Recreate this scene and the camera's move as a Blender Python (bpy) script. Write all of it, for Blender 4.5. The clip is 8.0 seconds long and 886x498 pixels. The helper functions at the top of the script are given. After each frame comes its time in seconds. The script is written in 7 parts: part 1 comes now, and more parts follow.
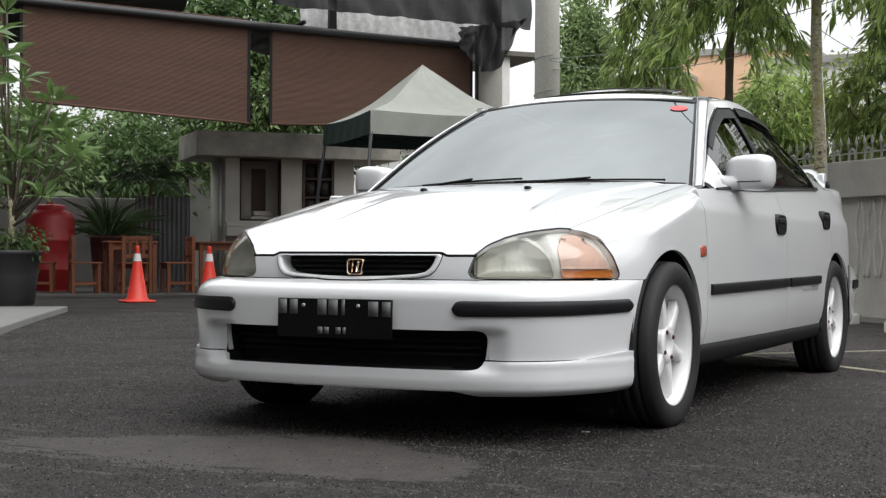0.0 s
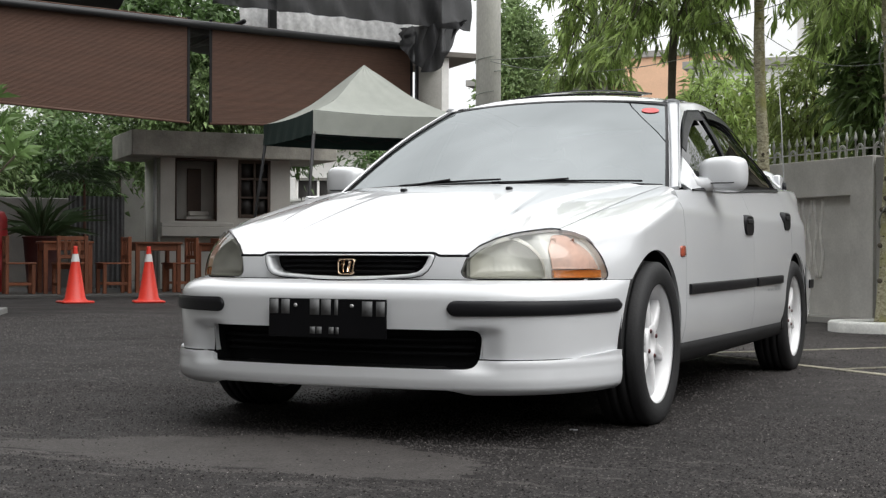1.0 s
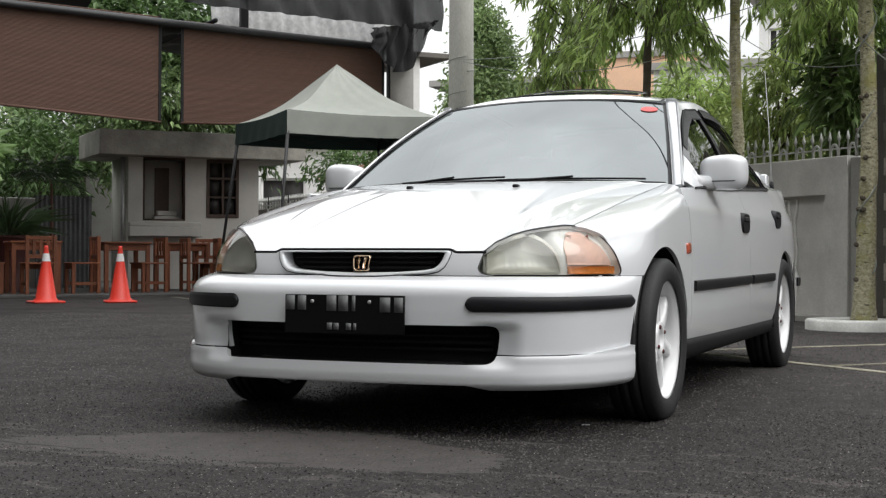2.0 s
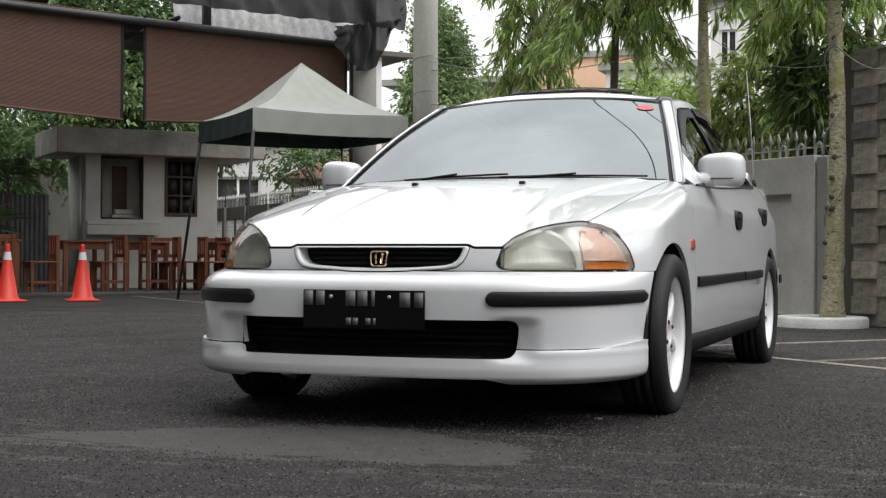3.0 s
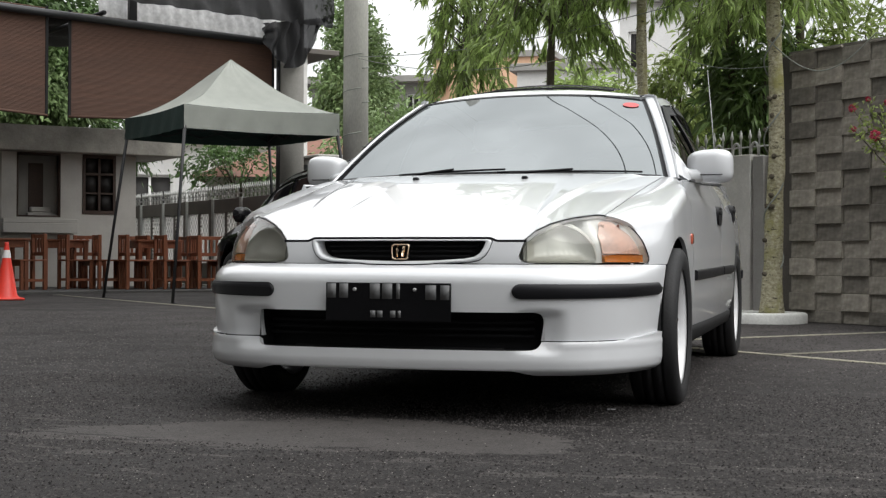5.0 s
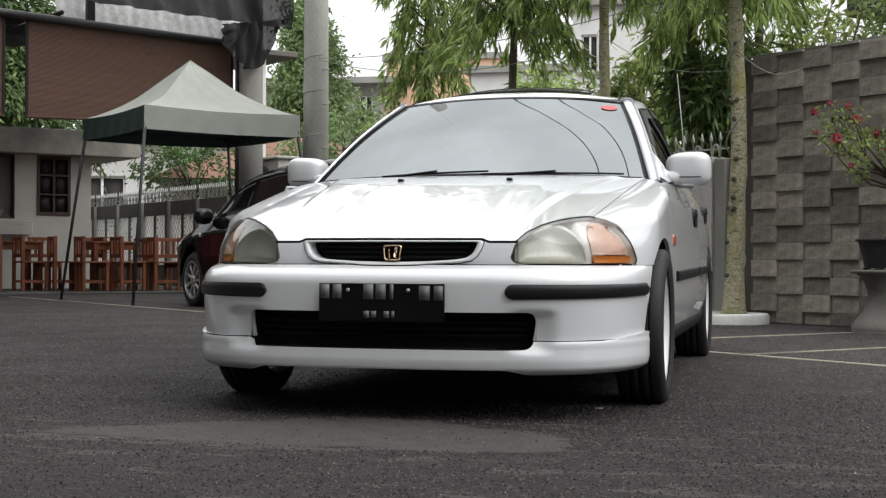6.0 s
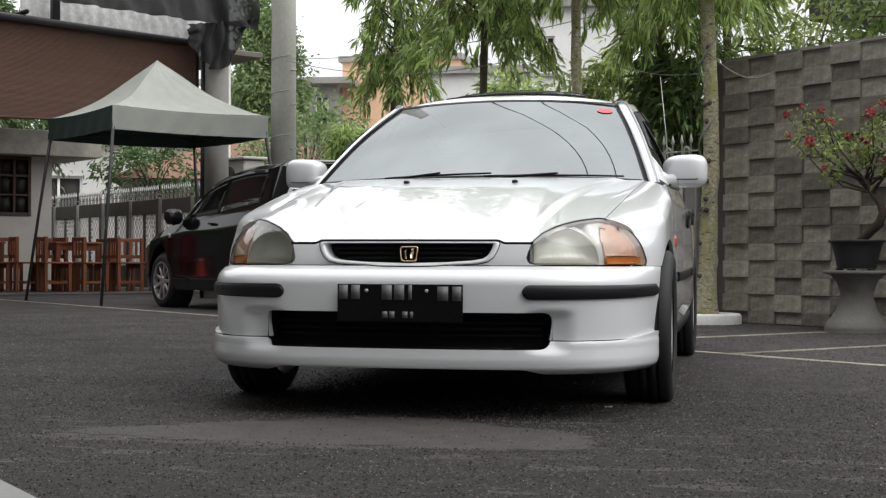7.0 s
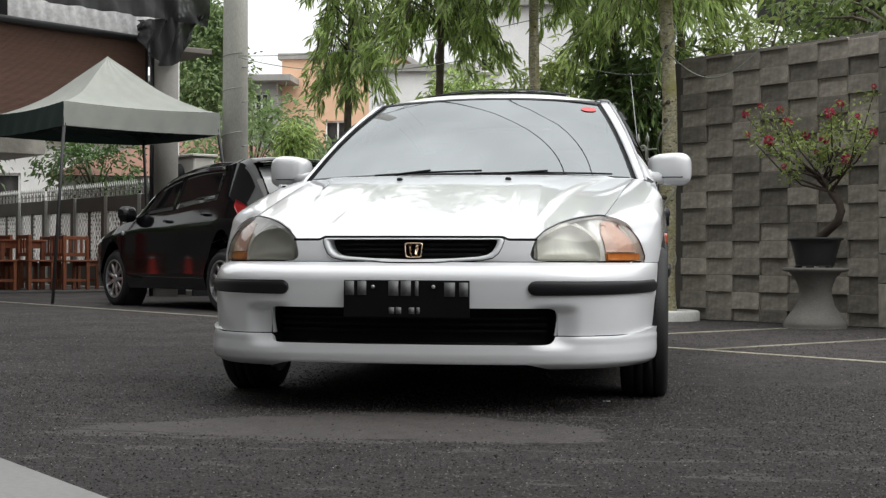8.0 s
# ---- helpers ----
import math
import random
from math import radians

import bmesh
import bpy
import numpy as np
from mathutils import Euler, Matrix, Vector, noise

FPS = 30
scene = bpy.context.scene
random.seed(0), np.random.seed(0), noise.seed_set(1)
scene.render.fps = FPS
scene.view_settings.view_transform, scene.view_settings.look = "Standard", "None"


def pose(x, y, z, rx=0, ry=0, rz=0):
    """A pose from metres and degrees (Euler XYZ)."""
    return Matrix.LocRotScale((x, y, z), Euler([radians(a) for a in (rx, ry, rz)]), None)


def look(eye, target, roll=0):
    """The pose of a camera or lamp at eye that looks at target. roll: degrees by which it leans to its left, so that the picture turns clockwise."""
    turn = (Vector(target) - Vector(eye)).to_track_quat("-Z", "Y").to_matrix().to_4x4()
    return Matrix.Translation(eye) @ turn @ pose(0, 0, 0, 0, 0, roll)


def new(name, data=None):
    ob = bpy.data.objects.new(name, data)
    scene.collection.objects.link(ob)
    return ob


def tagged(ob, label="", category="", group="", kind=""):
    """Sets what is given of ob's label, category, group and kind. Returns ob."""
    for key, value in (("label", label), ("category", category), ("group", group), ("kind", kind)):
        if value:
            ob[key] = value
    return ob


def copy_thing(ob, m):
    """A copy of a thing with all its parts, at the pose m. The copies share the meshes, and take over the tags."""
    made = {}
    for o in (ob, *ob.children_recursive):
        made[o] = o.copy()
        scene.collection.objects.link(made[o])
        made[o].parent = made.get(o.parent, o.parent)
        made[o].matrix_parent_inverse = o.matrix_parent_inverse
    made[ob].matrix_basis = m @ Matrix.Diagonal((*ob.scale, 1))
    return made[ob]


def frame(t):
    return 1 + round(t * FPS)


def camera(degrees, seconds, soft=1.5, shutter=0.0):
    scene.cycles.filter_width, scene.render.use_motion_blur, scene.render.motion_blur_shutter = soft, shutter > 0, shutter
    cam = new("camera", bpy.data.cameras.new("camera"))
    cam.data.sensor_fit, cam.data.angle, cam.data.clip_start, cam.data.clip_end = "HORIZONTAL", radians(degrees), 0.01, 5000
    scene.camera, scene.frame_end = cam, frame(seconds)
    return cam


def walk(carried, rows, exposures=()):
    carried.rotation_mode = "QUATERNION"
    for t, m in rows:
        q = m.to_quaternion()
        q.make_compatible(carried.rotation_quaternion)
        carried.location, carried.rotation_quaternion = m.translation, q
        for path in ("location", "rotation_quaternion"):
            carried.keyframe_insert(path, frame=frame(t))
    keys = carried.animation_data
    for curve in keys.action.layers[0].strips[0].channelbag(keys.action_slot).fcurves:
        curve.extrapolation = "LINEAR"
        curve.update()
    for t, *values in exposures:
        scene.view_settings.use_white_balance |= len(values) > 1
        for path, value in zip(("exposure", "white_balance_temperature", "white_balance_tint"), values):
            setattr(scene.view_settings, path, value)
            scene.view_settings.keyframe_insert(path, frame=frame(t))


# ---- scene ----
cam = camera(35.2, 8.0, 1.31)
PATH = [
    (0, (2.393, -3.836, 0.583), (1.454, -2.071, 0.593), 0.2),
    (0.5, (2.3, -3.9, 0.586), (1.415, -2.106, 0.595), 0.2),
    (1, (2.212, -3.96, 0.581), (1.37, -2.146, 0.592), 0.2),
    (2.5, (1.96, -4.119, 0.559), (1.203, -2.268, 0.571), 0.2),
    (3, (1.851, -4.186, 0.552), (1.136, -2.318, 0.564), 0.2),
    (3.5, (1.741, -4.248, 0.546), (1.081, -2.36, 0.558), 0.2),
    (4, (1.632, -4.308, 0.543), (1.032, -2.4, 0.555), 0.2),
    (5.5, (1.419, -4.38, 0.525), (0.861, -2.46, 0.538), 0.2),
    (6, (1.352, -4.433, 0.525), (0.846, -2.498, 0.54), 0.2),
    (6.5, (1.257, -4.489, 0.526), (0.796, -2.543, 0.541), 0.2),
    (7, (1.151, -4.55, 0.526), (0.715, -2.598, 0.542), 0.2),
    (7.5, (1.044, -4.588, 0.522), (0.637, -2.63, 0.538), 0.2),
    (8, (0.921, -4.634, 0.518), (0.579, -2.664, 0.532), 0.2),
]
walk(cam, [(t, look(eye, target, roll)) for t, eye, target, roll in PATH])

# ---- light: a bright overcast sky and a very soft sun ----
SUN_ELEV, SUN_TURN = 52, 100
world = bpy.data.worlds.new("sky")
scene.world = world
world.use_nodes = True
wn, wl = world.node_tree.nodes, world.node_tree.links
wn.clear()
sky = wn.new("ShaderNodeTexSky")
sky.sky_type, sky.sun_disc = "NISHITA", False
sky.sun_elevation, sky.sun_rotation = radians(SUN_ELEV), radians(SUN_TURN)
sky.air_density, sky.dust_density, sky.ozone_density = 1.0, 6.0, 1.0
veil = wn.new("ShaderNodeHueSaturation")
veil.inputs["Saturation"].default_value = 0.12
# overcast: over three times brighter overhead than at the horizon
ZENITH = 27.0
wco, wsep = wn.new("ShaderNodeTexCoord"), wn.new("ShaderNodeSeparateXYZ")
wup = wn.new("ShaderNodeMapRange")
wup.inputs[1].default_value, wup.inputs[2].default_value, wup.inputs[3].default_value, wup.inputs[4].default_value = 0, 1, ZENITH / 3.2, ZENITH
wcl = wn.new("ShaderNodeVectorMath")
wcl.operation = "SCALE"
wcl.inputs[0].default_value = (0.985, 1.0, 1.01)
cloud = wn.new("ShaderNodeMixRGB")
cloud.inputs[0].default_value = 0.85
bg = wn.new("ShaderNodeBackground")
bg.inputs[1].default_value = 0.10
wout = wn.new("ShaderNodeOutputWorld")
wl.new(wco.outputs["Generated"], wsep.inputs[0])
wl.new(wsep.outputs[2], wup.inputs[0])
wno, wvar, wmul = wn.new("ShaderNodeTexNoise"), wn.new("ShaderNodeMapRange"), wn.new("ShaderNodeMath")
wno.inputs["Scale"].default_value, wno.inputs["Detail"].default_value = 2.6, 4
wvar.inputs[1].default_value, wvar.inputs[2].default_value, wvar.inputs[3].default_value, wvar.inputs[4].default_value = 0.3, 0.7, 0.78, 1.18
wmul.operation = "MULTIPLY"
wl.new(wco.outputs["Generated"], wno.inputs["Vector"])
wl.new(wno.outputs[0], wvar.inputs[0])
wl.new(wup.outputs[0], wmul.inputs[0])
wl.new(wvar.outputs[0], wmul.inputs[1])
wl.new(wmul.outputs[0], wcl.inputs["Scale"])
wl.new(sky.outputs[0], veil.inputs["Color"])
wl.new(veil.outputs[0], cloud.inputs[1])
wl.new(wcl.outputs[0], cloud.inputs[2])
wl.new(cloud.outputs[0], bg.inputs[0])
wl.new(bg.outputs[0], wout.inputs[0])
sun_data = bpy.data.lights.new("sun", "SUN")
sun_data.energy, sun_data.angle, sun_data.color = 1.1, radians(45), (1.0, 0.97, 0.93)
sun = new("sun", sun_data)
sun.matrix_basis = look((0, 0, 20), Vector((0, 0, 20)) + Vector((-math.sin(radians(SUN_TURN)) * math.cos(radians(SUN_ELEV)), -math.cos(radians(SUN_TURN)) * math.cos(radians(SUN_ELEV)), -math.sin(radians(SUN_ELEV)))))
scene.view_settings.exposure = 0.06

# the yard is laid out on a grid that is turned against the sedan: a runs along the parking line, b across it
LOT = pose(0, 0, 0, 0, 0, math.degrees(math.atan2(-0.66, 0.75)))


# ---- materials ----
def material(name, base, rough=0.6, metal=0.0, grain=(60.0, 0.15), stain=(2.5, 0.15), bump=0.15, bump_scale=0.0, coat=0.0, island=0.0, obj=0.0, stretch=(1, 1, 1), alpha=1.0, see=0.0, ior=1.5):
    """A surface with variation at two scales and fine relief."""
    m = bpy.data.materials.new(name)
    m.use_nodes = True
    nt = m.node_tree
    n, l = nt.nodes, nt.links
    p = n["Principled BSDF"]
    p.inputs["Roughness"].default_value, p.inputs["Metallic"].default_value = rough, metal
    p.inputs["Coat Weight"].default_value, p.inputs["Coat Roughness"].default_value = coat, 0.025
    p.inputs["IOR"].default_value = ior
    co = n.new("ShaderNodeTexCoord")
    mp = n.new("ShaderNodeMapping")
    mp.inputs["Scale"].default_value = stretch
    l.new(co.outputs["Object"], mp.inputs[0])
    n1, n2 = n.new("ShaderNodeTexNoise"), n.new("ShaderNodeTexNoise")
    n1.inputs["Scale"].default_value, n2.inputs["Scale"].default_value = grain[0], stain[0]
    n1.inputs["Detail"].default_value, n2.inputs["Detail"].default_value = 4, 5
    n2.inputs["Roughness"].default_value = 0.65
    l.new(mp.outputs[0], n1.inputs["Vector"])
    l.new(mp.outputs[0], n2.inputs["Vector"])

    def spread(out, amount):
        mr = n.new("ShaderNodeMapRange")
        mr.inputs[1].default_value, mr.inputs[2].default_value = 0.25, 0.75
        mr.inputs[3].default_value, mr.inputs[4].default_value = 1 - amount, 1 + amount
        l.new(out, mr.inputs[0])
        return mr.outputs[0]

    def times(a, b):
        mm = n.new("ShaderNodeMath")
        mm.operation = "MULTIPLY"
        l.new(a, mm.inputs[0])
        l.new(b, mm.inputs[1])
        return mm.outputs[0]

    f = times(spread(n1.outputs[0], grain[1]), spread(n2.outputs[0], stain[1]))
    if island:
        g = n.new("ShaderNodeNewGeometry")
        mr = n.new("ShaderNodeMapRange")
        mr.inputs[3].default_value, mr.inputs[4].default_value = 1 - island, 1 + island
        l.new(g.outputs["Random Per Island"], mr.inputs[0])
        f = times(f, mr.outputs[0])
    if obj:
        g = n.new("ShaderNodeObjectInfo")
        mr = n.new("ShaderNodeMapRange")
        mr.inputs[3].default_value, mr.inputs[4].default_value = 1 - obj, 1 + obj
        l.new(g.outputs["Random"], mr.inputs[0])
        f = times(f, mr.outputs[0])
    vm = n.new("ShaderNodeVectorMath")
    vm.operation = "SCALE"
    vm.inputs[0].default_value = base
    l.new(f, vm.inputs["Scale"])
    l.new(vm.outputs[0], p.inputs["Base Color"])
    rr = n.new("ShaderNodeMapRange")
    rr.inputs[3].default_value, rr.inputs[4].default_value = max(0.02, rough * 0.85), min(1, rough * 1.15)
    l.new(n2.outputs[0], rr.inputs[0])
    l.new(rr.outputs[0], p.inputs["Roughness"])
    if bump:
        bp = n.new("ShaderNodeBump")
        bp.inputs["Strength"].default_value = bump
        bp.inputs["Distance"].default_value = 0.004
        if bump_scale:
            n3 = n.new("ShaderNodeTexNoise")
            n3.inputs["Scale"].default_value, n3.inputs["Detail"].default_value = bump_scale, 3
            l.new(mp.outputs[0], n3.inputs["Vector"])
            l.new(n3.outputs[0], bp.inputs["Height"])
        else:
            l.new(n1.outputs[0], bp.inputs["Height"])
        l.new(bp.outputs[0], p.inputs["Normal"])
    if see:
        out = n["Material Output"]
        tr = n.new("ShaderNodeBsdfTranslucent")
        mx = n.new("ShaderNodeMixShader")
        mx.inputs[0].default_value = see
        l.new(vm.outputs[0], tr.inputs[0])
        l.new(p.outputs[0], mx.inputs[1])
        l.new(tr.outputs[0], mx.inputs[2])
        l.new(mx.outputs[0], out.inputs[0])
    elif alpha < 1:
        p.inputs["Alpha"].default_value = alpha
    return m


def glass(name, tint, ior=1.5, rough=0.02, skin_tint=(1, 1, 1)):
    """A thin pane: a clear tinted body with a mirror-like skin that grows at a glancing angle."""
    m = bpy.data.materials.new(name)
    m.use_nodes = True
    n, l = m.node_tree.nodes, m.node_tree.links
    n.remove(n["Principled BSDF"])
    tr, gl, fr, mx = n.new("ShaderNodeBsdfTransparent"), n.new("ShaderNodeBsdfGlossy"), n.new("ShaderNodeFresnel"), n.new("ShaderNodeMixShader")
    tr.inputs[0].default_value = (*tint, 1)
    gl.inputs["Roughness"].default_value = rough
    gl.inputs["Color"].default_value = (*skin_tint, 1)
    fr.inputs[0].default_value = ior
    l.new(fr.outputs[0], mx.inputs[0])
    l.new(tr.outputs[0], mx.inputs[1])
    l.new(gl.outputs[0], mx.inputs[2])
    l.new(mx.outputs[0], n["Material Output"].inputs[0])
    return m


PAINT = material("white_paint", (0.68, 0.693, 0.712), 0.30, 0.0, (400, 0.01), (3, 0.02), 0.0, coat=1.0)
BLACK_TRIM = material("black_trim", (0.013, 0.013, 0.015), 0.40, 0.0, (300, 0.15), (6, 0.15), 0.1, ior=1.27)
DARK = material("dark_plastic", (0.018, 0.018, 0.019), 0.7, 0.0, (200, 0.2), (6, 0.2), 0.1, ior=1.3)
DEEP = material("deep_black_plastic", (0.012, 0.012, 0.013), 0.6, 0.0, (200, 0.2), (6, 0.2), 0.1, ior=1.15)
RUBBER = material("tyre_rubber", (0.012, 0.012, 0.013), 0.7, 0.0, (120, 0.2), (5, 0.25), 0.3)
RIM_WHITE = material("white_rim", (0.78, 0.78, 0.79), 0.35, 0.0, (200, 0.02), (8, 0.06), 0.0, coat=0.6)
CHROME = material("chrome", (0.75, 0.74, 0.72), 0.12, 1.0, (100, 0.02), (5, 0.03), 0.0)
GOLD = material("pale_gold_chrome", (0.85, 0.66, 0.48), 0.16, 1.0, (100, 0.02), (5, 0.03), 0.0)
NUT_RED = material("red_nut", (0.075, 0.022, 0.024), 0.35, 0.6, (100, 0.1), (5, 0.1), 0.0)
TINT = glass("tinted_glass", (0.10, 0.11, 0.11), 2.9, skin_tint=(0.93, 0.985, 1.0))
SIDE_TINT = glass("dark_side_glass", (0.05, 0.055, 0.05), 1.55)
CAR_TINT = glass("black_car_glass", (0.004, 0.004, 0.0045), 1.3)
LENS = glass("lamp_lens", (0.94, 0.945, 0.93), 1.6)
REFLECTOR = material("lamp_reflector", (0.64, 0.64, 0.59), 0.48, 0.25, (90, 0.05), (9, 0.08), 0.05)
LAMP_WHITE = material("lamp_housing", (0.82, 0.83, 0.80), 0.35, 0.1, (90, 0.04), (9, 0.06), 0.0)
AMBER = material("amber_plastic", (0.72, 0.25, 0.05), 0.25, 0.0, (80, 0.1), (20, 0.15), 0.1, coat=0.4)
AMBER_CLEAR = material("pale_amber_lens", (0.70, 0.47, 0.38), 0.3, 0.0, (80, 0.1), (20, 0.2), 0.2, coat=0.4)
ORANGE_LENS = material("side_marker_lens", (0.42, 0.09, 0.05), 0.25, 0.0, (80, 0.1), (20, 0.2), 0.1, coat=0.5)
PLATE_BLACK = material("plate_enamel", (0.006, 0.006, 0.007), 0.45, 0.0, (150, 0.15), (9, 0.2), 0.05, ior=1.2)
PLATE_WHITE = material("plate_white", (0.42, 0.43, 0.43), 0.5, 0.0, (150, 0.1), (9, 0.1), 0.0)
PLATE_BAR = material("plate_grey_bar", (0.13, 0.133, 0.135), 0.5, 0.0, (150, 0.1), (9, 0.1), 0.0)
STICKER = material("red_sticker", (0.62, 0.06, 0.06), 0.4, 0.0, (150, 0.05), (9, 0.1), 0.0)
DECAL = material("grey_decal", (0.25, 0.26, 0.27), 0.4, 0.0, (150, 0.05), (9, 0.1), 0.0)
SEAT = material("seat_cloth", (0.06, 0.06, 0.065), 0.85, 0.0, (300, 0.2), (6, 0.15), 0.3)
CONCRETE = material("concrete", (0.34, 0.33, 0.31), 0.85, 0.0, (70, 0.10), (1.6, 0.22), 0.35)
PALE_CONCRETE = material("pale_concrete", (0.185, 0.185, 0.181), 0.85, 0.0, (70, 0.08), (1.2, 0.15), 0.25)
WALL_GREY = material("grey_render", (0.36, 0.35, 0.33), 0.85, 0.0, (50, 0.08), (1.4, 0.20), 0.25)
GATE_GREY = material("pale_grey_render", (0.61, 0.595, 0.565), 0.85, 0.0, (50, 0.08), (1.8, 0.22), 0.25)
# for the added south wall, dark so that it bounces little light
SKY_BLOCK_DARK = material("sky_block_dark", (0.10, 0.095, 0.088), 0.85, 0.0, (50, 0.08), (1.4, 0.20), 0.25)
BOOTH_WHITE = material("old_white_paint", (0.50, 0.485, 0.45), 0.75, 0.0, (50, 0.05), (1.6, 0.14), 0.15)
SLAB = material("mossy_concrete", (0.34, 0.325, 0.29), 0.9, 0.0, (40, 0.12), (2.6, 0.4), 0.3)
WHITE_KERB = material("whitewashed_kerb", (0.66, 0.66, 0.63), 0.8, 0.0, (60, 0.1), (5, 0.22), 0.3)
PAVE = material("road_pavement", (0.085, 0.083, 0.08), 0.85, 0.0, (150, 0.2), (0.9, 0.25), 0.4)
YELLOW = material("worn_yellow_paint", (0.27, 0.252, 0.195), 0.8, 0.0, (30, 0.45), (3, 0.45), 0.2)
WOOD = material("stained_wood", (0.21, 0.068, 0.029), 0.55, 0.0, (24, 0.2), (3, 0.15), 0.15, stretch=(4, 4, 0.6), obj=0.2)
WINDOW_WOOD = material("dark_brown_wood", (0.055, 0.032, 0.022), 0.6, 0.0, (30, 0.2), (3, 0.15), 0.15)
DIM_PANE = material("dim_window_pane", (0.03, 0.028, 0.027), 0.6, 0.0, (20, 0.1), (2, 0.25), 0.0, ior=1.4)
BLIND = material("brown_blind", (0.105, 0.055, 0.038), 0.75, 0.0, (9, 0.15), (1.0, 0.16), 0.1, stretch=(1, 1, 8), island=0.08)
NET = material("black_shade_net", (0.014, 0.014, 0.016), 0.85, 0.0, (200, 0.3), (3, 0.3), 0.4, alpha=0.94)
STEEL_DARK = material("dark_painted_steel", (0.035, 0.035, 0.037), 0.5, 0.3, (120, 0.15), (5, 0.2), 0.1)
STEEL_GREY = material("galvanised_steel", (0.42, 0.42, 0.42), 0.5, 0.5, (60, 0.1), (4, 0.2), 0.1)
SPIKE = material("weathered_white_steel", (0.48, 0.48, 0.46), 0.6, 0.1, (60, 0.1), (6, 0.25), 0.1)
FENCE_BROWN = material("brown_grey_steel", (0.15, 0.135, 0.12), 0.65, 0.1, (60, 0.1), (2.5, 0.2), 0.1)
LATTICE = material("pale_lattice", (0.74, 0.73, 0.70), 0.7, 0.0, (60, 0.1), (4, 0.2), 0.1)
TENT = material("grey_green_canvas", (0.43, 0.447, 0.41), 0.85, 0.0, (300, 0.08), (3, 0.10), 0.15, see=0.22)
# dark green valance sides; also the sheets that darken the tent's underside
TENT_DARK_AND_SHADE = material("dark_canvas_and_shade", (0.022, 0.045, 0.04), 0.85, 0.0, (300, 0.1), (3, 0.15), 0.15)
CONE = material("orange_cone", (0.62, 0.036, 0.02), 0.45, 0.0, (60, 0.06), (6, 0.12), 0.05)
REFLECT_TAPE = material("pale_reflective_band", (0.62, 0.62, 0.62), 0.4, 0.0, (200, 0.1), (9, 0.1), 0.0)
CAR_BLACK = material("black_paint", (0.006, 0.006, 0.007), 0.07, 0.0, (300, 0.05), (3, 0.05), 0.0, ior=1.42)
BLACK_FILM = material("black_film_glass", (0.006, 0.006, 0.007), 0.05, 0.0, (300, 0.02), (3, 0.04), 0.0, ior=1.38)
TAIL_RED = material("red_tail_lens", (0.42, 0.015, 0.02), 0.2, 0.0, (60, 0.05), (9, 0.1), 0.0, coat=0.8)
# sky reflection on the hatchback's rear window, put into the base colour
PALE_REFLECTION = material("pale_window_reflection", (0.36, 0.37, 0.38), 0.12, 0.0, (60, 0.03), (2, 0.08), 0.0, coat=0.8)
ALLOY = material("silver_alloy", (0.55, 0.55, 0.56), 0.3, 0.8, (90, 0.05), (6, 0.08), 0.0)
POT_BLACK = material("black_plastic_pot", (0.018, 0.018, 0.02), 0.55, 0.0, (90, 0.1), (4, 0.25), 0.1)
STONEWARE = material("cast_stone", (0.16, 0.153, 0.138), 0.9, 0.0, (70, 0.14), (3, 0.2), 0.4)
RED_PLASTIC = material("red_plastic", (0.30, 0.015, 0.018), 0.45, 0.0, (60, 0.06), (4, 0.12), 0.05)
BARK_DARK = material("dark_bark", (0.10, 0.085, 0.06), 0.9, 0.0, (35, 0.3), (4, 0.35), 0.8, stretch=(1, 1, 0.5))
SOIL = material("soil", (0.055, 0.042, 0.03), 0.95, 0.0, (50, 0.35), (6, 0.3), 0.8)
LEAF_DROOP = material("drooping_leaf", (0.32, 0.42, 0.14), 0.34, 0.0, (20, 0.1), (1.2, 0.3), 0.0, island=0.6, see=0.58)
LEAF_DARK = material("dark_leaf", (0.085, 0.15, 0.045), 0.45, 0.0, (20, 0.1), (1.2, 0.25), 0.0, island=0.45, see=0.3)
LEAF_FAR = material("far_leaf", (0.19, 0.27, 0.11), 0.6, 0.0, (10, 0.1), (0.8, 0.3), 0.0, island=0.4, see=0.3)
LEAF_PALE = material("pale_leaf", (0.28, 0.35, 0.11), 0.45, 0.0, (20, 0.1), (1.2, 0.2), 0.0, island=0.45, see=0.4)
LEAF_BLADE = material("blade_leaf", (0.05, 0.085, 0.035), 0.4, 0.0, (20, 0.1), (1.5, 0.2), 0.0, island=0.3, see=0.2)
LEAF_MANGO = material("mango_leaf", (0.13, 0.20, 0.065), 0.4, 0.0, (20, 0.1), (1.2, 0.3), 0.0, island=0.55, see=0.4)
LEAF_GARDEN = material("garden_leaf", (0.17, 0.235, 0.075), 0.4, 0.0, (20, 0.1), (1.2, 0.25), 0.0, island=0.55, see=0.4)
TWIG = material("dark_gnarled_bark", (0.05, 0.036, 0.027), 0.9, 0.0, (40, 0.3), (7, 0.4), 0.8)
LEAF_FRANGI = material("frangipani_leaf", (0.13, 0.21, 0.07), 0.38, 0.0, (20, 0.1), (1.5, 0.2), 0.0, island=0.35, see=0.3)
PETAL = material("red_petal", (0.45, 0.055, 0.10), 0.6, 0.0, (40, 0.1), (6, 0.2), 0.0, island=0.3, see=0.3)
ORANGE_WALL = material("orange_render", (0.84, 0.54, 0.36), 0.85, 0.0, (20, 0.05), (0.8, 0.12), 0.1)
WHITE_WALL = material("white_render", (0.86, 0.85, 0.83), 0.85, 0.0, (20, 0.05), (0.8, 0.12), 0.1)
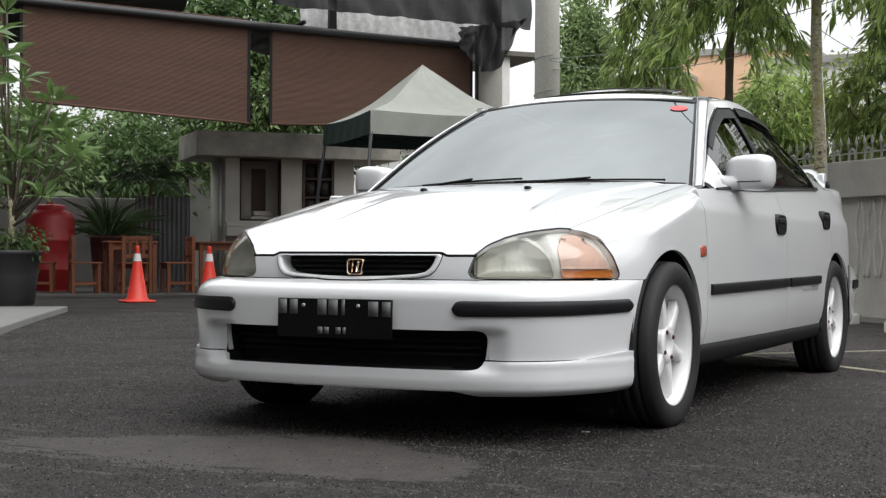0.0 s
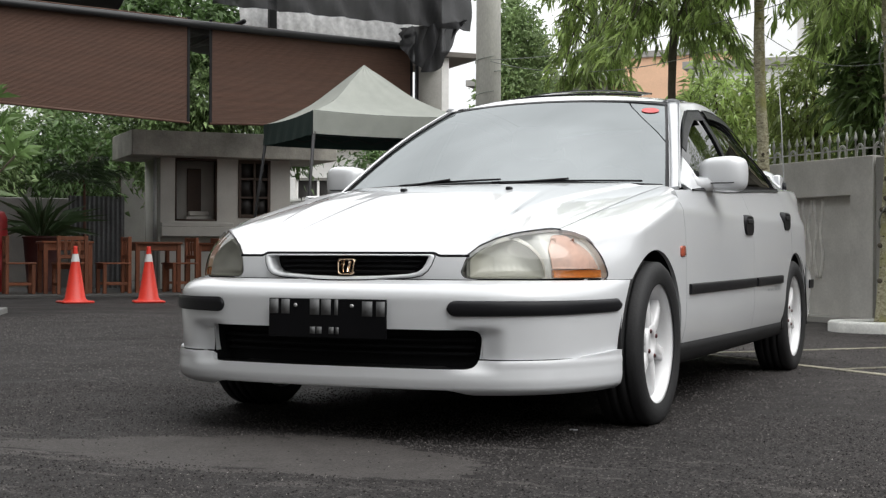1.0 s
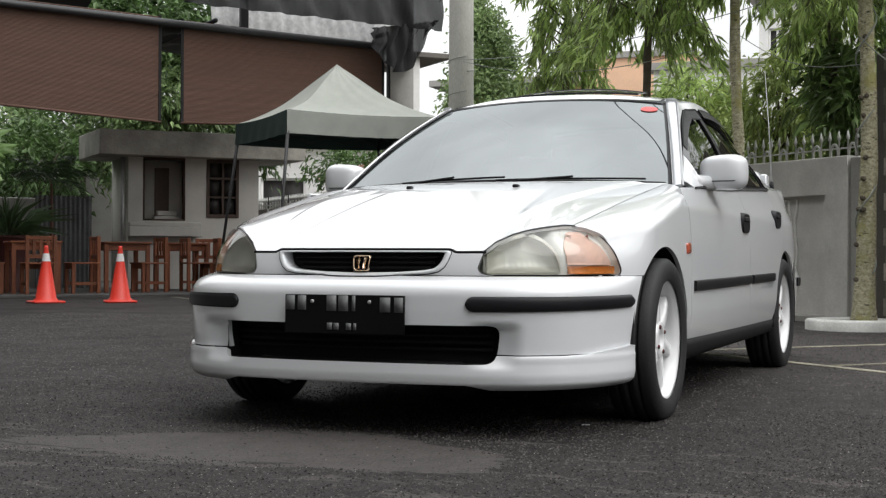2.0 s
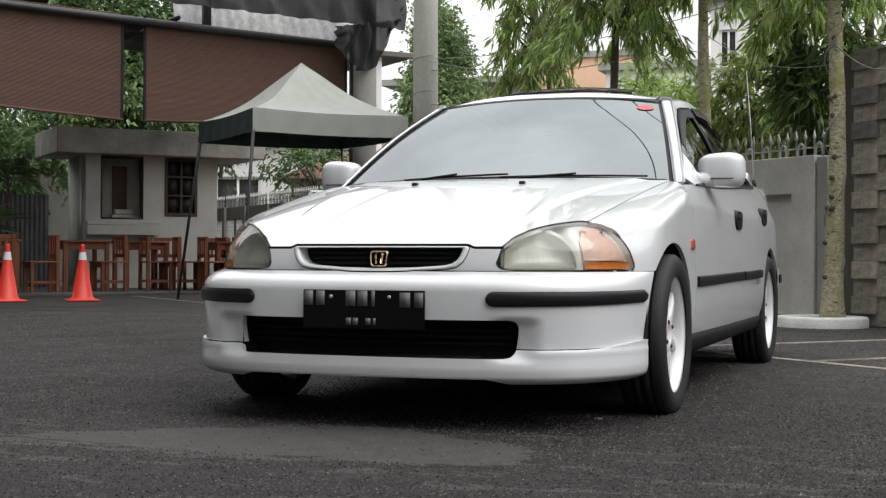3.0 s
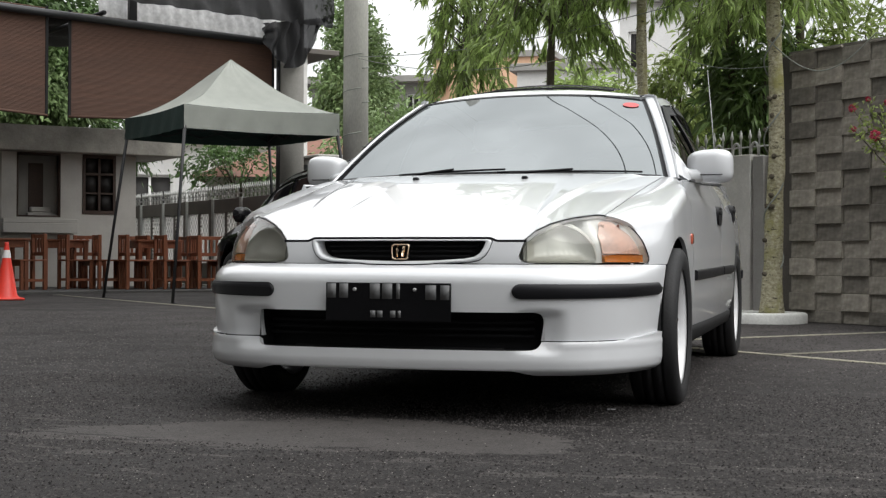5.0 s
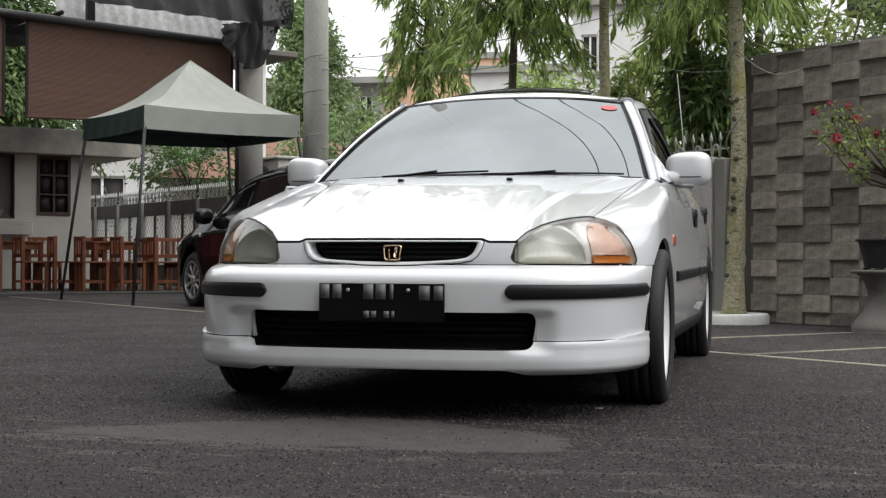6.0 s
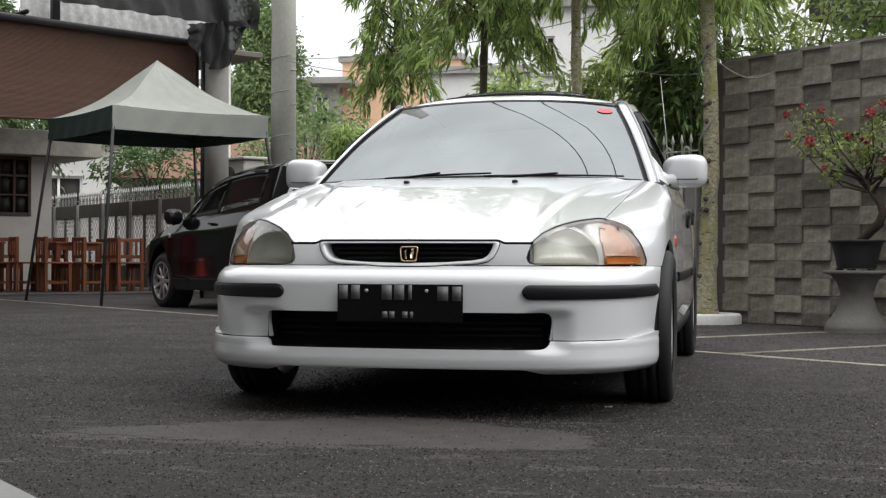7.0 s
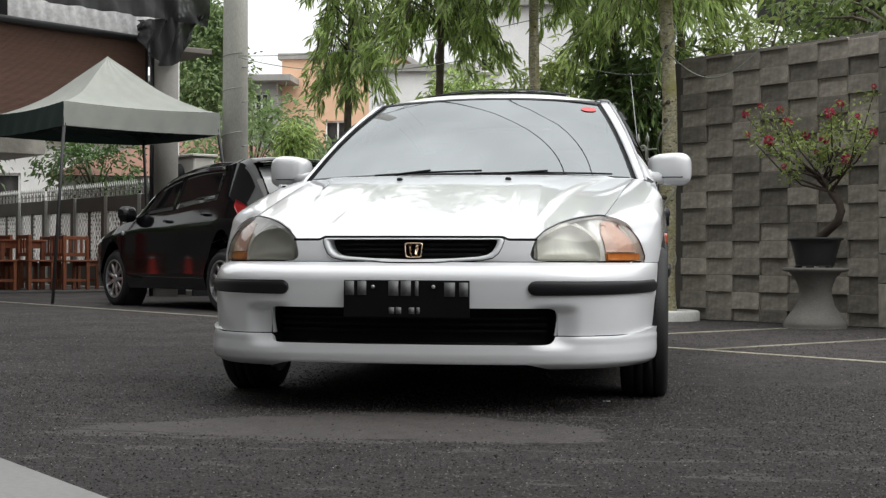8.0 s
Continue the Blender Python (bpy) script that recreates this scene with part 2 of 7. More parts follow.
ROOF_TILE = material("brown_roof_tile", (0.20, 0.10, 0.07), 0.85, 0.0, (20, 0.2), (1.5, 0.25), 0.3)
BRICK = material("split_stone", (0.288, 0.264, 0.227), 0.9, 0.0, (28, 0.25), (3.2, 0.55), 0.6, obj=0.42)
MORTAR = material("wall_backing", (0.11, 0.10, 0.088), 0.95, 0.0, (60, 0.15), (4, 0.2), 0.4)
CABLE = material("pale_cable", (0.26, 0.28, 0.25), 0.6, 0.0, (60, 0.1), (4, 0.1), 0.0)
POLE_PALE = material("pale_concrete_pole", (0.60, 0.585, 0.55), 0.85, 0.0, (60, 0.12), (1.8, 0.22), 0.3, stretch=(1, 1, 0.4))
POLE = material("grey_concrete_pole", (0.28, 0.27, 0.25), 0.85, 0.0, (60, 0.1), (1.8, 0.2), 0.3)


def asphalt():
    """Coarse asphalt with pale chips, a worn pale patch before the sedan and faint damp stains."""
    m = bpy.data.materials.new("asphalt")
    m.use_nodes = True
    n, l = m.node_tree.nodes, m.node_tree.links
    p = n["Principled BSDF"]
    co = n.new("ShaderNodeTexCoord")

    def noise_tex(scale, detail=4, rough=0.6):
        t = n.new("ShaderNodeTexNoise")
        t.inputs["Scale"].default_value, t.inputs["Detail"].default_value, t.inputs["Roughness"].default_value = scale, detail, rough
        l.new(co.outputs["Object"], t.inputs["Vector"])
        return t.outputs[0]

    def ranged(out, a, b, c, d):
        mr = n.new("ShaderNodeMapRange")
        mr.inputs[1].default_value, mr.inputs[2].default_value, mr.inputs[3].default_value, mr.inputs[4].default_value = a, b, c, d
        l.new(out, mr.inputs[0])
        return mr.outputs[0]

    def calc(op, a, b):
        mm = n.new("ShaderNodeMath")
        mm.operation = op
        for k, v in ((0, a), (1, b)):
            if isinstance(v, (int, float)):
                mm.inputs[k].default_value = v
            else:
                l.new(v, mm.inputs[k])
        return mm.outputs[0]

    vor = n.new("ShaderNodeTexVoronoi")
    p.inputs["Specular IOR Level"].default_value = 0.11
    vor.inputs["Scale"].default_value = 58
    l.new(co.outputs["Object"], vor.inputs["Vector"])
    sep = n.new("ShaderNodeSeparateColor")
    l.new(vor.outputs["Color"], sep.inputs[0])
    chip = calc("MULTIPLY", ranged(sep.outputs[0], 0.80, 0.94, 0, 1), calc("MULTIPLY", ranged(vor.outputs["Distance"], 0.15, 0.40, 1, 0), ranged(noise_tex(150, 2), 0.42, 0.58, 0.1, 1)))
    fine = ranged(noise_tex(95, 4, 0.7), 0.38, 0.62, 0.45, 1.6)
    mid = ranged(noise_tex(9, 5, 0.7), 0.3, 0.7, 0.65, 1.35)
    xyz = n.new("ShaderNodeSeparateXYZ")
    l.new(co.outputs["Object"], xyz.inputs[0])
    # the asphalt's base colour grows paler towards the walls
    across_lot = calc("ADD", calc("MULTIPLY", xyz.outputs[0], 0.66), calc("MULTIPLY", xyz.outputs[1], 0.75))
    far_gain = ranged(calc("ADD", across_lot, calc("MULTIPLY", noise_tex(1.1, 4), 1.6)), 1.6, 4.6, 1.0, 2.1)
    big = calc("MULTIPLY", ranged(noise_tex(0.8, 5), 0.3, 0.7, 0.8, 1.2), far_gain)
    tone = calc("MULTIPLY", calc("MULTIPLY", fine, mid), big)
    # the worn patch: a smooth fill with a ragged outline, drawn out along x
    ms = n.new("ShaderNodeMapping")
    ms.inputs["Scale"].default_value = (2.4, 8.5, 1)
    l.new(co.outputs["Object"], ms.inputs[0])
    rag = n.new("ShaderNodeTexNoise")
    rag.inputs["Scale"].default_value, rag.inputs["Detail"].default_value, rag.inputs["Roughness"].default_value = 1.0, 6, 0.62
    l.new(ms.outputs[0], rag.inputs["Vector"])
    along = calc("MULTIPLY", ranged(xyz.outputs[0], -1.05, -0.75, 0, 1), ranged(xyz.outputs[0], 0.58, 0.80, 1, 0))
    arc = calc("MULTIPLY", calc("POWER", calc("ABSOLUTE", calc("SUBTRACT", xyz.outputs[0], 0.02), 0.0), 1.5), 0.62)
    high = calc("ADD", calc("ADD", xyz.outputs[1], arc), 0.05)
    across = calc("MULTIPLY", ranged(xyz.outputs[1], -0.86, -0.58, 0, 1), ranged(high, -0.08, 0.08, 1, 0))
    spots = calc("MULTIPLY", ranged(xyz.outputs[1], -1.7, -1.1, 0, 0.22), ranged(xyz.outputs[1], -0.5, 0.3, 1, 0))
    near = calc("MULTIPLY", spots, ranged(xyz.outputs[0], -1.9, -1.2, 0, 1))
    field = calc("ADD", calc("MULTIPLY", along, across), near)
    ragged = calc("ADD", field, calc("MULTIPLY", calc("SUBTRACT", rag.outputs[0], 0.5), 3.4))
    worn = ranged(ragged, 0.48, 0.52, 0, 1)
    keep = calc("SUBTRACT", 1.0, calc("MULTIPLY", worn, 0.55))
    col = n.new("ShaderNodeMixRGB")
    col.inputs[1].default_value, col.inputs[2].default_value = (0.0245, 0.0224, 0.0219, 1), (0.072, 0.0662, 0.0632, 1)
    l.new(calc("MULTIPLY", worn, 0.75), col.inputs[0])
    tone = calc("ADD", calc("MULTIPLY", tone, keep), calc("SUBTRACT", 1.0, keep))
    chip = calc("MULTIPLY", chip, keep)
    vm = n.new("ShaderNodeVectorMath")
    vm.operation = "SCALE"
    l.new(col.outputs[0], vm.inputs[0])
    l.new(tone, vm.inputs["Scale"])
    fin = n.new("ShaderNodeMixRGB")
    fin.inputs[2].default_value = (0.27, 0.255, 0.235, 1)
    l.new(calc("MULTIPLY", chip, 0.45), fin.inputs[0])
    l.new(vm.outputs[0], fin.inputs[1])
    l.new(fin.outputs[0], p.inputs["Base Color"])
    l.new(ranged(noise_tex(1.7, 4), 0.3, 0.7, 0.62, 0.85), p.inputs["Roughness"])
    bp = n.new("ShaderNodeBump")
    bp.inputs["Strength"].default_value, bp.inputs["Distance"].default_value = 0.7, 0.006
    l.new(calc("ADD", noise_tex(110, 3), calc("MULTIPLY", vor.outputs["Distance"], -0.5)), bp.inputs["Height"])
    l.new(bp.outputs[0], p.inputs["Normal"])
    return m


ASPHALT = asphalt()


def mossy_bark():
    """Pale grey-beige bark with yellow-green moss, dark scars and rough relief."""
    m = bpy.data.materials.new("mossy_bark")
    m.use_nodes = True
    n, l = m.node_tree.nodes, m.node_tree.links
    p = n["Principled BSDF"]
    p.inputs["Roughness"].default_value = 0.9
    co = n.new("ShaderNodeTexCoord")

    def layer(scale, z, lo, hi, a, b, below):
        mp, t, mr, mx = n.new("ShaderNodeMapping"), n.new("ShaderNodeTexNoise"), n.new("ShaderNodeMapRange"), n.new("ShaderNodeMixRGB")
        mp.inputs["Scale"].default_value = (1, 1, z)
        t.inputs["Scale"].default_value, t.inputs["Detail"].default_value, t.inputs["Roughness"].default_value = scale, 5, 0.65
        mr.inputs[1].default_value, mr.inputs[2].default_value = lo, hi
        mx.inputs[1].default_value, mx.inputs[2].default_value = (*a, 1), (*b, 1)
        l.new(co.outputs["Object"], mp.inputs[0])
        l.new(mp.outputs[0], t.inputs["Vector"])
        l.new(t.outputs[0], mr.inputs[0])
        l.new(mr.outputs[0], mx.inputs[0])
        if below:
            l.new(below, mx.inputs[1])
        return mx.outputs[0], t.outputs[0]

    col, fine = layer(34, 1.6, 0.35, 0.65, (0.27, 0.24, 0.15), (0.58, 0.55, 0.39), None)
    col, _ = layer(5.5, 0.8, 0.49, 0.64, (0, 0, 0), (0.33, 0.315, 0.13), col)
    col, _ = layer(14, 2.4, 0.58, 0.66, (0, 0, 0), (0.085, 0.075, 0.05), col)
    l.new(col, p.inputs["Base Color"])
    bp = n.new("ShaderNodeBump")
    bp.inputs["Strength"].default_value, bp.inputs["Distance"].default_value = 0.9, 0.012
    l.new(fine, bp.inputs["Height"])
    l.new(bp.outputs[0], p.inputs["Normal"])
    return m


BARK = mossy_bark()


# ---- builders ----
def mesh_of(name, bm, mat, sharp=38):
    for f in bm.faces:
        f.smooth = True
    for e in bm.edges:
        if len(e.link_faces) == 2 and e.calc_face_angle(0) > radians(sharp):
            e.smooth = False
    me = bpy.data.meshes.new(name)
    bm.to_mesh(me)
    bm.free()
    me.materials.append(mat)
    return me


def part(name, bm, mat, parent, label="", sharp=38):
    ob = new(name, mesh_of(name, bm, mat, sharp))
    ob.parent = parent
    if label:
        tagged(ob, label)
    return ob


def thing(name, m, label, category, group="", kind=""):
    ob = new(name)
    ob.empty_display_size = 0.1
    ob.matrix_basis = m
    return tagged(ob, label, category, group, kind)


def solid(name, bm, mat, m, label, category, group="", kind="", sharp=38):
    ob = new(name, mesh_of(name, bm, mat, sharp))
    ob.matrix_basis = m
    return tagged(ob, label, category, group, kind)


def box(bm, x0, x1, y0, y1, z0, z1, bev=0.0, m=None):
    vs = [bm.verts.new((x, y, z)) for x in (x0, x1) for y in (y0, y1) for z in (z0, z1)]
    fs = [bm.faces.new([vs[i] for i in q]) for q in ((0, 1, 3, 2), (4, 6, 7, 5), (0, 4, 5, 1), (2, 3, 7, 6), (0, 2, 6, 4), (1, 5, 7, 3))]
    if bev:
        es = list({e for f in fs for e in f.edges})
        r = bmesh.ops.bevel(bm, geom=es, offset=bev, segments=1, affect="EDGES", profile=0.5)
        vs = list({v for f in r["faces"] for v in f.verts} | {v for v in vs if v.is_valid})
    if m is not None:
        for v in vs:
            v.co = m @ v.co
    return vs


def frame_of(d):
    d = d.normalized()
    a = Vector((0, 0, 1)) if abs(d.z) < 0.9 else Vector((1, 0, 0))
    x = d.cross(a).normalized()
    return x, d.cross(x).normalized()


def tube(bm, pts, r, n=8, cap=True):
    """A round bar along pts; r: one radius or one for each point."""
    pts = [Vector(q) for q in pts]
    rs = r if isinstance(r, (list, tuple)) else [r] * len(pts)
    rings = []
    ax = None
    for i, q in enumerate(pts):
        d = (pts[min(i + 1, len(pts) - 1)] - pts[max(i - 1, 0)])
        if ax is None:
            ax, ay = frame_of(d)
        else:
            dn = d.normalized()
            ax = (ax - dn * ax.dot(dn)).normalized()
            ay = dn.cross(ax)
        rings.append([bm.verts.new(q + (ax * math.cos(t) + ay * math.sin(t)) * rs[i]) for t in [2 * math.pi * k / n for k in range(n)]])
    for a, b in zip(rings, rings[1:]):
        for k in range(n):
            bm.faces.new((a[k], a[(k + 1) % n], b[(k + 1) % n], b[k]))
    if cap:
        bm.faces.new(rings[0][::-1])
        bm.faces.new(rings[-1])
    return rings


def lathe(bm, prof, n=32, m=None, closed=False):
    """Turns (radius, height) pairs round the z axis."""
    m = m or Matrix()
    rings = []
    for r, z in prof:
        rings.append([bm.verts.new(m @ Vector((r * math.cos(t), r * math.sin(t), z))) for t in [2 * math.pi * k / n for k in range(n)]])
    pairs = list(zip(rings, rings[1:])) + ([(rings[-1], rings[0])] if closed else [])
    for a, b in pairs:
        for k in range(n):
            bm.faces.new((a[k], a[(k + 1) % n], b[(k + 1) % n], b[k]))
    if not closed:
        for ring in (rings[0], rings[-1]):
            try:
                bm.faces.new(ring)
            except ValueError:
                pass
    return rings


def lay(bm, pts, flange=0.0, side=1.0, keep=None, nor=None):
    """A sheet through a grid of points [row][column]; flange folds its border back by that depth. keep(i, j): faces to make."""
    arr = np.array([[tuple(q) for q in row] for row in pts], dtype=float)
    h, w = arr.shape[:2]
    if nor is None and flange:
        nor = np.cross(np.gradient(arr, axis=1), np.gradient(arr, axis=0)) * side
        nor /= np.maximum(np.linalg.norm(nor, axis=2, keepdims=True), 1e-9)
    vs = {}

    def vert(i, j):
        if (i, j) not in vs:
            vs[i, j] = bm.verts.new(arr[i, j])
        return vs[i, j]

    for i in range(h - 1):
        for j in range(w - 1):
            if keep is None or keep(i, j):
                q = [vert(i, j), vert(i, j + 1), vert(i + 1, j + 1), vert(i + 1, j)]
                try:
                    bm.faces.new(q)
                except ValueError:
                    pass
    if flange:
        where = {v: k for k, v in vs.items()}
        rim = [e for e in bm.edges if len(e.link_faces) == 1 and e.verts[0] in where and e.verts[1] in where]
        back = {}
        for e in rim:
            for v in e.verts:
                if v not in back:
                    i, j = where[v]
                    back[v] = bm.verts.new(v.co - Vector(nor[i, j]) * flange)
        for e in rim:
            a, b = e.verts
            bm.faces.new((a, b, back[b], back[a]))
    return arr


def sheet(bm, p00, p10, p11, p01, n=1, m=1, wave=None, thick=0.0):
    """A four-cornered sheet, n by m, bent by wave(u, v), with thickness."""
    a, b, c, d = [Vector(q) for q in (p00, p10, p11, p01)]
    nor = (b - a).cross(d - a).normalized()
    pts = []
    for j in range(m + 1):
        v = j / m
        row = []
        for i in range(n + 1):
            u = i / n
            q = (a * (1 - u) + b * u) * (1 - v) + (d * (1 - u) + c * u) * v
            row.append(q + (nor * wave(u, v) if wave else Vector()))
        pts.append(row)
    lay(bm, pts)
    if thick:
        lay(bm, [[q - nor * thick for q in row] for row in pts])
        for row in (pts[0], pts[-1]):
            lay(bm, [row, [q - nor * thick for q in row]])
        for k in (0, -1):
            lay(bm, [[row[k] for row in pts], [row[k] - nor * thick for row in pts]])


def smooth(x):
    x = min(1.0, max(0.0, x))
    return x * x * (3 - 2 * x)


def table_of(*pairs):
    xs, ys = [p[0] for p in pairs], [p[1] for p in pairs]
    return lambda x: float(np.interp(x, xs, ys))


def curve_of(*pairs):
    """A smooth curve through (x, y) pairs."""
    xs, ys = np.array([p[0] for p in pairs], float), np.array([p[1] for p in pairs], float)
    t = np.gradient(ys, xs)

    def f(x):
        x = min(max(x, xs[0]), xs[-1])
        k = min(max(int(np.searchsorted(xs, x)) - 1, 0), len(xs) - 2)
        h = xs[k + 1] - xs[k]
        u = (x - xs[k]) / h
        return float(ys[k] * (1 + 2 * u) * (1 - u) ** 2 + t[k] * h * u * (1 - u) ** 2 + ys[k + 1] * u * u * (3 - 2 * u) + t[k + 1] * h * u * u * (u - 1))

    return f


def leaf_mesh(name, rng, bases, dirs, lengths, widths, mat, fold=0.25, bend=0.25):
    """Many pointed leaves, each with a midrib and two blades, as one mesh."""
    n = len(bases)
    d = dirs / np.linalg.norm(dirs, axis=1, keepdims=True)
    r = rng.normal(size=(n, 3))
    sidev = np.cross(d, r)
    sidev /= np.maximum(np.linalg.norm(sidev, axis=1, keepdims=True), 1e-9)
    up = np.cross(sidev, d)
    L, W = lengths[:, None], widths[:, None]
    dip = np.array((0, 0, -1.0))
    a = bases
    b = bases + d * L * 0.45 + sidev * W * 0.5 + up * W * fold
    c = bases + d * L * 0.45 - sidev * W * 0.5 + up * W * fold
    mid = bases + d * L * 0.5 + dip * L * bend * 0.2
    e = bases + d * L + dip * L * bend
    verts = np.stack([a, b, mid, c, e], 1).reshape(-1, 3)
    k = np.arange(n)[:, None] * 5
    faces = np.concatenate([k + np.array([0, 1, 2]), k + np.array([0, 2, 3]), k + np.array([1, 4, 2]), k + np.array([2, 4, 3])])
    me = bpy.data.meshes.new(name)
    me.from_pydata(verts.tolist(), [], faces.tolist())
    me.materials.append(mat)
    return me


def leaf_part(name, mesh, parent, label=""):
    ob = new(name, mesh)
    ob.parent = parent
    tagged(ob, label, kind="stuff")
    return ob


# ---- the white sedan ----
PLAN = [(0, -.072), (.1, -.071), (.2, -.067), (.3, -.059), (.4, -.045), (.49, -.023), (.57, .010), (.645, .062), (.705, .13), (.75, .21), (.785, .31), (.808, .41), (.825, .52), (.838, .70), (.843, 1.0),
        (.844, 1.6), (.838, 2.4), (.829, 3.0), (.819, 3.4), (.806, 3.75), (.785, 4.0), (.748, 4.17), (.68, 4.28), (.56, 4.335), (.4, 4.36), (.2, 4.372), (0, 4.376)]
_c = np.array(PLAN)
_t = np.concatenate([[0], np.cumsum(np.linalg.norm(np.diff(_c, axis=0), axis=1))])
_fx, _fy = curve_of(*zip(_t, _c[:, 0])), curve_of(*zip(_t, _c[:, 1]))
_ts = np.linspace(0, _t[-1], 1200)
_px, _py = np.array([_fx(t) for t in _ts]), np.array([_fy(t) for t in _ts])
PS = np.concatenate([[0], np.cumsum(np.hypot(np.diff(_px), np.diff(_py)))])
S_END = float(PS[-1])
_dx, _dy = np.gradient(_px, PS), np.gradient(_py, PS)


def plan(s):
    a = abs(s)
    x, y, dx, dy = (float(np.interp(a, PS, q)) for q in (_px, _py, _dx, _dy))
    k = math.hypot(dx, dy)
    sg = -1 if s < 0 else 1
    return sg * x, y, sg * dy / k, -dx / k


def s_at_y(y):
    k = int(np.argmax(_px))
    lo, hi = 0, len(_py)
    return float(np.interp(y, _py[lo:hi], PS[lo:hi]))


def s_at_x(x):
    k = int(np.searchsorted(_px[:500], x))
    return float(PS[k])


front_low = table_of((.145, .035), (.153, .014), (.17, .002), (.19, 0), (.245, .001), (.256, .003), (.262, .009), (.275, .008), (.30, .006), (.36, .002), (.40, 0), (.445, 0))
ledge = table_of((-.1, .108), (0, .106), (.12, .092), (.25, .062), (.36, .036), (.45, .018), (.6, 0))
lean = curve_of((.50, 0), (.55, .006), (.59, .018), (.63, .045), (.67, .085), (.75, .16))
side_prof = curve_of((.15, .055), (.2, .038), (.25, .024), (.30, .010), (.34, .003), (.45, 0), (.60, .001), (.68, .005), (.74, .011), (.762, .014), (.776, .022), (.81, .037), (.87, .062), (.95, .10))
rear_prof = curve_of((.18, .05), (.25, .015), (.35, 0), (.50, 0), (.54, .02), (.56, .05), (.75, .055), (.93, .08), (1.0, .1))


def inset(y, z):
    if z <= .445:
        f = front_low(z)
    elif z < .507:
        t = (z - .445) / .062
        f = ledge(y) * (1 - math.sqrt(max(0, 1 - t * t)))
    else:
        f = ledge(y) + lean(z)
    w = smooth((y - .38) / .27)
    v = smooth((y - 3.75) / .3)
    return (1 - w) * f + w * ((1 - v) * side_prof(z) + v * rear_prof(z))


def skin(s, z, out=0.0):
    """The point of the body's outer skin at the length s round the car (from the middle of the nose) and the height z."""
    x, y, nx, ny = plan(s)
    i = inset(y, z) - out
    return Vector((x - nx * i, y - ny * i, z))


def poly_dist(poly):
    """Signed distance to a closed outline, negative inside."""
    p = np.array(poly, float)
    q = np.roll(p, -1, axis=0)

    def f(S, Z):
        X = np.stack([S, Z], -1)[..., None, :]
        e = q - p
        w = X - p
        t = np.clip((w * e).sum(-1) / np.maximum((e * e).sum(-1), 1e-12), 0, 1)
        d = np.sqrt(((w - t[..., None] * e) ** 2).sum(-1)).min(-1)
        a, b = p[:, 1] > Z[..., None], q[:, 1] > Z[..., None]
        xi = p[:, 0] + (Z[..., None] - p[:, 1]) / np.where(np.abs(q[:, 1] - p[:, 1]) < 1e-12, 1e-12, q[:, 1] - p[:, 1]) * e[:, 0]
        odd = ((a != b) & (S[..., None] < xi)).sum(-1) % 2
        return np.where(odd == 1, -d, d)

    return f


def rounded(poly, r, n=5):
    """The outline with its corners rounded."""
    out = []
    m = len(poly)
    for k in range(m):
        a, b, c = (Vector(poly[(k + d) % m]) for d in (-1, 0, 1))
        ra = min(r, (a - b).length * .45)
        rc = min(r, (c - b).length * .45)
        p0, p2 = b + (a - b).normalized() * ra, b + (c - b).normalized() * rc
        for i in range(n + 1):
            t = i / n
            out.append(tuple((p0 * (1 - t) + b * t) * (1 - t) + (b * (1 - t) + p2 * t) * t))
    return out


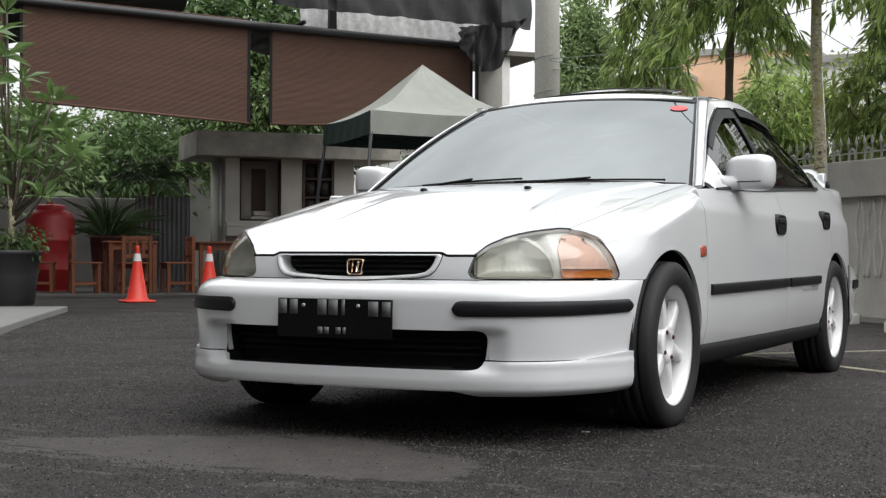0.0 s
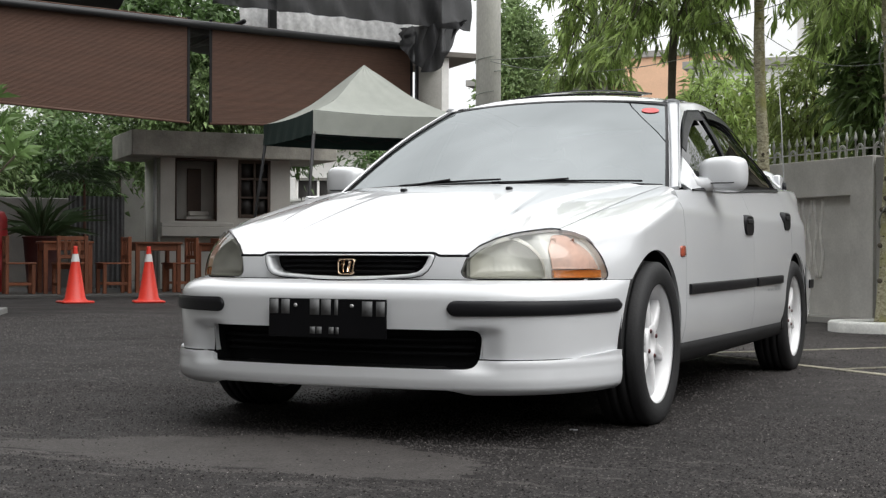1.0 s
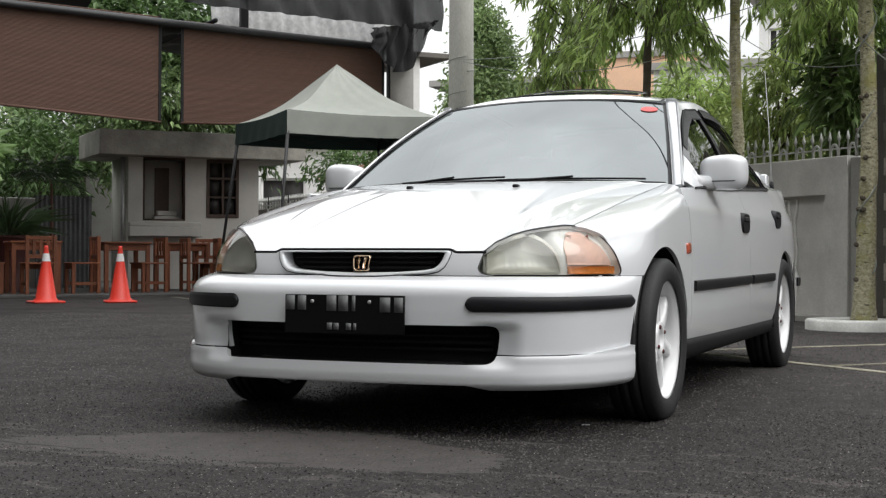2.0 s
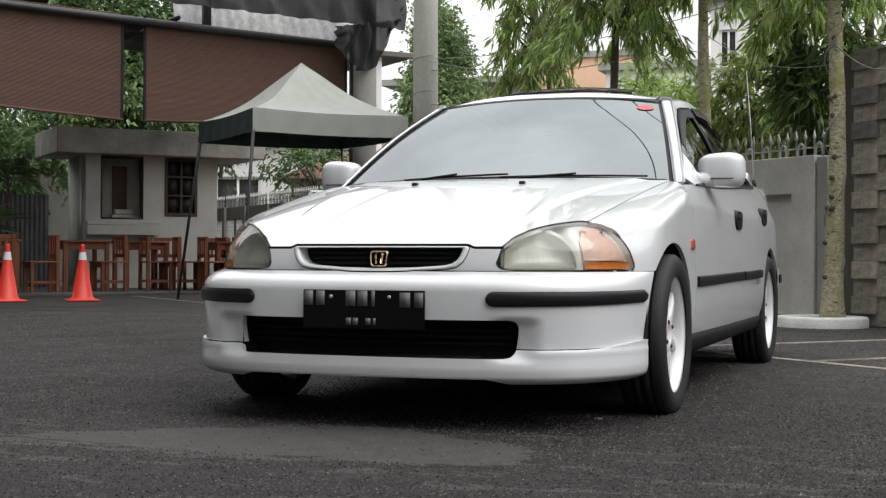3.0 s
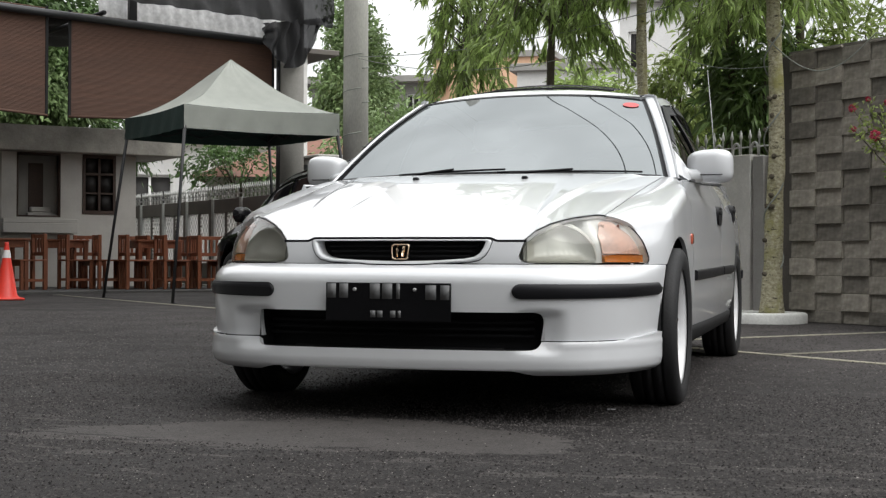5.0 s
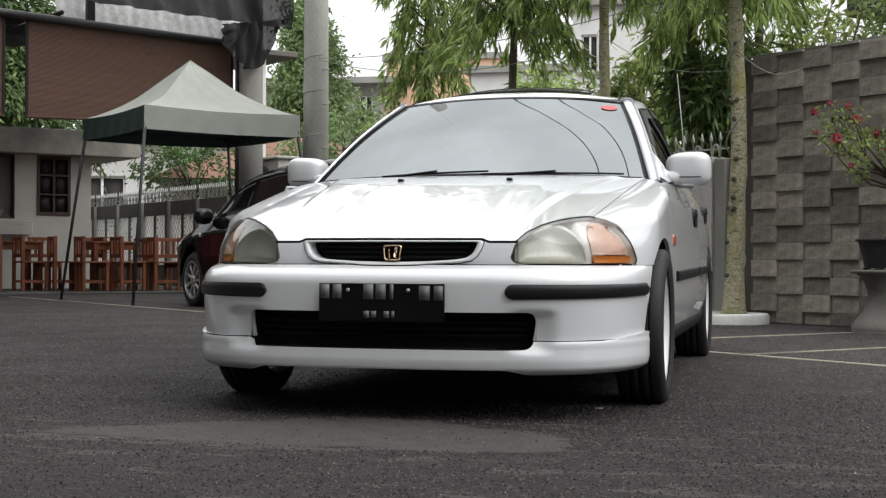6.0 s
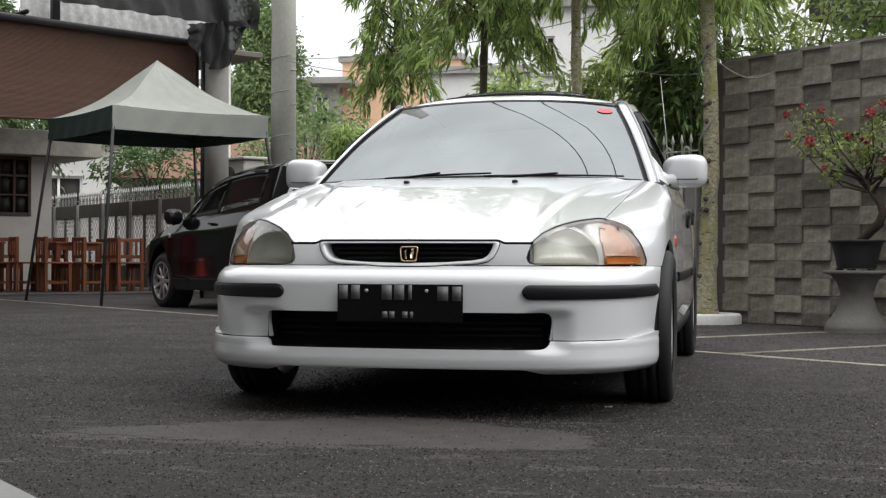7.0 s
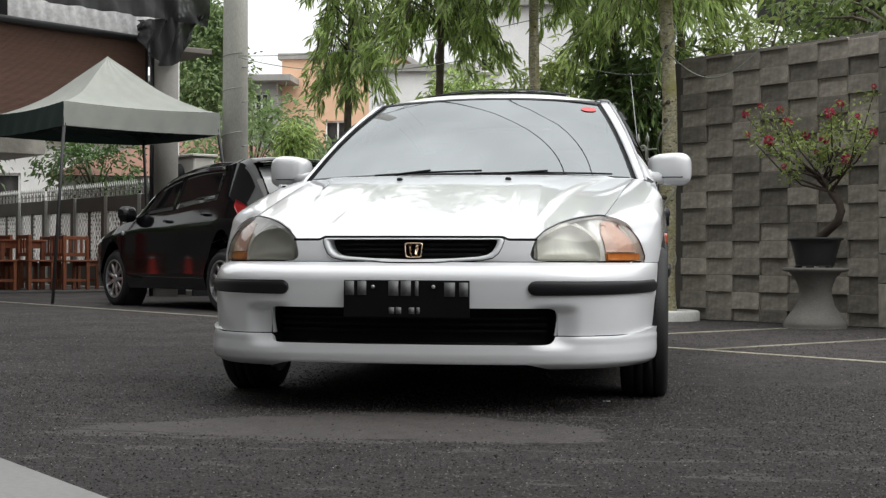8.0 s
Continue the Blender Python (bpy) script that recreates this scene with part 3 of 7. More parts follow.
def cut_sheet(bm, S, Z, holes, place, flange=.012, side=1.0, cell=None):
    """A sheet over a grid of (s, z), with holes cut out where any of the signed distances is negative."""
    h, w = S.shape
    whole = np.array([[tuple(place(float(S[i, j]), float(Z[i, j]))) for j in range(w)] for i in range(h)])
    nor = np.cross(np.gradient(whole, axis=1), np.gradient(whole, axis=0)) * side
    nor /= np.maximum(np.linalg.norm(nor, axis=2, keepdims=True), 1e-9)

    def dist(s, z):
        return np.min([f(s, z) for f in holes], axis=0)

    d = dist(S, Z) if holes else np.ones(S.shape)
    d = np.where(np.abs(d) < 2e-5, 2e-5, d)
    # crossings of all grid edges at once, sharpened by halving
    cross = {}
    for di, dj in ((0, 1), (1, 0)):
        i, j = np.nonzero(d[: h - di, : w - dj] * d[di:, dj:] < 0)
        if not len(i):
            continue
        lo, hi = np.zeros(len(i)), np.ones(len(i))
        up = d[i, j] > 0
        for _ in range(9):
            t = (lo + hi) / 2
            pos = dist(S[i, j] * (1 - t) + S[i + di, j + dj] * t, Z[i, j] * (1 - t) + Z[i + di, j + dj] * t) > 0
            lo, hi = np.where(pos == up, t, lo), np.where(pos == up, hi, t)
        for k in range(len(i)):
            t = float(lo[k] + hi[k]) / 2
            p, q = (int(i[k]), int(j[k])), (int(i[k]) + di, int(j[k]) + dj)
            cross[p, q] = cross[q, p] = (t, p, q)
    vs, normal, made = {}, {}, {}

    def corner(p):
        if p not in vs:
            vs[p] = bm.verts.new(whole[p])
            normal[vs[p]] = nor[p]
        return vs[p]

    def between(p, q):
        t, a, b = cross[p, q]
        if t < .04:
            key = a
        elif t > .96:
            key = b
        else:
            key = (a, b)
        if key not in made:
            s, z = (float(G[a] * (1 - t) + G[b] * t) for G in (S, Z))
            made[key] = bm.verts.new(place(s, z))
            normal[made[key]] = nor[a] * (1 - t) + nor[b] * t
        return made[key]

    for i in range(h - 1):
        for j in range(w - 1):
            q = [(i, j), (i, j + 1), (i + 1, j + 1), (i + 1, j)]
            if all(d[p] < 0 for p in q):
                continue
            loop = []
            for k in range(4):
                p, r = q[k], q[(k + 1) % 4]
                if d[p] > 0:
                    loop.append(corner(p))
                if d[p] * d[r] < 0:
                    loop.append(between(p, r))
            loop = [v for k, v in enumerate(loop) if v is not loop[k - 1]]
            if len(loop) > 2:
                try:
                    bm.faces.new(loop)
                except ValueError:
                    pass
    bmesh.ops.remove_doubles(bm, verts=[v for v in normal], dist=3e-4)
    if flange:
        normal = {v: n for v, n in normal.items() if v.is_valid}
        rim = [e for e in bm.edges if len(e.link_faces) == 1 and e.verts[0] in normal and e.verts[1] in normal]
        back = {}
        for e in rim:
            for v in e.verts:
                if v not in back:
                    back[v] = bm.verts.new(v.co - Vector(normal[v]).normalized() * flange)
        for e in rim:
            u, v = e.link_loops[0].vert, e.link_loops[0].link_loop_next.vert
            bm.faces.new((v, u, back[u], back[v]))


def surface(f, xs, ys):
    """f on the grid of xs and ys, between them read off linearly."""
    t = np.array([[f(float(x), float(y)) for x in xs] for y in ys])

    def g(X, Y):
        i = np.clip(np.searchsorted(xs, X) - 1, 0, len(xs) - 2)
        j = np.clip(np.searchsorted(ys, Y) - 1, 0, len(ys) - 2)
        u = (X - xs[i]) / (xs[i + 1] - xs[i])
        v = (Y - ys[j]) / (ys[j + 1] - ys[j])
        return (t[j, i] * (1 - u) + t[j, i + 1] * u) * (1 - v) + (t[j + 1, i] * (1 - u) + t[j + 1, i + 1] * u) * v

    return g


def grid_sz(s0, s1, z0, z1, n, m):
    """s0 .. z1 may be numbers or functions of the other share."""
    u, v = np.meshgrid(np.linspace(0, 1, n + 1), np.linspace(0, 1, m + 1))
    val = lambda f, w: np.vectorize(f)(w) if callable(f) else np.full_like(w, f)  # noqa: E731
    S = val(s0, v) * (1 - u) + val(s1, v) * u
    Z = val(z0, S) * (1 - v) + val(z1, S) * v
    return S, Z


WHEEL_F, WHEEL_R, HUB_Z, TYRE_R, TRACK = .778, 3.40, .280, .288, .768
ARCH = .322


def y_of_s(S):
    return np.interp(np.abs(S), PS, _py)


def arch_at(yc):
    return lambda S, Z: np.hypot(y_of_s(S) - yc, Z - .285) - ARCH


sedan = thing("white_sedan", Matrix(), "white four-door saloon car with black trim and white wheels", "car")


def mirror_pair(name, build, mat, label="", parent=None, sharp=38):
    """The same part on both sides of the car: build(bm, sign)."""
    made = []
    for sg in (1, -1):
        bm = bmesh.new()
        build(bm, sg)
        if sg < 0:
            bmesh.ops.reverse_faces(bm, faces=bm.faces)
        made.append(part(name, bm, mat, parent or sedan, label, sharp))
    return made


def flip(p, sg):
    return Vector((p[0] * sg, p[1], p[2]))


# lamp outline on the skin: share of its length, height
S_IN, S_OUT = s_at_x(.425), s_at_y(.408)
LAMP_TOP = [(0, .534), (.025, .572), (.085, .606), (.18, .631), (.29, .646), (.445, .658), (.635, .668), (.74, .672), (.805, .670), (.88, .658), (.96, .614), (1.0, .530)]
lamp_top = curve_of(*LAMP_TOP)
lamp_s = lambda t: S_IN + t * (S_OUT - S_IN)  # noqa: E731
LAMP = [(lamp_s(t), lamp_top(t)) for t in .5 - .5 * np.cos(np.linspace(0, math.pi, 60))] + [(lamp_s(.996), .518), (lamp_s(.98), .511), (lamp_s(.5), .510), (lamp_s(.08), .510), (lamp_s(.045), .5115), (lamp_s(.020), .516), (lamp_s(.006), .524)]
LAMP_L = [(-s, z) for s, z in LAMP]
S_TOP = lamp_s(.80)
lamp_hole = poly_dist(LAMP)
lamp_hole_l = poly_dist(LAMP_L)

# front bumper, with the lower intake cut through it
y_bump = lambda z: .765 - math.sqrt(max(0, .325 ** 2 - max(0, z - .30) ** 2)) + .004  # noqa: E731
INTAKE = rounded([(-.502, .354), (.522, .354), (.506, .233), (-.486, .233)], .042)
bm = bmesh.new()
zz = lambda v: .263 + v * (.5065 - .263)  # noqa: E731
S, Z = grid_sz(lambda v: -s_at_y(y_bump(zz(v))), lambda v: s_at_y(y_bump(zz(v))), .263, .5065, 190, 26)
INTAKE_UP = poly_dist([(s, max(z, .2)) for s, z in INTAKE])


def scooped(s, z):
    """The bumper's face dips in beside the intake's ends."""
    a = abs(s)
    k = smooth((.60 - a) / .085) * smooth((.366 - z) / .03) * smooth((a - .40) / .08)
    return skin(s, z, -.032 * k)


cut_sheet(bm, S, Z, [INTAKE_UP], scooped, .014)
bumper = part("front_bumper", bm, PAINT, sedan)
bm = bmesh.new()
lip_low = lambda s: .168 - .016 * smooth((abs(s) - .40) / .10) + .004 * smooth((abs(s) - .95) / .15)  # noqa: E731
lip_out = table_of((.15, -.012), (.160, -.001), (.172, .004), (.200, .007), (.235, .0055), (.256, .0075), (.262, .010), (.30, .010))
lip_top = lambda s: .2605 + .020 * smooth((abs(s) - .72) / .40)  # noqa: E731
S, Z = grid_sz(lambda v: -s_at_y(.436), lambda v: s_at_y(.436), lip_low, lip_top, 190, 20)
cut_sheet(bm, S, Z, [INTAKE_UP], lambda s, z: skin(s, z, lip_out(z) + .006 * smooth((abs(s) - .72) / .3) - .022 * smooth((.585 - abs(s)) / .075) * smooth((abs(s) - .40) / .08) * smooth((z - .212) / .045)), .02)
part("front_lip", bm, PAINT, sedan, "white painted lower lip with a long seam")
# intake: dark ribs behind the opening
bm = bmesh.new()
lay(bm, [[skin(s, z, -.10) for s in np.linspace(-.53, .53, 24)] for z in np.linspace(.22, .366, 4)])
for z in (.275, .297, .319):
    tube(bm, [skin(s, z, -.075) for s in np.linspace(-.49, .49, 20)], .006, 6)
for za, zb in ((.357, .357), (.230, .230)):
    lay(bm, [[skin(s, za, o) for s in np.linspace(-.515, .515, 24)] for o in (-.012, -.10)])
for sa in (-.499, .519):
    lay(bm, [[skin(sa, z, o) for z in (.225, .29, .36)] for o in (-.030, -.10)])
part("intake_grille", bm, DEEP, sedan, "black lower intake with ribs")


# black rub strips set into the bumper
def strip_front(bm, sg):
    s0, s1 = s_at_x(.408), s_at_y(.432)
    n = 60
    rows = []
    zc = lambda t: .421 + .006 * t * t  # noqa: E731
    for k in range(n + 1):
        t = .5 - .5 * math.cos(math.pi * k / n)
        s = s0 + (s1 - s0) * t
        e = math.sqrt(max(0, 1 - max(0, (.042 - t) / .042) ** 2)) * math.sqrt(max(0, 1 - max(0, (t - .962) / .038) ** 2))
        hgt = (.0245 - .004 * t) * max(e, .04)
        rows.append([flip(skin(s, zc(t) + hgt * a, o), sg) for a, o in ((-1, -.004), (-1, .006), (-.82, .010), (.30, .011), (.62, .009), (1, .004), (1, -.004))])
    lay(bm, rows)
    for r in (rows[0], rows[-1]):
        bm.faces.new([bm.verts.new(q) for q in r])


mirror_pair("rub_strip", strip_front, BLACK_TRIM, "black rubber bumper strip", None, 14)

# nose panel between the lamps, around the grille
GR_OUT = [(.318, .5890), (.328, .587), (.331, .581), (.322, .556), (.309, .535), (.290, .521), (.250, .5125), (.15, .5070), (.07, .5045), (0, .504)]
GR_IN = [(.297, .5830), (.306, .5815), (.307, .578), (.299, .558), (.288, .543), (.270, .532), (.235, .5255), (.14, .5195), (.06, .5175), (0, .517)]
GR_OUT = GR_OUT + [(-x, z) for x, z in GR_OUT[-2::-1]]
GR_IN = GR_IN + [(-x, z) for x, z in GR_IN[-2::-1]]


def along(poly, n):
    p = np.array(poly + [poly[0]], float)
    t = np.arange(len(p))
    q = np.linspace(0, len(p) - 1, n, endpoint=False)
    return np.stack([np.interp(q, t, p[:, 0]), np.interp(q, t, p[:, 1])], 1)


# the hood's front edge steps down beside the grille
hood_edge = lambda a: .597 - .009 * smooth((a - .322) / .028)  # noqa: E731
grille_hole = poly_dist(GR_OUT)
for s0, s1 in ((-lamp_s(.10), -.18), (.18, lamp_s(.10))):
    bm = bmesh.new()
    S, Z = grid_sz(s0, s1, .509, lambda s: hood_edge(abs(s)) - .0085, 60, 18)
    cut_sheet(bm, S, Z, [lamp_hole, lamp_hole_l, grille_hole], skin, .02)
    part("nose_panel", bm, PAINT, sedan)
bm = bmesh.new()
go, gi = along(GR_OUT, 120), along(GR_IN, 120)
rings = []
for w, o in ((0.02, -.004), (.05, .003), (.30, .008), (.62, .008), (.92, .003), (1, -.006), (1, -.045)):
    q = go * (1 - w) + gi * w
    rings.append([bm.verts.new(skin(s, z, o)) for s, z in q])
for a, b in zip(rings, rings[1:]):
    for k in range(120):
        bm.faces.new((a[k], a[(k + 1) % 120], b[(k + 1) % 120], b[k]))
grille = part("grille", bm, PAINT, sedan, "white grille surround with a black mesh")
bm = bmesh.new()
lay(bm, [[skin(s, z, -.046) for s in np.linspace(-.31, .31, 24)] for z in np.linspace(.511, .588, 4)])
for z in (.533, .550, .567):
    hw = .235 + (z - .52) * .9
    tube(bm, [skin(s, z, -.030) for s in np.linspace(-hw, hw, 16)], .005, 6)
part("grille_mesh", bm, DEEP, grille, "black grille with thin bars")
bm = bmesh.new()
ring = along(GR_OUT, 90)
tube(bm, [skin(s, z, -.002) for s, z in list(ring) + [ring[0]]], .0032, 6)
part("seal", bm, DEEP, grille)
bm = bmesh.new()
tube(bm, [skin(s, hood_edge(abs(s)) - .0042, -.0030) for s in np.linspace(-S_IN - .03, S_IN + .03, 110)], .0046, 6)
part("hood_seal", bm, DEEP, sedan, "dark gap under the hood's front edge")
# badge: a plain rounded frame with a small plate in it
bm = bmesh.new()
bo = along(rounded([(-.034, .026), (.034, .026), (.028, -.026), (-.028, -.026)], .012), 40)
rings = []
for k, o in ((1, -.004), (1, .006), (.93, .009), (.84, .006), (.84, -.004)):
    rings.append([bm.verts.new(skin(.008 + x * k, .547 + z * k, o)) for x, z in bo])
for a, b in zip(rings, rings[1:]):
    for k in range(40):
        bm.faces.new((a[k], a[(k + 1) % 40], b[(k + 1) % 40], b[k]))
badge = part("badge", bm, GOLD, grille, "pale gold metal badge frame")
bm = bmesh.new()
for sg in (1, -1):
    lay(bm, [[skin(.008 + sg * x, z, .004) for x in xs] for z, xs in ((.530, (.006, .014)), (.548, (.007, .016)), (.566, (.009, .019)))], .006)
part("badge_plate", bm, GOLD, grille)

# number plate with plain bars for its characters
bm = bmesh.new()
PM = pose(.0085, -.088, .3845, -1.5, 0, 0.4)
box(bm, -.2125, .2125, -.004, .004, -.062, .062, .002, PM)
plate = part("number_plate", bm, PLATE_BLACK, sedan, "black number plate with plain pale bars")
bars = [(-.207, .030, .012, .047), (-.165, .030, .012, .047), (-.060, .034, .010, .050), (-.018, .034, .010, .050), (.030, .012, .010, .050), (.128, .036, .008, .047), (.178, .030, .008, .047),
        (-.058, .018, -.050, .022), (-.034, .018, -.050, .022), (.010, .018, -.050, .022), (.036, .010, -.050, .022)]
for x, w, z, h in bars:
    bm = bmesh.new()
    box(bm, x, x + w, -.0058, -.0042, z, z + h, 0, PM)
    part("bar", bm, PLATE_BAR, plate)
for x in (-.112, .092):
    bm = bmesh.new()
    lathe(bm, [(.006, -.003), (.006, .003), (.003, .004)], 12, PM @ pose(x, -.005, .040, 90, 0, 0))
    part("bolt", bm, STEEL_GREY, plate)


# headlamps
def lamp_grid(out, n=44, m=16, shrink=0.0, t0=0.0, t1=1.0, zlo=0.0, zhi=1.0):
    rows = []
    for j in range(m + 1):
        v = zlo + (zhi - zlo) * j / m
        row = []
        for i in range(n + 1):
            t = t0 + (t1 - t0) * i / n
            zt = lamp_top(t) - shrink
            zb = .512 + shrink + .020 * max(0, 1 - t / .06) ** 2
            row.append(skin(lamp_s(t), zb + (max(zt, zb + .004) - zb) * v, out))
        rows.append(row)
    return rows


for sg in (1, -1):
    bm = bmesh.new()
    rows = [[skin(lamp_s(i / 40), .512 + (max(lamp_top(i / 40), .516) - .512) * j / 14, -.080 + .052 * smooth((i / 40 - .54) / .10)) for i in range(41)] for j in range(15)]
    front = lamp_grid(-.008, 40, 14)
    lay(bm, [[flip(q, sg) for q in r] for r in rows])
    for a, b in ((front[0], rows[0]), (front[-1], rows[-1]), ([r[0] for r in front], [r[0] for r in rows]), ([r[-1] for r in front], [r[-1] for r in rows])):
        lay(bm, [[flip(q, sg) for q in a], [flip(q, sg) for q in b]])
    lamp = part("headlamp", bm, LAMP_WHITE, sedan, "clear headlamp with a round reflector and an amber indicator")
    # seal round the lens
    bm = bmesh.new()
    tube(bm, [flip(skin(s, z, -.003), sg) for s, z in LAMP + LAMP[:1]], .0022, 6)
    part("seal", bm, BLACK_TRIM, lamp)
    # main reflector: a wide hollow with a curved outer edge
    bm = bmesh.new()
    rows = []
    for j in range(19):
        v = j / 18
        te = .24 + .335 * math.sqrt(max(0, 1 - .86 * v ** 2.4))
        row = []
        for i in range(41):
            u = i / 40
            t = .050 + (te - .050) * u
            zt = max(lamp_top(t) - .017, .526)
            hollow = (1 - (2 * u - 1) ** 4) * (1 - (2 * v - 1) ** 4)
            row.append(flip(skin(lamp_s(t), .517 + (zt - .517) * v, -.016 - .052 * hollow ** .7 - (.0012 if i % 4 == 0 and v < .3 else 0)), sg))
        rows.append(row)
    lay(bm, rows, .012, sg)
    part("reflector", bm, REFLECTOR, lamp, "wide grey reflector")
    # indicator: a pale ribbed dome over an amber strip
    bm = bmesh.new()
    rows = []
    for j in range(13):
        v = j / 12
        row = []
        for i in range(29):
            u = i / 28
            t0, t1 = .640 + .05 * max(0, v - .55) ** 2 / .2, .968 - .11 * v ** 2.2
            t = t0 + (t1 - t0) * u
            z = .543 + (min(lamp_top(t) - .014, .652 - .02 * (2 * u - 1) ** 4) - .543) * v
            o = -.022 + .012 * math.sin(math.pi * u) + (.0016 if i % 2 else 0)
            row.append(flip(skin(lamp_s(t), z, o), sg))
        rows.append(row)
    lay(bm, rows, .02, sg)
    part("indicator", bm, AMBER_CLEAR, lamp, "pale ribbed indicator lens")
    bm = bmesh.new()
    rows = [[flip(skin(lamp_s(.636 + .336 * i / 16), z, -.014 + .006 * math.sin(math.pi * i / 16)), sg) for i in range(17)] for z in (.515, .527, .540)]
    lay(bm, rows, .02, sg)
    part("amber_strip", bm, AMBER, lamp, "amber reflector strip")
    bm = bmesh.new()
    lay(bm, [[flip(q, sg) for q in r] for r in lamp_grid(-.002, 48, 18)])
    if sg < 0:
        bmesh.ops.reverse_faces(bm, faces=bm.faces)
    part("lens", bm, LENS, lamp, "clear curved lens", 80).visible_shadow = False


# hood
def hood_point(c, r):
    """c: -1 to 1 across, r: 0 at the nose to 1 at the windscreen."""
    s = c * S_TOP
    a = abs(s)
    t = (a - S_IN) / (S_OUT - S_IN)
    ze = hood_edge(a)
    if t >= 0:
        ze = max(ze, lamp_top(t) + .0035)
    e0 = skin(s, ze)
    e1 = Vector((.705 * c, 1.095 + .245 * c * c, .858 + .004 * c * c))
    d = e1 - e0
    q = c * c
    c1 = e0 + d * .24
    c1.z = e0.z + .080 * (1 - q) + .046 * q
    c2 = e1 - d * .38
    c2.z = e1.z - .052 * (1 - q) - .060 * q
    p = e0 * (1 - r) ** 3 + c1 * 3 * r * (1 - r) ** 2 + c2 * 3 * r * r * (1 - r) + e1 * r ** 3
    # the raised middle of the hood, bounded by two creases that run out to the pillars
    w = .385 + .44 * r
    p.z += .019 * (1 - smooth((abs(c) - w) / .075)) * smooth(r / .10) * (1 - .6 * r)
    return p


bm = bmesh.new()
lay(bm, [[hood_point(c, r) for c in np.linspace(-.9985, .9985, 170)] for r in np.linspace(0, 1, 60)], .014)
part("hood", bm, PAINT, sedan)
for x in (.2215, -.2215):
    bm = bmesh.new()
    box(bm, x - .011, x + .011, .905, .932, .832, .846, .004)
    part("washer_nozzle", bm, BLACK_TRIM, sedan)


# front wings
Y0 = float(y_of_s(np.array(S_TOP)))
DOOR_Y = 1.145


def wing_point(s, v):
    """v: 0 to 1 up the side, 1 to 2 over the shoulder to the hood."""
    y = plan(s)[1]
    r = min(1.0, max(0.0, (y - Y0) / (DOOR_Y - Y0)))
    h = hood_point(1.0015, r * .985)
    zm = h.z - .074
    if v <= 1:
        return skin(s, .24 + (zm - .24) * v)
    k = v - 1
    a, b = skin(s, zm), skin(s, zm + .058)
    b = Vector((a.x - .018, a.y * .6 + h.y * .4, h.z - .012))
    return a * (1 - k) ** 2 + b * 2 * k * (1 - k) + h * k * k


def wing(bm, sg):
    s0, s1 = S_TOP, s_at_y(DOOR_Y - .003)
    ss = np.concatenate([np.linspace(s0, s_at_y(.46), 26)[:-1], np.linspace(s_at_y(.46), s1, 60)])
    vv = np.concatenate([np.linspace(0, 1, 40), np.linspace(1, 2, 15)[1:]])
    S = np.tile(ss, (len(vv), 1))
    V = np.tile(vv[:, None], (1, len(ss)))

    height = surface(lambda s, v: wing_point(s, v).z, ss, vv)

    def hole(f):
        return lambda S, V: f(S, height(S, V))

    low = lambda S, Z: np.maximum(y_of_s(S) - .60, Z - .5085)  # noqa: E731
    cut_sheet(bm, S, V, [hole(lamp_hole), hole(arch_at(.765)), hole(low)], lambda s, v: flip(wing_point(s, v), sg), .014, sg, .0060)


mirror_pair("front_wing", wing, PAINT)

belt = curve_of((.9, .826), (1.1, .833), (1.4, .846), (2.0, .873), (2.8, .908), (3.3, .926), (3.7, .938), (4.3, .945))


def panel(y0, y1, z0, hole=()):
    def build(bm, sg):
        S, Z = grid_sz(s_at_y(y0), s_at_y(y1), z0, lambda s: belt(plan(s)[1]), max(12, int((y1 - y0) / .022)), 36)
        cut_sheet(bm, S, Z, list(hole), lambda s, z: flip(skin(s, z), sg), .016, sg)
    return build


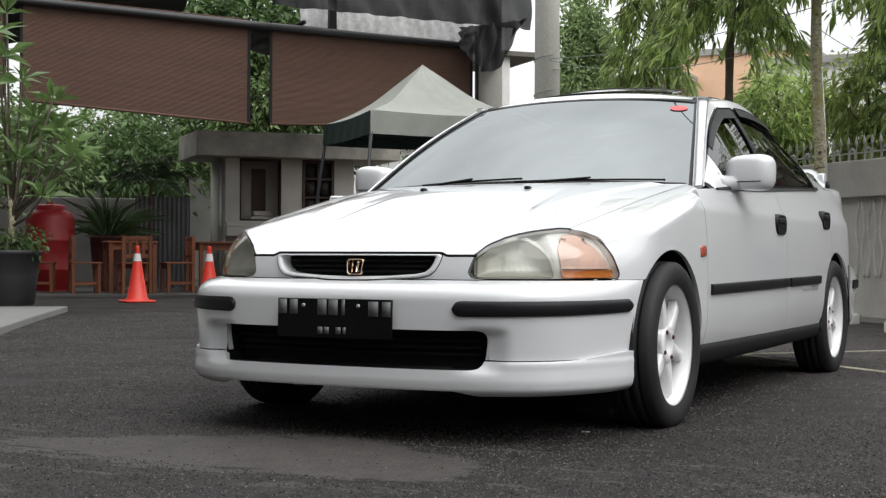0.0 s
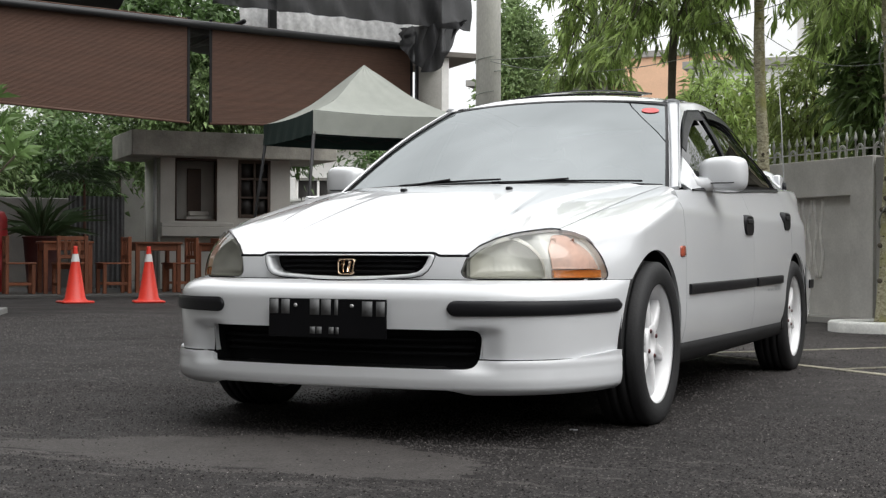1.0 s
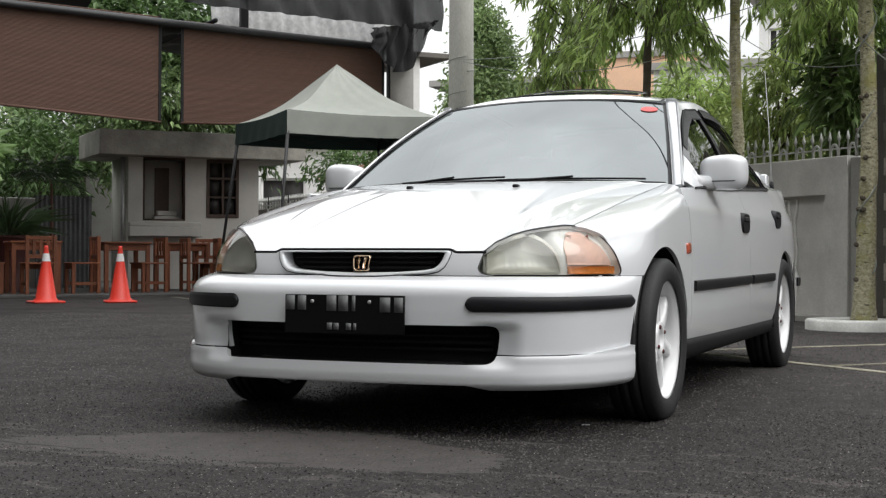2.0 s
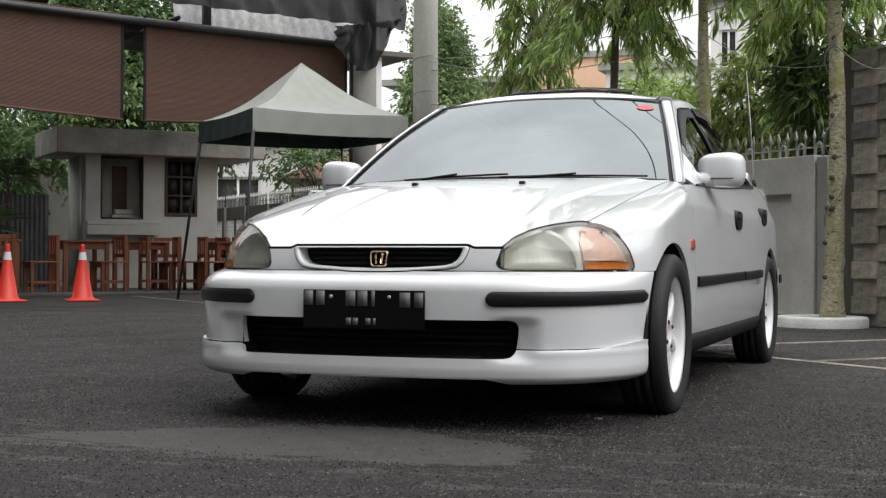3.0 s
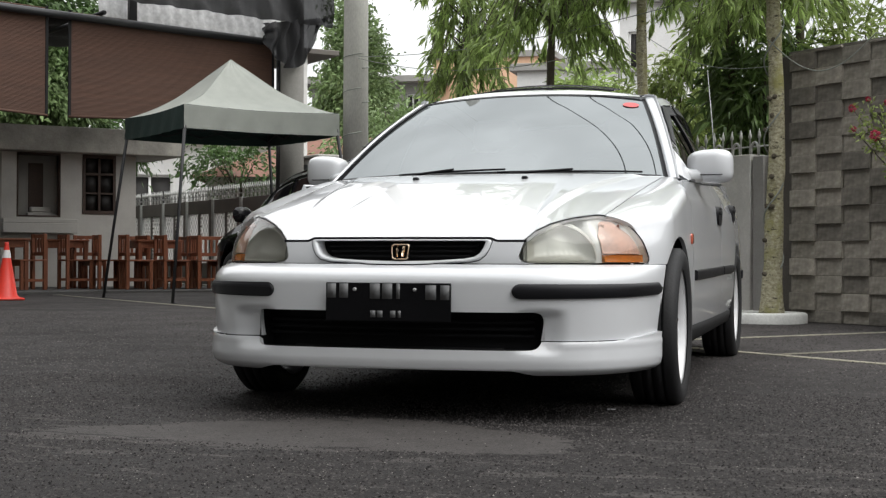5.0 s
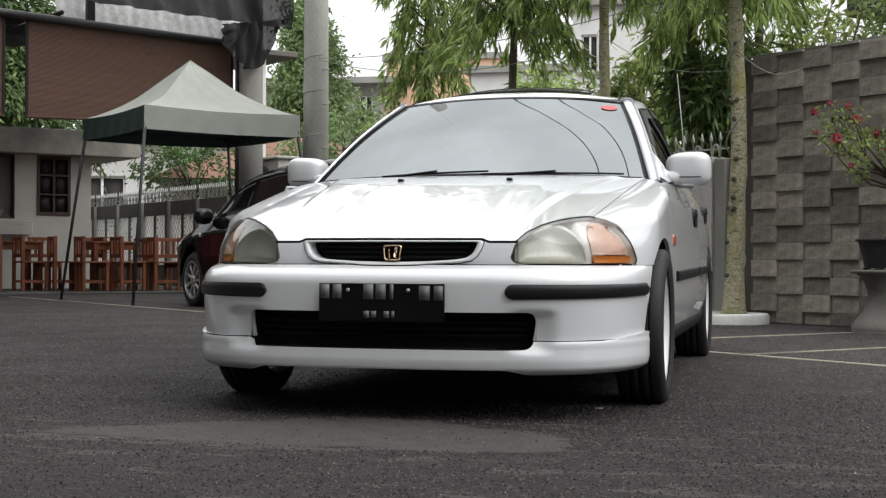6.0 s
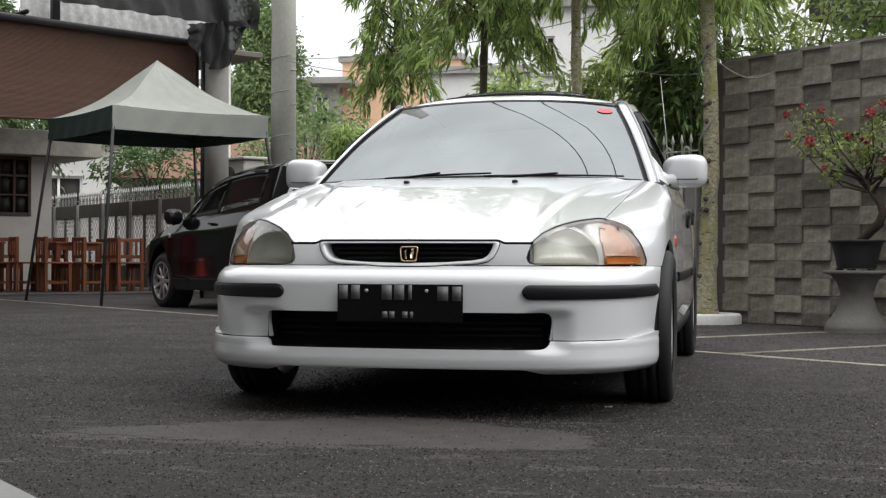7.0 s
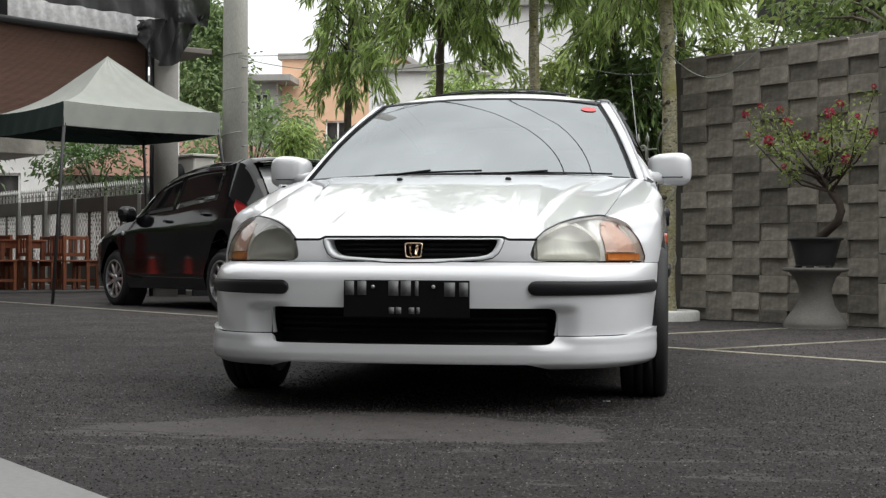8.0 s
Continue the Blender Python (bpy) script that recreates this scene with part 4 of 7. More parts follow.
for y0, y1, hole, name in ((DOOR_Y + .002, 2.330, [], "front_door"), (2.334, 3.290, [arch_at(WHEEL_R)], "rear_door")):
    doors = mirror_pair(name, panel(y0, y1, .262, hole), PAINT)
    for door, sg in zip(doors, (1, -1)):
        hy, hz = (2.225, .726) if name == "front_door" else (3.175, .766)
        hy = min(hy, y1 - .105)
        bm = bmesh.new()
        q = skin(s_at_y(hy), hz)
        m = Matrix.Translation(flip(q, sg)) @ pose(0, 0, 0, 0, 0, 0)
        ring = along(rounded([(-.078, .042), (.078, .044), (.078, -.042), (-.078, -.044)], .040), 36)
        rs = []
        for k, o in ((1, -.016), (1, .010), (.92, .013), (.84, .012), (.5, .011), (.02, .011)):
            rs.append([bm.verts.new(m @ Vector((sg * o, y * k, z * k - o * .25))) for y, z in ring])
        for a, b in zip(rs, rs[1:]):
            for k in range(36):
                bm.faces.new((a[k], a[(k + 1) % 36], b[(k + 1) % 36], b[k]))
        handle = part("door_handle", bm, BLACK_TRIM, door, "black recessed door handle")
        bm = bmesh.new()
        box(bm, -.006, .006, -.058, .050, .004, .026, .004, m @ pose(sg * .011, 0, 0, 0, 0, 0))
        part("flap", bm, DARK, handle)
        # rub strip on the door
        bm = bmesh.new()
        rows = []
        ya, yb = max(y0 + .035, 1.155), min(y1 - .008, 2.975)
        for y in np.linspace(ya, yb, 30):
            zc = .462 + .014 * (y - 1.15) / 1.8
            s = s_at_y(y)
            rows.append([flip(skin(s, zc + a, o), sg) for a, o in ((-.020, -.003), (-.020, .006), (-.015, .012), (.015, .012), (.020, .006), (.020, -.003))])
        lay(bm, rows)
        for r in (rows[0], rows[-1]):
            bm.faces.new([bm.verts.new(q) for q in r])
        part("rub_strip", bm, BLACK_TRIM, door, "black rubber door strip")
        if name == "rear_door":
            for k, (ya, yb, h) in enumerate(((2.62, 2.77, .012), (2.79, 2.95, .024))):
                bm = bmesh.new()
                for i in range(4):
                    a = ya + (yb - ya) * (i + .08) / 4
                    b = ya + (yb - ya) * (i + .72) / 4
                    lay(bm, [[flip(skin(s_at_y(y), z, .0012), sg) for y in (a, b)] for z in (.425, .425 + h)])
                part("bar", bm, DECAL, door, "faint grey bars of a decal")


def quarter(bm, sg):
    ss = np.linspace(s_at_y(3.294), s_at_y(4.02), 46)
    vv = np.concatenate([np.linspace(0, 1, 36), np.linspace(1, 2, 10)[1:]])
    S = np.tile(ss, (len(vv), 1))
    V = np.tile(vv[:, None], (1, len(ss)))

    def pt(s, v):
        y = plan(s)[1]
        zb = belt(y)
        if v <= 1:
            return skin(s, .262 + (zb - .262) * v)
        k = v - 1
        a = skin(s, zb)
        h = Vector((.60, y, .948 + .012 * smooth((y - 3.3) / .5)))
        b = Vector((a.x - .03, y, h.z + .012))
        return a * (1 - k) ** 2 + b * 2 * k * (1 - k) + h * k * k

    hz = surface(lambda s, v: pt(s, v).z, ss, vv)
    cut_sheet(bm, S, V, [lambda S, V: arch_at(WHEEL_R)(S, hz(S, V)), lambda S, V: np.maximum(3.72 - y_of_s(S), hz(S, V) - .545)], lambda s, v: flip(pt(s, v), sg), .014, sg, .0085)


mirror_pair("rear_quarter", quarter, PAINT)


def wrap_rear(bm, y0, z0, z1, m, out=0.0):
    s0 = s_at_y(y0)
    rows = []
    for z in np.linspace(z0, z1, m):
        row = []
        for w in np.linspace(-1, 1, 90):
            s = S_END - abs(w) * (S_END - s0)
            row.append(flip(skin(s, z, out), -1 if w < 0 else 1))
        rows.append(row)
    lay(bm, rows, .014, -1)


bm = bmesh.new()
wrap_rear(bm, 3.775, .20, .545, 18)
part("rear_bumper", bm, PAINT, sedan)
bm = bmesh.new()
wrap_rear(bm, 3.86, .415, .462, 4, .008)
part("rub_strip", bm, BLACK_TRIM, sedan, "black rubber bumper strip")
bm = bmesh.new()
wrap_rear(bm, 4.025, .548, .945, 16)
part("rear_panel", bm, PAINT, sedan)
bm = bmesh.new()
lay(bm, [[Vector((c * (.60 + .03 * (v > .9)), 3.72 + .56 * v, .958 + .012 * (1 - c * c) + .006 * v - .02 * smooth((v - .85) / .15))) for c in np.linspace(-1, 1, 30)] for v in np.linspace(0, 1, 20)], .015)
part("boot_lid", bm, PAINT, sedan)
bm = bmesh.new()
rows = []
for c in np.linspace(-1, 1, 40):
    z = 1.075 - .012 * c * c - .085 * smooth((abs(c) - .86) / .14)
    rows.append([Vector((c * .585, 4.21 + dy, z + dz)) for dy, dz in ((-.07, .0), (-.03, .018), (.04, .022), (.075, .012), (.04, -.004), (-.03, -.010), (-.07, .0))])
lay(bm, rows)
for c in (-.56, .56):
    box(bm, c - .02, c + .02, 4.17, 4.27, .95, 1.06, .008)
part("rear_spoiler", bm, PAINT, sedan, "white raised rear spoiler")

# glasshouse
rail_x = curve_of((2.06, .556), (2.5, .575), (3.1, .555))
rail_z = curve_of((2.06, 1.264), (2.3, 1.287), (2.6, 1.276), (2.85, 1.243), (3.1, 1.188))


def upper(y):
    if y < 2.06:
        k = (y - 1.36) / .70
        return Vector((.752 + (.556 - .752) * k, y, .848 + (1.264 - .848) * k + .03 * math.sin(math.pi * k)))
    if y < 3.1:
        return Vector((rail_x(y), y, rail_z(y)))
    k = (y - 3.1) / .68
    return Vector((.555 + .045 * k, y, 1.188 + (.955 - 1.188) * k + .012 * math.sin(math.pi * k)))


def side_point(y, q, out=0.0):
    a, b = skin(s_at_y(y), belt(y)), upper(y)
    p = a.lerp(b, q)
    p.x += (.022 * math.sin(math.pi * q)) * min(1, (b.z - a.z) / .3) + out * .9
    p.z += out * .4
    return p


def side_sheet(y0, y1, q0, q1, out=0.0, flange=.01, n=30, m=12):
    q0f = q0 if callable(q0) else (lambda y: q0)
    q1f = q1 if callable(q1) else (lambda y: q1)

    def build(bm, sg):
        lay(bm, [[flip(side_point(y, q0f(y) + (q1f(y) - q0f(y)) * j / m, out), sg) for y in np.linspace(y0, y1, n + 1)] for j in range(m + 1)], flange, sg)
    return build


edge = lambda y: .885 + .065 * smooth((2.15 - y) / .4)  # noqa: E731
mirror_pair("roof_rail", side_sheet(1.40, 3.40, edge, 1.0, .0, .012, 60, 4), PAINT)
mirror_pair("rear_pillar", side_sheet(3.28, 3.76, .0, 1.0, .001, .012, 20, 8), PAINT)
mirror_pair("mirror_corner", side_sheet(1.40, 1.585, .0, .93, .002, .012, 12, 8), PAINT)
mirror_pair("front_side_window", side_sheet(1.56, 2.235, .02, lambda y: edge(y) - .01, -.006, 0, 24, 12), SIDE_TINT, "dark tinted side window")
mirror_pair("rear_side_window", side_sheet(2.28, 3.30, .02, lambda y: edge(y) - .01, -.006, 0, 30, 12), SIDE_TINT, "dark tinted side window")
mirror_pair("door_pillar", side_sheet(2.230, 2.285, .0, .9, .002, .012, 3, 10), BLACK_TRIM, "black pillar between the doors")
mirror_pair("window_seal", side_sheet(1.40, 3.32, -.035, .030, .009, .008, 50, 2), BLACK_TRIM, "thin black strip under the windows")
mirror_pair("window_trim", side_sheet(1.47, 3.33, lambda y: edge(y) - .045, lambda y: edge(y) + .008, .003, .006, 60, 2), BLACK_TRIM)
mirror_pair("window_trim", side_sheet(3.265, 3.30, .02, .9, .003, .006, 3, 10), BLACK_TRIM)
mirror_pair("rain_visor", side_sheet(1.63, 2.23, lambda y: edge(y) - .11, lambda y: edge(y) + .01, .014, .004, 24, 4), BLACK_TRIM, "smoked rain visor over the window")
mirror_pair("rain_visor", side_sheet(2.28, 3.05, lambda y: edge(y) - .09, lambda y: edge(y) + .01, .014, .004, 24, 4), BLACK_TRIM, "smoked rain visor over the window")


def screen_point(f, q, out=0.0):
    b = Vector((.730 * f - .012, 1.165 + .215 * f * f, .868 - .012 * f * f))
    t = Vector((.526 * f - .010, 1.925 + .13 * f * f, 1.278 - .018 * f * f))
    p = b.lerp(t, q)
    k = .022 * math.sin(math.pi * q) + out
    return p + Vector((.25 * f, -.48, .84)) * k


bm = bmesh.new()
lay(bm, [[screen_point(f, q) for f in np.linspace(-1, 1, 50)] for q in np.linspace(0, 1, 20)])
screen = part("windscreen", bm, TINT, sedan, "tinted windscreen reflecting a pale sky", 80)
bm = bmesh.new()
for f0, f1, q0, q1 in ((-1, -.972, 0, 1), (.972, 1, 0, 1), (-.96, .96, .984, 1), (-.96, .96, 0, .025)):
    lay(bm, [[screen_point(f, q, .002) for f in np.linspace(f0, f1, 40 if f1 - f0 > 1 else 4)] for q in np.linspace(q0, q1, 4 if q1 - q0 < .5 else 24)])
part("screen_border", bm, BLACK_TRIM, screen, "black border of the windscreen")
bm = bmesh.new()
ring = [(.868 + .062 * math.cos(t) + .008 * math.sin(t), .868 + .038 * math.sin(t)) for t in np.linspace(0, 2 * math.pi, 28, endpoint=False)]
bm.faces.new([bm.verts.new(screen_point(f, q, .0035)) for f, q in ring])
part("red_sticker", bm, STICKER, screen, "red oval sticker")


def pillar(bm, sg):
    rows = []
    for q in np.linspace(-.04, 1.02, 24):
        a = screen_point(.998 * sg, q, .004)
        b = flip(upper(1.36 + .70 * min(1.0, max(0.0, q))), sg)
        m = a.lerp(b, .5) + Vector((.012 * sg, -.010, .006))
        rows.append([a * (1 - k) ** 2 + m * 2 * k * (1 - k) + b * k * k for k in np.linspace(0, 1.05, 7)])
    lay(bm, rows, .012, -sg)


mirror_pair("front_pillar", pillar, PAINT)
zc = curve_of((1.92, 1.277), (1.945, 1.291), (1.98, 1.303), (2.1, 1.320), (2.35, 1.338), (2.7, 1.326), (3.0, 1.285), (3.16, 1.25))


def roof_point(f, v):
    y0, y1 = 1.93 + .13 * f * f, 3.15 - .05 * f * f
    y = y0 + (y1 - y0) * v
    k = 1 - abs(f) ** 2.3

    def crown(y):
        yr = min(max(y, 2.06), 3.1)
        return rail_z(yr) + (zc(y) - rail_z(yr)) * k

    drop = crown(y0) - (1.282 - .018 * f * f)
    yr = min(max(y, 2.06), 3.1)
    return Vector((f * rail_x(yr), y, crown(y) - drop * (1 - smooth(v / .06))))


bm = bmesh.new()
lay(bm, [[roof_point(f, v) for f in np.linspace(-1, 1, 50)] for v in np.linspace(0, 1, 40) ** 1.6], .012)
roof = part("roof", bm, PAINT, sedan)
for x in (-.50, .50):
    bm = bmesh.new()
    tube(bm, [roof_point(x / .56, v) + Vector((0, 0, .001)) for v in np.linspace(.01, .98, 20)], .004, 6)
    part("roof_seam", bm, BLACK_TRIM, sedan)
bm = bmesh.new()
rows = []
for k in range(4):
    rows.append([roof_point(f, .17 + .10 * (f * f) + .05 * k) + Vector((0, 0, .008 + .008 * k * (1 - .8 * f * f))) for f in np.linspace(-.60, .60, 40)])
lay(bm, rows, .004)
part("sunroof_visor", bm, SIDE_TINT, sedan, "smoked sunroof wind deflector")
bm = bmesh.new()
tube(bm, [roof_point(f, .17 + .10 * f * f) + Vector((0, 0, .008)) for f in np.linspace(-.61, .61, 40)], .005, 6)
part("visor_rim", bm, BLACK_TRIM, sedan)
bm = bmesh.new()
tube(bm, [roof_point(f, .32 + .10 * f * f) + Vector((0, 0, .008 + .024 * (1 - .8 * f * f))) for f in np.linspace(-.60, .60, 40)], .004, 6)
part("visor_rim", bm, BLACK_TRIM, sedan)
bm = bmesh.new()
lay(bm, [[Vector((f * (.555 + .05 * q), 3.15 - .05 * f * f + .62 * q, (1.25 - .062 * f * f) * (1 - q) + (.962 - .01 * f * f) * q + .02 * math.sin(math.pi * q))) for f in np.linspace(-1, 1, 30)] for q in np.linspace(0, 1, 12)])
part("rear_window", bm, SIDE_TINT, sedan, "dark tinted rear window", 80)

# cowl, wipers
bm = bmesh.new()
lay(bm, [[Vector((.70 * c, 1.085 + .245 * c * c, .848)) for c in np.linspace(-1, 1, 40)], [Vector((.715 * c, 1.20 + .215 * c * c, .866)) for c in np.linspace(-1, 1, 40)]], .02)
part("cowl", bm, BLACK_TRIM, sedan)
for f0, f1, fa in ((-.52, .12, -.42), (.08, .86, .16)):
    bm = bmesh.new()
    blade = [screen_point(f, .004 + .028 * (f - f0) / (f1 - f0), .009) for f in np.linspace(f0, f1, 16)]
    tube(bm, blade, .0045, 6)
    mid = blade[8]
    wiper = part("wiper", bm, BLACK_TRIM, sedan, "black windscreen wiper")
    bm = bmesh.new()
    p0 = screen_point(fa - .1, -.03, .010)
    tube(bm, [p0, p0.lerp(mid, .5) + Vector((0, -.006, .006)), mid + Vector((0, -.003, .009))], [.007, .006, .0045], 6)
    part("arm", bm, BLACK_TRIM, wiper)


# door mirrors
MIRROR_X = {1: .850, -1: .898}


def mirror_body(bm, sg):
    n, m = 26, 16
    rows = []
    for j in range(m + 1):
        b = -math.pi / 2 + math.pi * j / m
        row = []
        for i in range(n + 1):
            a = 2 * math.pi * i / n
            pw = lambda v, e: math.copysign(abs(v) ** e, v)  # noqa: E731
            x = pw(math.cos(b), .62) * pw(math.cos(a), .68) * .098
            y = pw(math.cos(b), .55) * pw(math.sin(a), .75) * (.085 if math.sin(a) < 0 else .05)
            z = pw(math.sin(b), .55) * (.072 + .006 * x / .1)
            row.append(flip(Vector((MIRROR_X[sg] + x, 1.70 + y + .18 * x * .3, .922 + z + .05 * x * x / .01 * .0)), sg))
        rows.append(row)
    lay(bm, rows)


mirrors = mirror_pair("door_mirror", mirror_body, PAINT, "white rounded door mirror")
for ob, sg in zip(mirrors, (1, -1)):
    bm = bmesh.new()
    tube(bm, [flip(q, sg) for q in ((.750, 1.54, .880), (MIRROR_X[sg] - .09, 1.59, .877), (MIRROR_X[sg] - .03, 1.66, .880))], [.036, .032, .028], 12)
    part("stalk", bm, PAINT, ob)
    bm = bmesh.new()
    tube(bm, [flip(q, sg) for q in ((MIRROR_X[sg] - .08, 1.613, .887), (MIRROR_X[sg] - .03, 1.614, .882), (MIRROR_X[sg] + .05, 1.622, .883), (MIRROR_X[sg] + .085, 1.66, .89))], .0022, 5)
    part("joint", bm, DARK, ob)
    bm = bmesh.new()
    ring = along(rounded([(MIRROR_X[sg] - .078, .87), (MIRROR_X[sg] + .085, .875), (MIRROR_X[sg] + .082, .975), (MIRROR_X[sg] - .078, .975)], .03), 30)
    bm.faces.new([bm.verts.new(flip(Vector((x, 1.757, z)), sg)) for x, z in ring])
    part("mirror_glass", bm, CHROME, ob, "mirror glass")

# side markers, sills, antenna
for sg in (1, -1):
    bm = bmesh.new()
    ring = along(rounded([(-.030, .020), (.030, .022), (.034, -.018), (-.030, -.022)], .012), 28)
    rs = []
    for k, o in ((1, -.003), (1, .003), (.85, .006), (.05, .007)):
        rs.append([bm.verts.new(flip(skin(s_at_y(1.092 + y * k), .604 + z * k, o), sg)) for y, z in ring])
    for a, b in zip(rs, rs[1:]):
        for k in range(28):
            bm.faces.new((a[k], a[(k + 1) % 28], b[(k + 1) % 28], b[k]))
    part("side_marker", bm, ORANGE_LENS, sedan, "orange side marker lens")
    bm = bmesh.new()
    rows = []
    for y in np.linspace(1.06, 3.17, 50):
        s = s_at_y(y)
        dn = .178 + .014 * (y - 1.06) / 2.1
        rows.append([flip(skin(s, z, o), sg) for z, o in ((.262, -.02), (.262, .004), (.235, .010), (.20, .004), (dn, -.012), (dn, -.15))])
    lay(bm, rows)
    for r in (rows[0], rows[-1]):
        bm.faces.new([bm.verts.new(q) for q in r])
    part("side_skirt", bm, DARK, sedan, "black side sill skirt")
    for yc in (.765, WHEEL_R):
        bm = bmesh.new()
        rows = []
        for k in range(33):
            a = math.pi * (-.06 + 1.12 * k / 32)
            y, z = yc + (ARCH + .012) * math.cos(a), .285 + (ARCH + .012) * math.sin(a)
            if z < .2:
                z = .2
            rows.append([Vector((sg * x, y, z)) for x in (.815, .70, .52)])
        lay(bm, rows)
        lay(bm, [[Vector((sg * .52, yc, .2))] * 33, [Vector((sg * .52, r[0].y, r[0].z)) for r in rows]])
        part("arch_liner", bm, DARK, sedan)
bm = bmesh.new()
tube(bm, [(.655, 3.93, .955), (.650, 3.94, 1.00)], [.014, .010], 10)
antenna = part("antenna", bm, BLACK_TRIM, sedan, "thin whip antenna on a black foot")
bm = bmesh.new()
tube(bm, [(.650, 3.94, 1.00), (.62, 4.02, 1.32), (.583, 4.10, 1.655)], [.0035, .0028, .002], 6)
part("whip", bm, STEEL_GREY, antenna)

# underside and cabin
bm = bmesh.new()
box(bm, -.38, .38, .0, .26, .168, .235, .02)
box(bm, -.60, .60, .24, 4.15, .172, .30, .02)
box(bm, -.50, .50, .16, 1.12, .30, .56, .02)
part("underbody", bm, DARK, sedan)
bm = bmesh.new()
box(bm, -.70, .70, 1.10, 3.75, .30, .44, .02)
part("floor_pan", bm, DARK, sedan)
bm = bmesh.new()
rows = [[Vector((.70 * c, y - .12 * (1 - c * c), z)) for c in np.linspace(-1, 1, 20)] for y, z in ((1.30, .845), (1.55, .87), (1.72, .85), (1.76, .74), (1.70, .45))]
lay(bm, rows)
part("dashboard", bm, DARK, sedan)
bm = bmesh.new()
lathe(bm, [(.185, -.012), (.197, 0), (.185, .012), (.173, 0)], 32, pose(.33, 1.88, .82, -62, 0, 0), True)
tube(bm, [(.33, 1.72, .72), (.33, 1.88, .82)], .03, 8)
part("steering_wheel", bm, DARK, sedan)
for x in (-.34, .34):
    bm = bmesh.new()
    box(bm, x - .24, x + .24, 1.95, 2.42, .44, .58, .04)
    box(bm, x - .23, x + .23, 0, .10, 0, .60, .035, pose(0, 2.40, .50, -16, 0, 0))
    box(bm, x - .12, x + .12, 0, .08, .62, .78, .03, pose(0, 2.40, .50, -16, 0, 0))
    part("front_seat", bm, SEAT, sedan)
bm = bmesh.new()
box(bm, -.62, .62, 2.75, 3.2, .44, .58, .04)
box(bm, -.62, .62, 0, .12, 0, .52, .035, pose(0, 3.2, .50, -20, 0, 0))
part("rear_seat", bm, SEAT, sedan)


# wheels
def make_wheel(x, y, sg):
    base = pose(x, y, HUB_Z, 0, 90 * sg, .8 if y < 1 else 0)
    bm = bmesh.new()
    lathe(bm, [(.05, -.05), (.182, -.05), (.182, -.03), (.05, -.012)], 32, base)
    wheel = part("wheel", bm, STEEL_DARK, sedan, "white six-spoke wheel with a low black tyre")
    bm = bmesh.new()
    R = TYRE_R
    prof = [(.207, -.085), (.225, -.096), (.255, -.0975), (.273, -.090), (R - .003, -.076), (R - .0012, -.05), (R - .001, -.044), (R - .007, -.043), (R - .007, -.036), (R - .0003, -.035), (R, -.006), (R - .007, -.005), (R - .007, .003), (R, .004), (R - .0003, .035), (R - .007, .036), (R - .007, .043), (R - .001, .044), (R - .0012, .05), (R - .003, .076), (.273, .090), (.255, .0975), (.225, .096), (.207, .085)]
    lathe(bm, [(r, z * .90) for r, z in prof], 64, base)
    for f in [f for f in bm.faces if len(f.verts) > 10]:
        bm.faces.remove(f)
    for v in bm.verts:
        v.co.z = max(v.co.z, .0015)
    part("tyre", bm, RUBBER, wheel, "black low-profile tyre")
    bm = bmesh.new()
    lathe(bm, [(.208, -.085), (.213, -.09), (.203, -.08), (.196, -.05), (.186, .0), (.190, .05), (.199, .060), (.204, .067), (.213, .073), (.215, .070), (.209, .066)], 64, base)
    for f in [f for f in bm.faces if len(f.verts) > 10]:
        bm.faces.remove(f)
    rim = part("rim", bm, RIM_WHITE, wheel, "white painted rim")
    bm = bmesh.new()
    for k in range(6):
        rot = base @ Matrix.Rotation(2 * math.pi * k / 6 + .26, 4, "Z")
        rows = []
        for t, w, z in ((0, .027, .047), (.25, .023, .050), (.55, .0185, .050), (.85, .020, .046), (1, .027, .040)):
            r = .045 + .150 * t
            rows.append([rot @ Vector((r, yy, zz)) for yy, zz in ((-w, z - .032), (-w, z - .006), (-w + .005, z), (w - .005, z), (w, z - .006), (w, z - .032))])
        lay(bm, rows)
    lathe(bm, [(.066, .012), (.068, .044), (.062, .052), (.032, .053), (.029, .046), (.002, .046)], 36, base)
    part("spokes", bm, RIM_WHITE, wheel, "six flat white spokes", 24)
    for k in range(4):
        a = 2 * math.pi * k / 4 + .5
        bm = bmesh.new()
        lathe(bm, [(.008, .046), (.008, .056), (.005, .058), (.001, .059)], 10, base @ pose(.05 * math.cos(a), .05 * math.sin(a), 0))
        part("wheel_nut", bm, NUT_RED, wheel, "dark red wheel nut")


for y in (WHEEL_F, WHEEL_R):
    for sg in (1, -1):
        make_wheel(sg * (TRACK if y < 1 else TRACK - .032), y, sg)


# ---- ground ----
bm = bmesh.new()
pts = [[Vector((x, y, 0)) for x in (-300, -40, 40, 300)] for y in (-300, -40, 40, 300)]
lay(bm, pts)
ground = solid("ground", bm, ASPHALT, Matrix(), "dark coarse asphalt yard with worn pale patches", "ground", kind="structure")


def in_patch(x, y):
    """The worn smooth patch before the sedan."""
    return (x > -.9) & (x < .68) & (y > -.72) & (y < -.05 - .62 * np.abs(x - .02) ** 1.5)


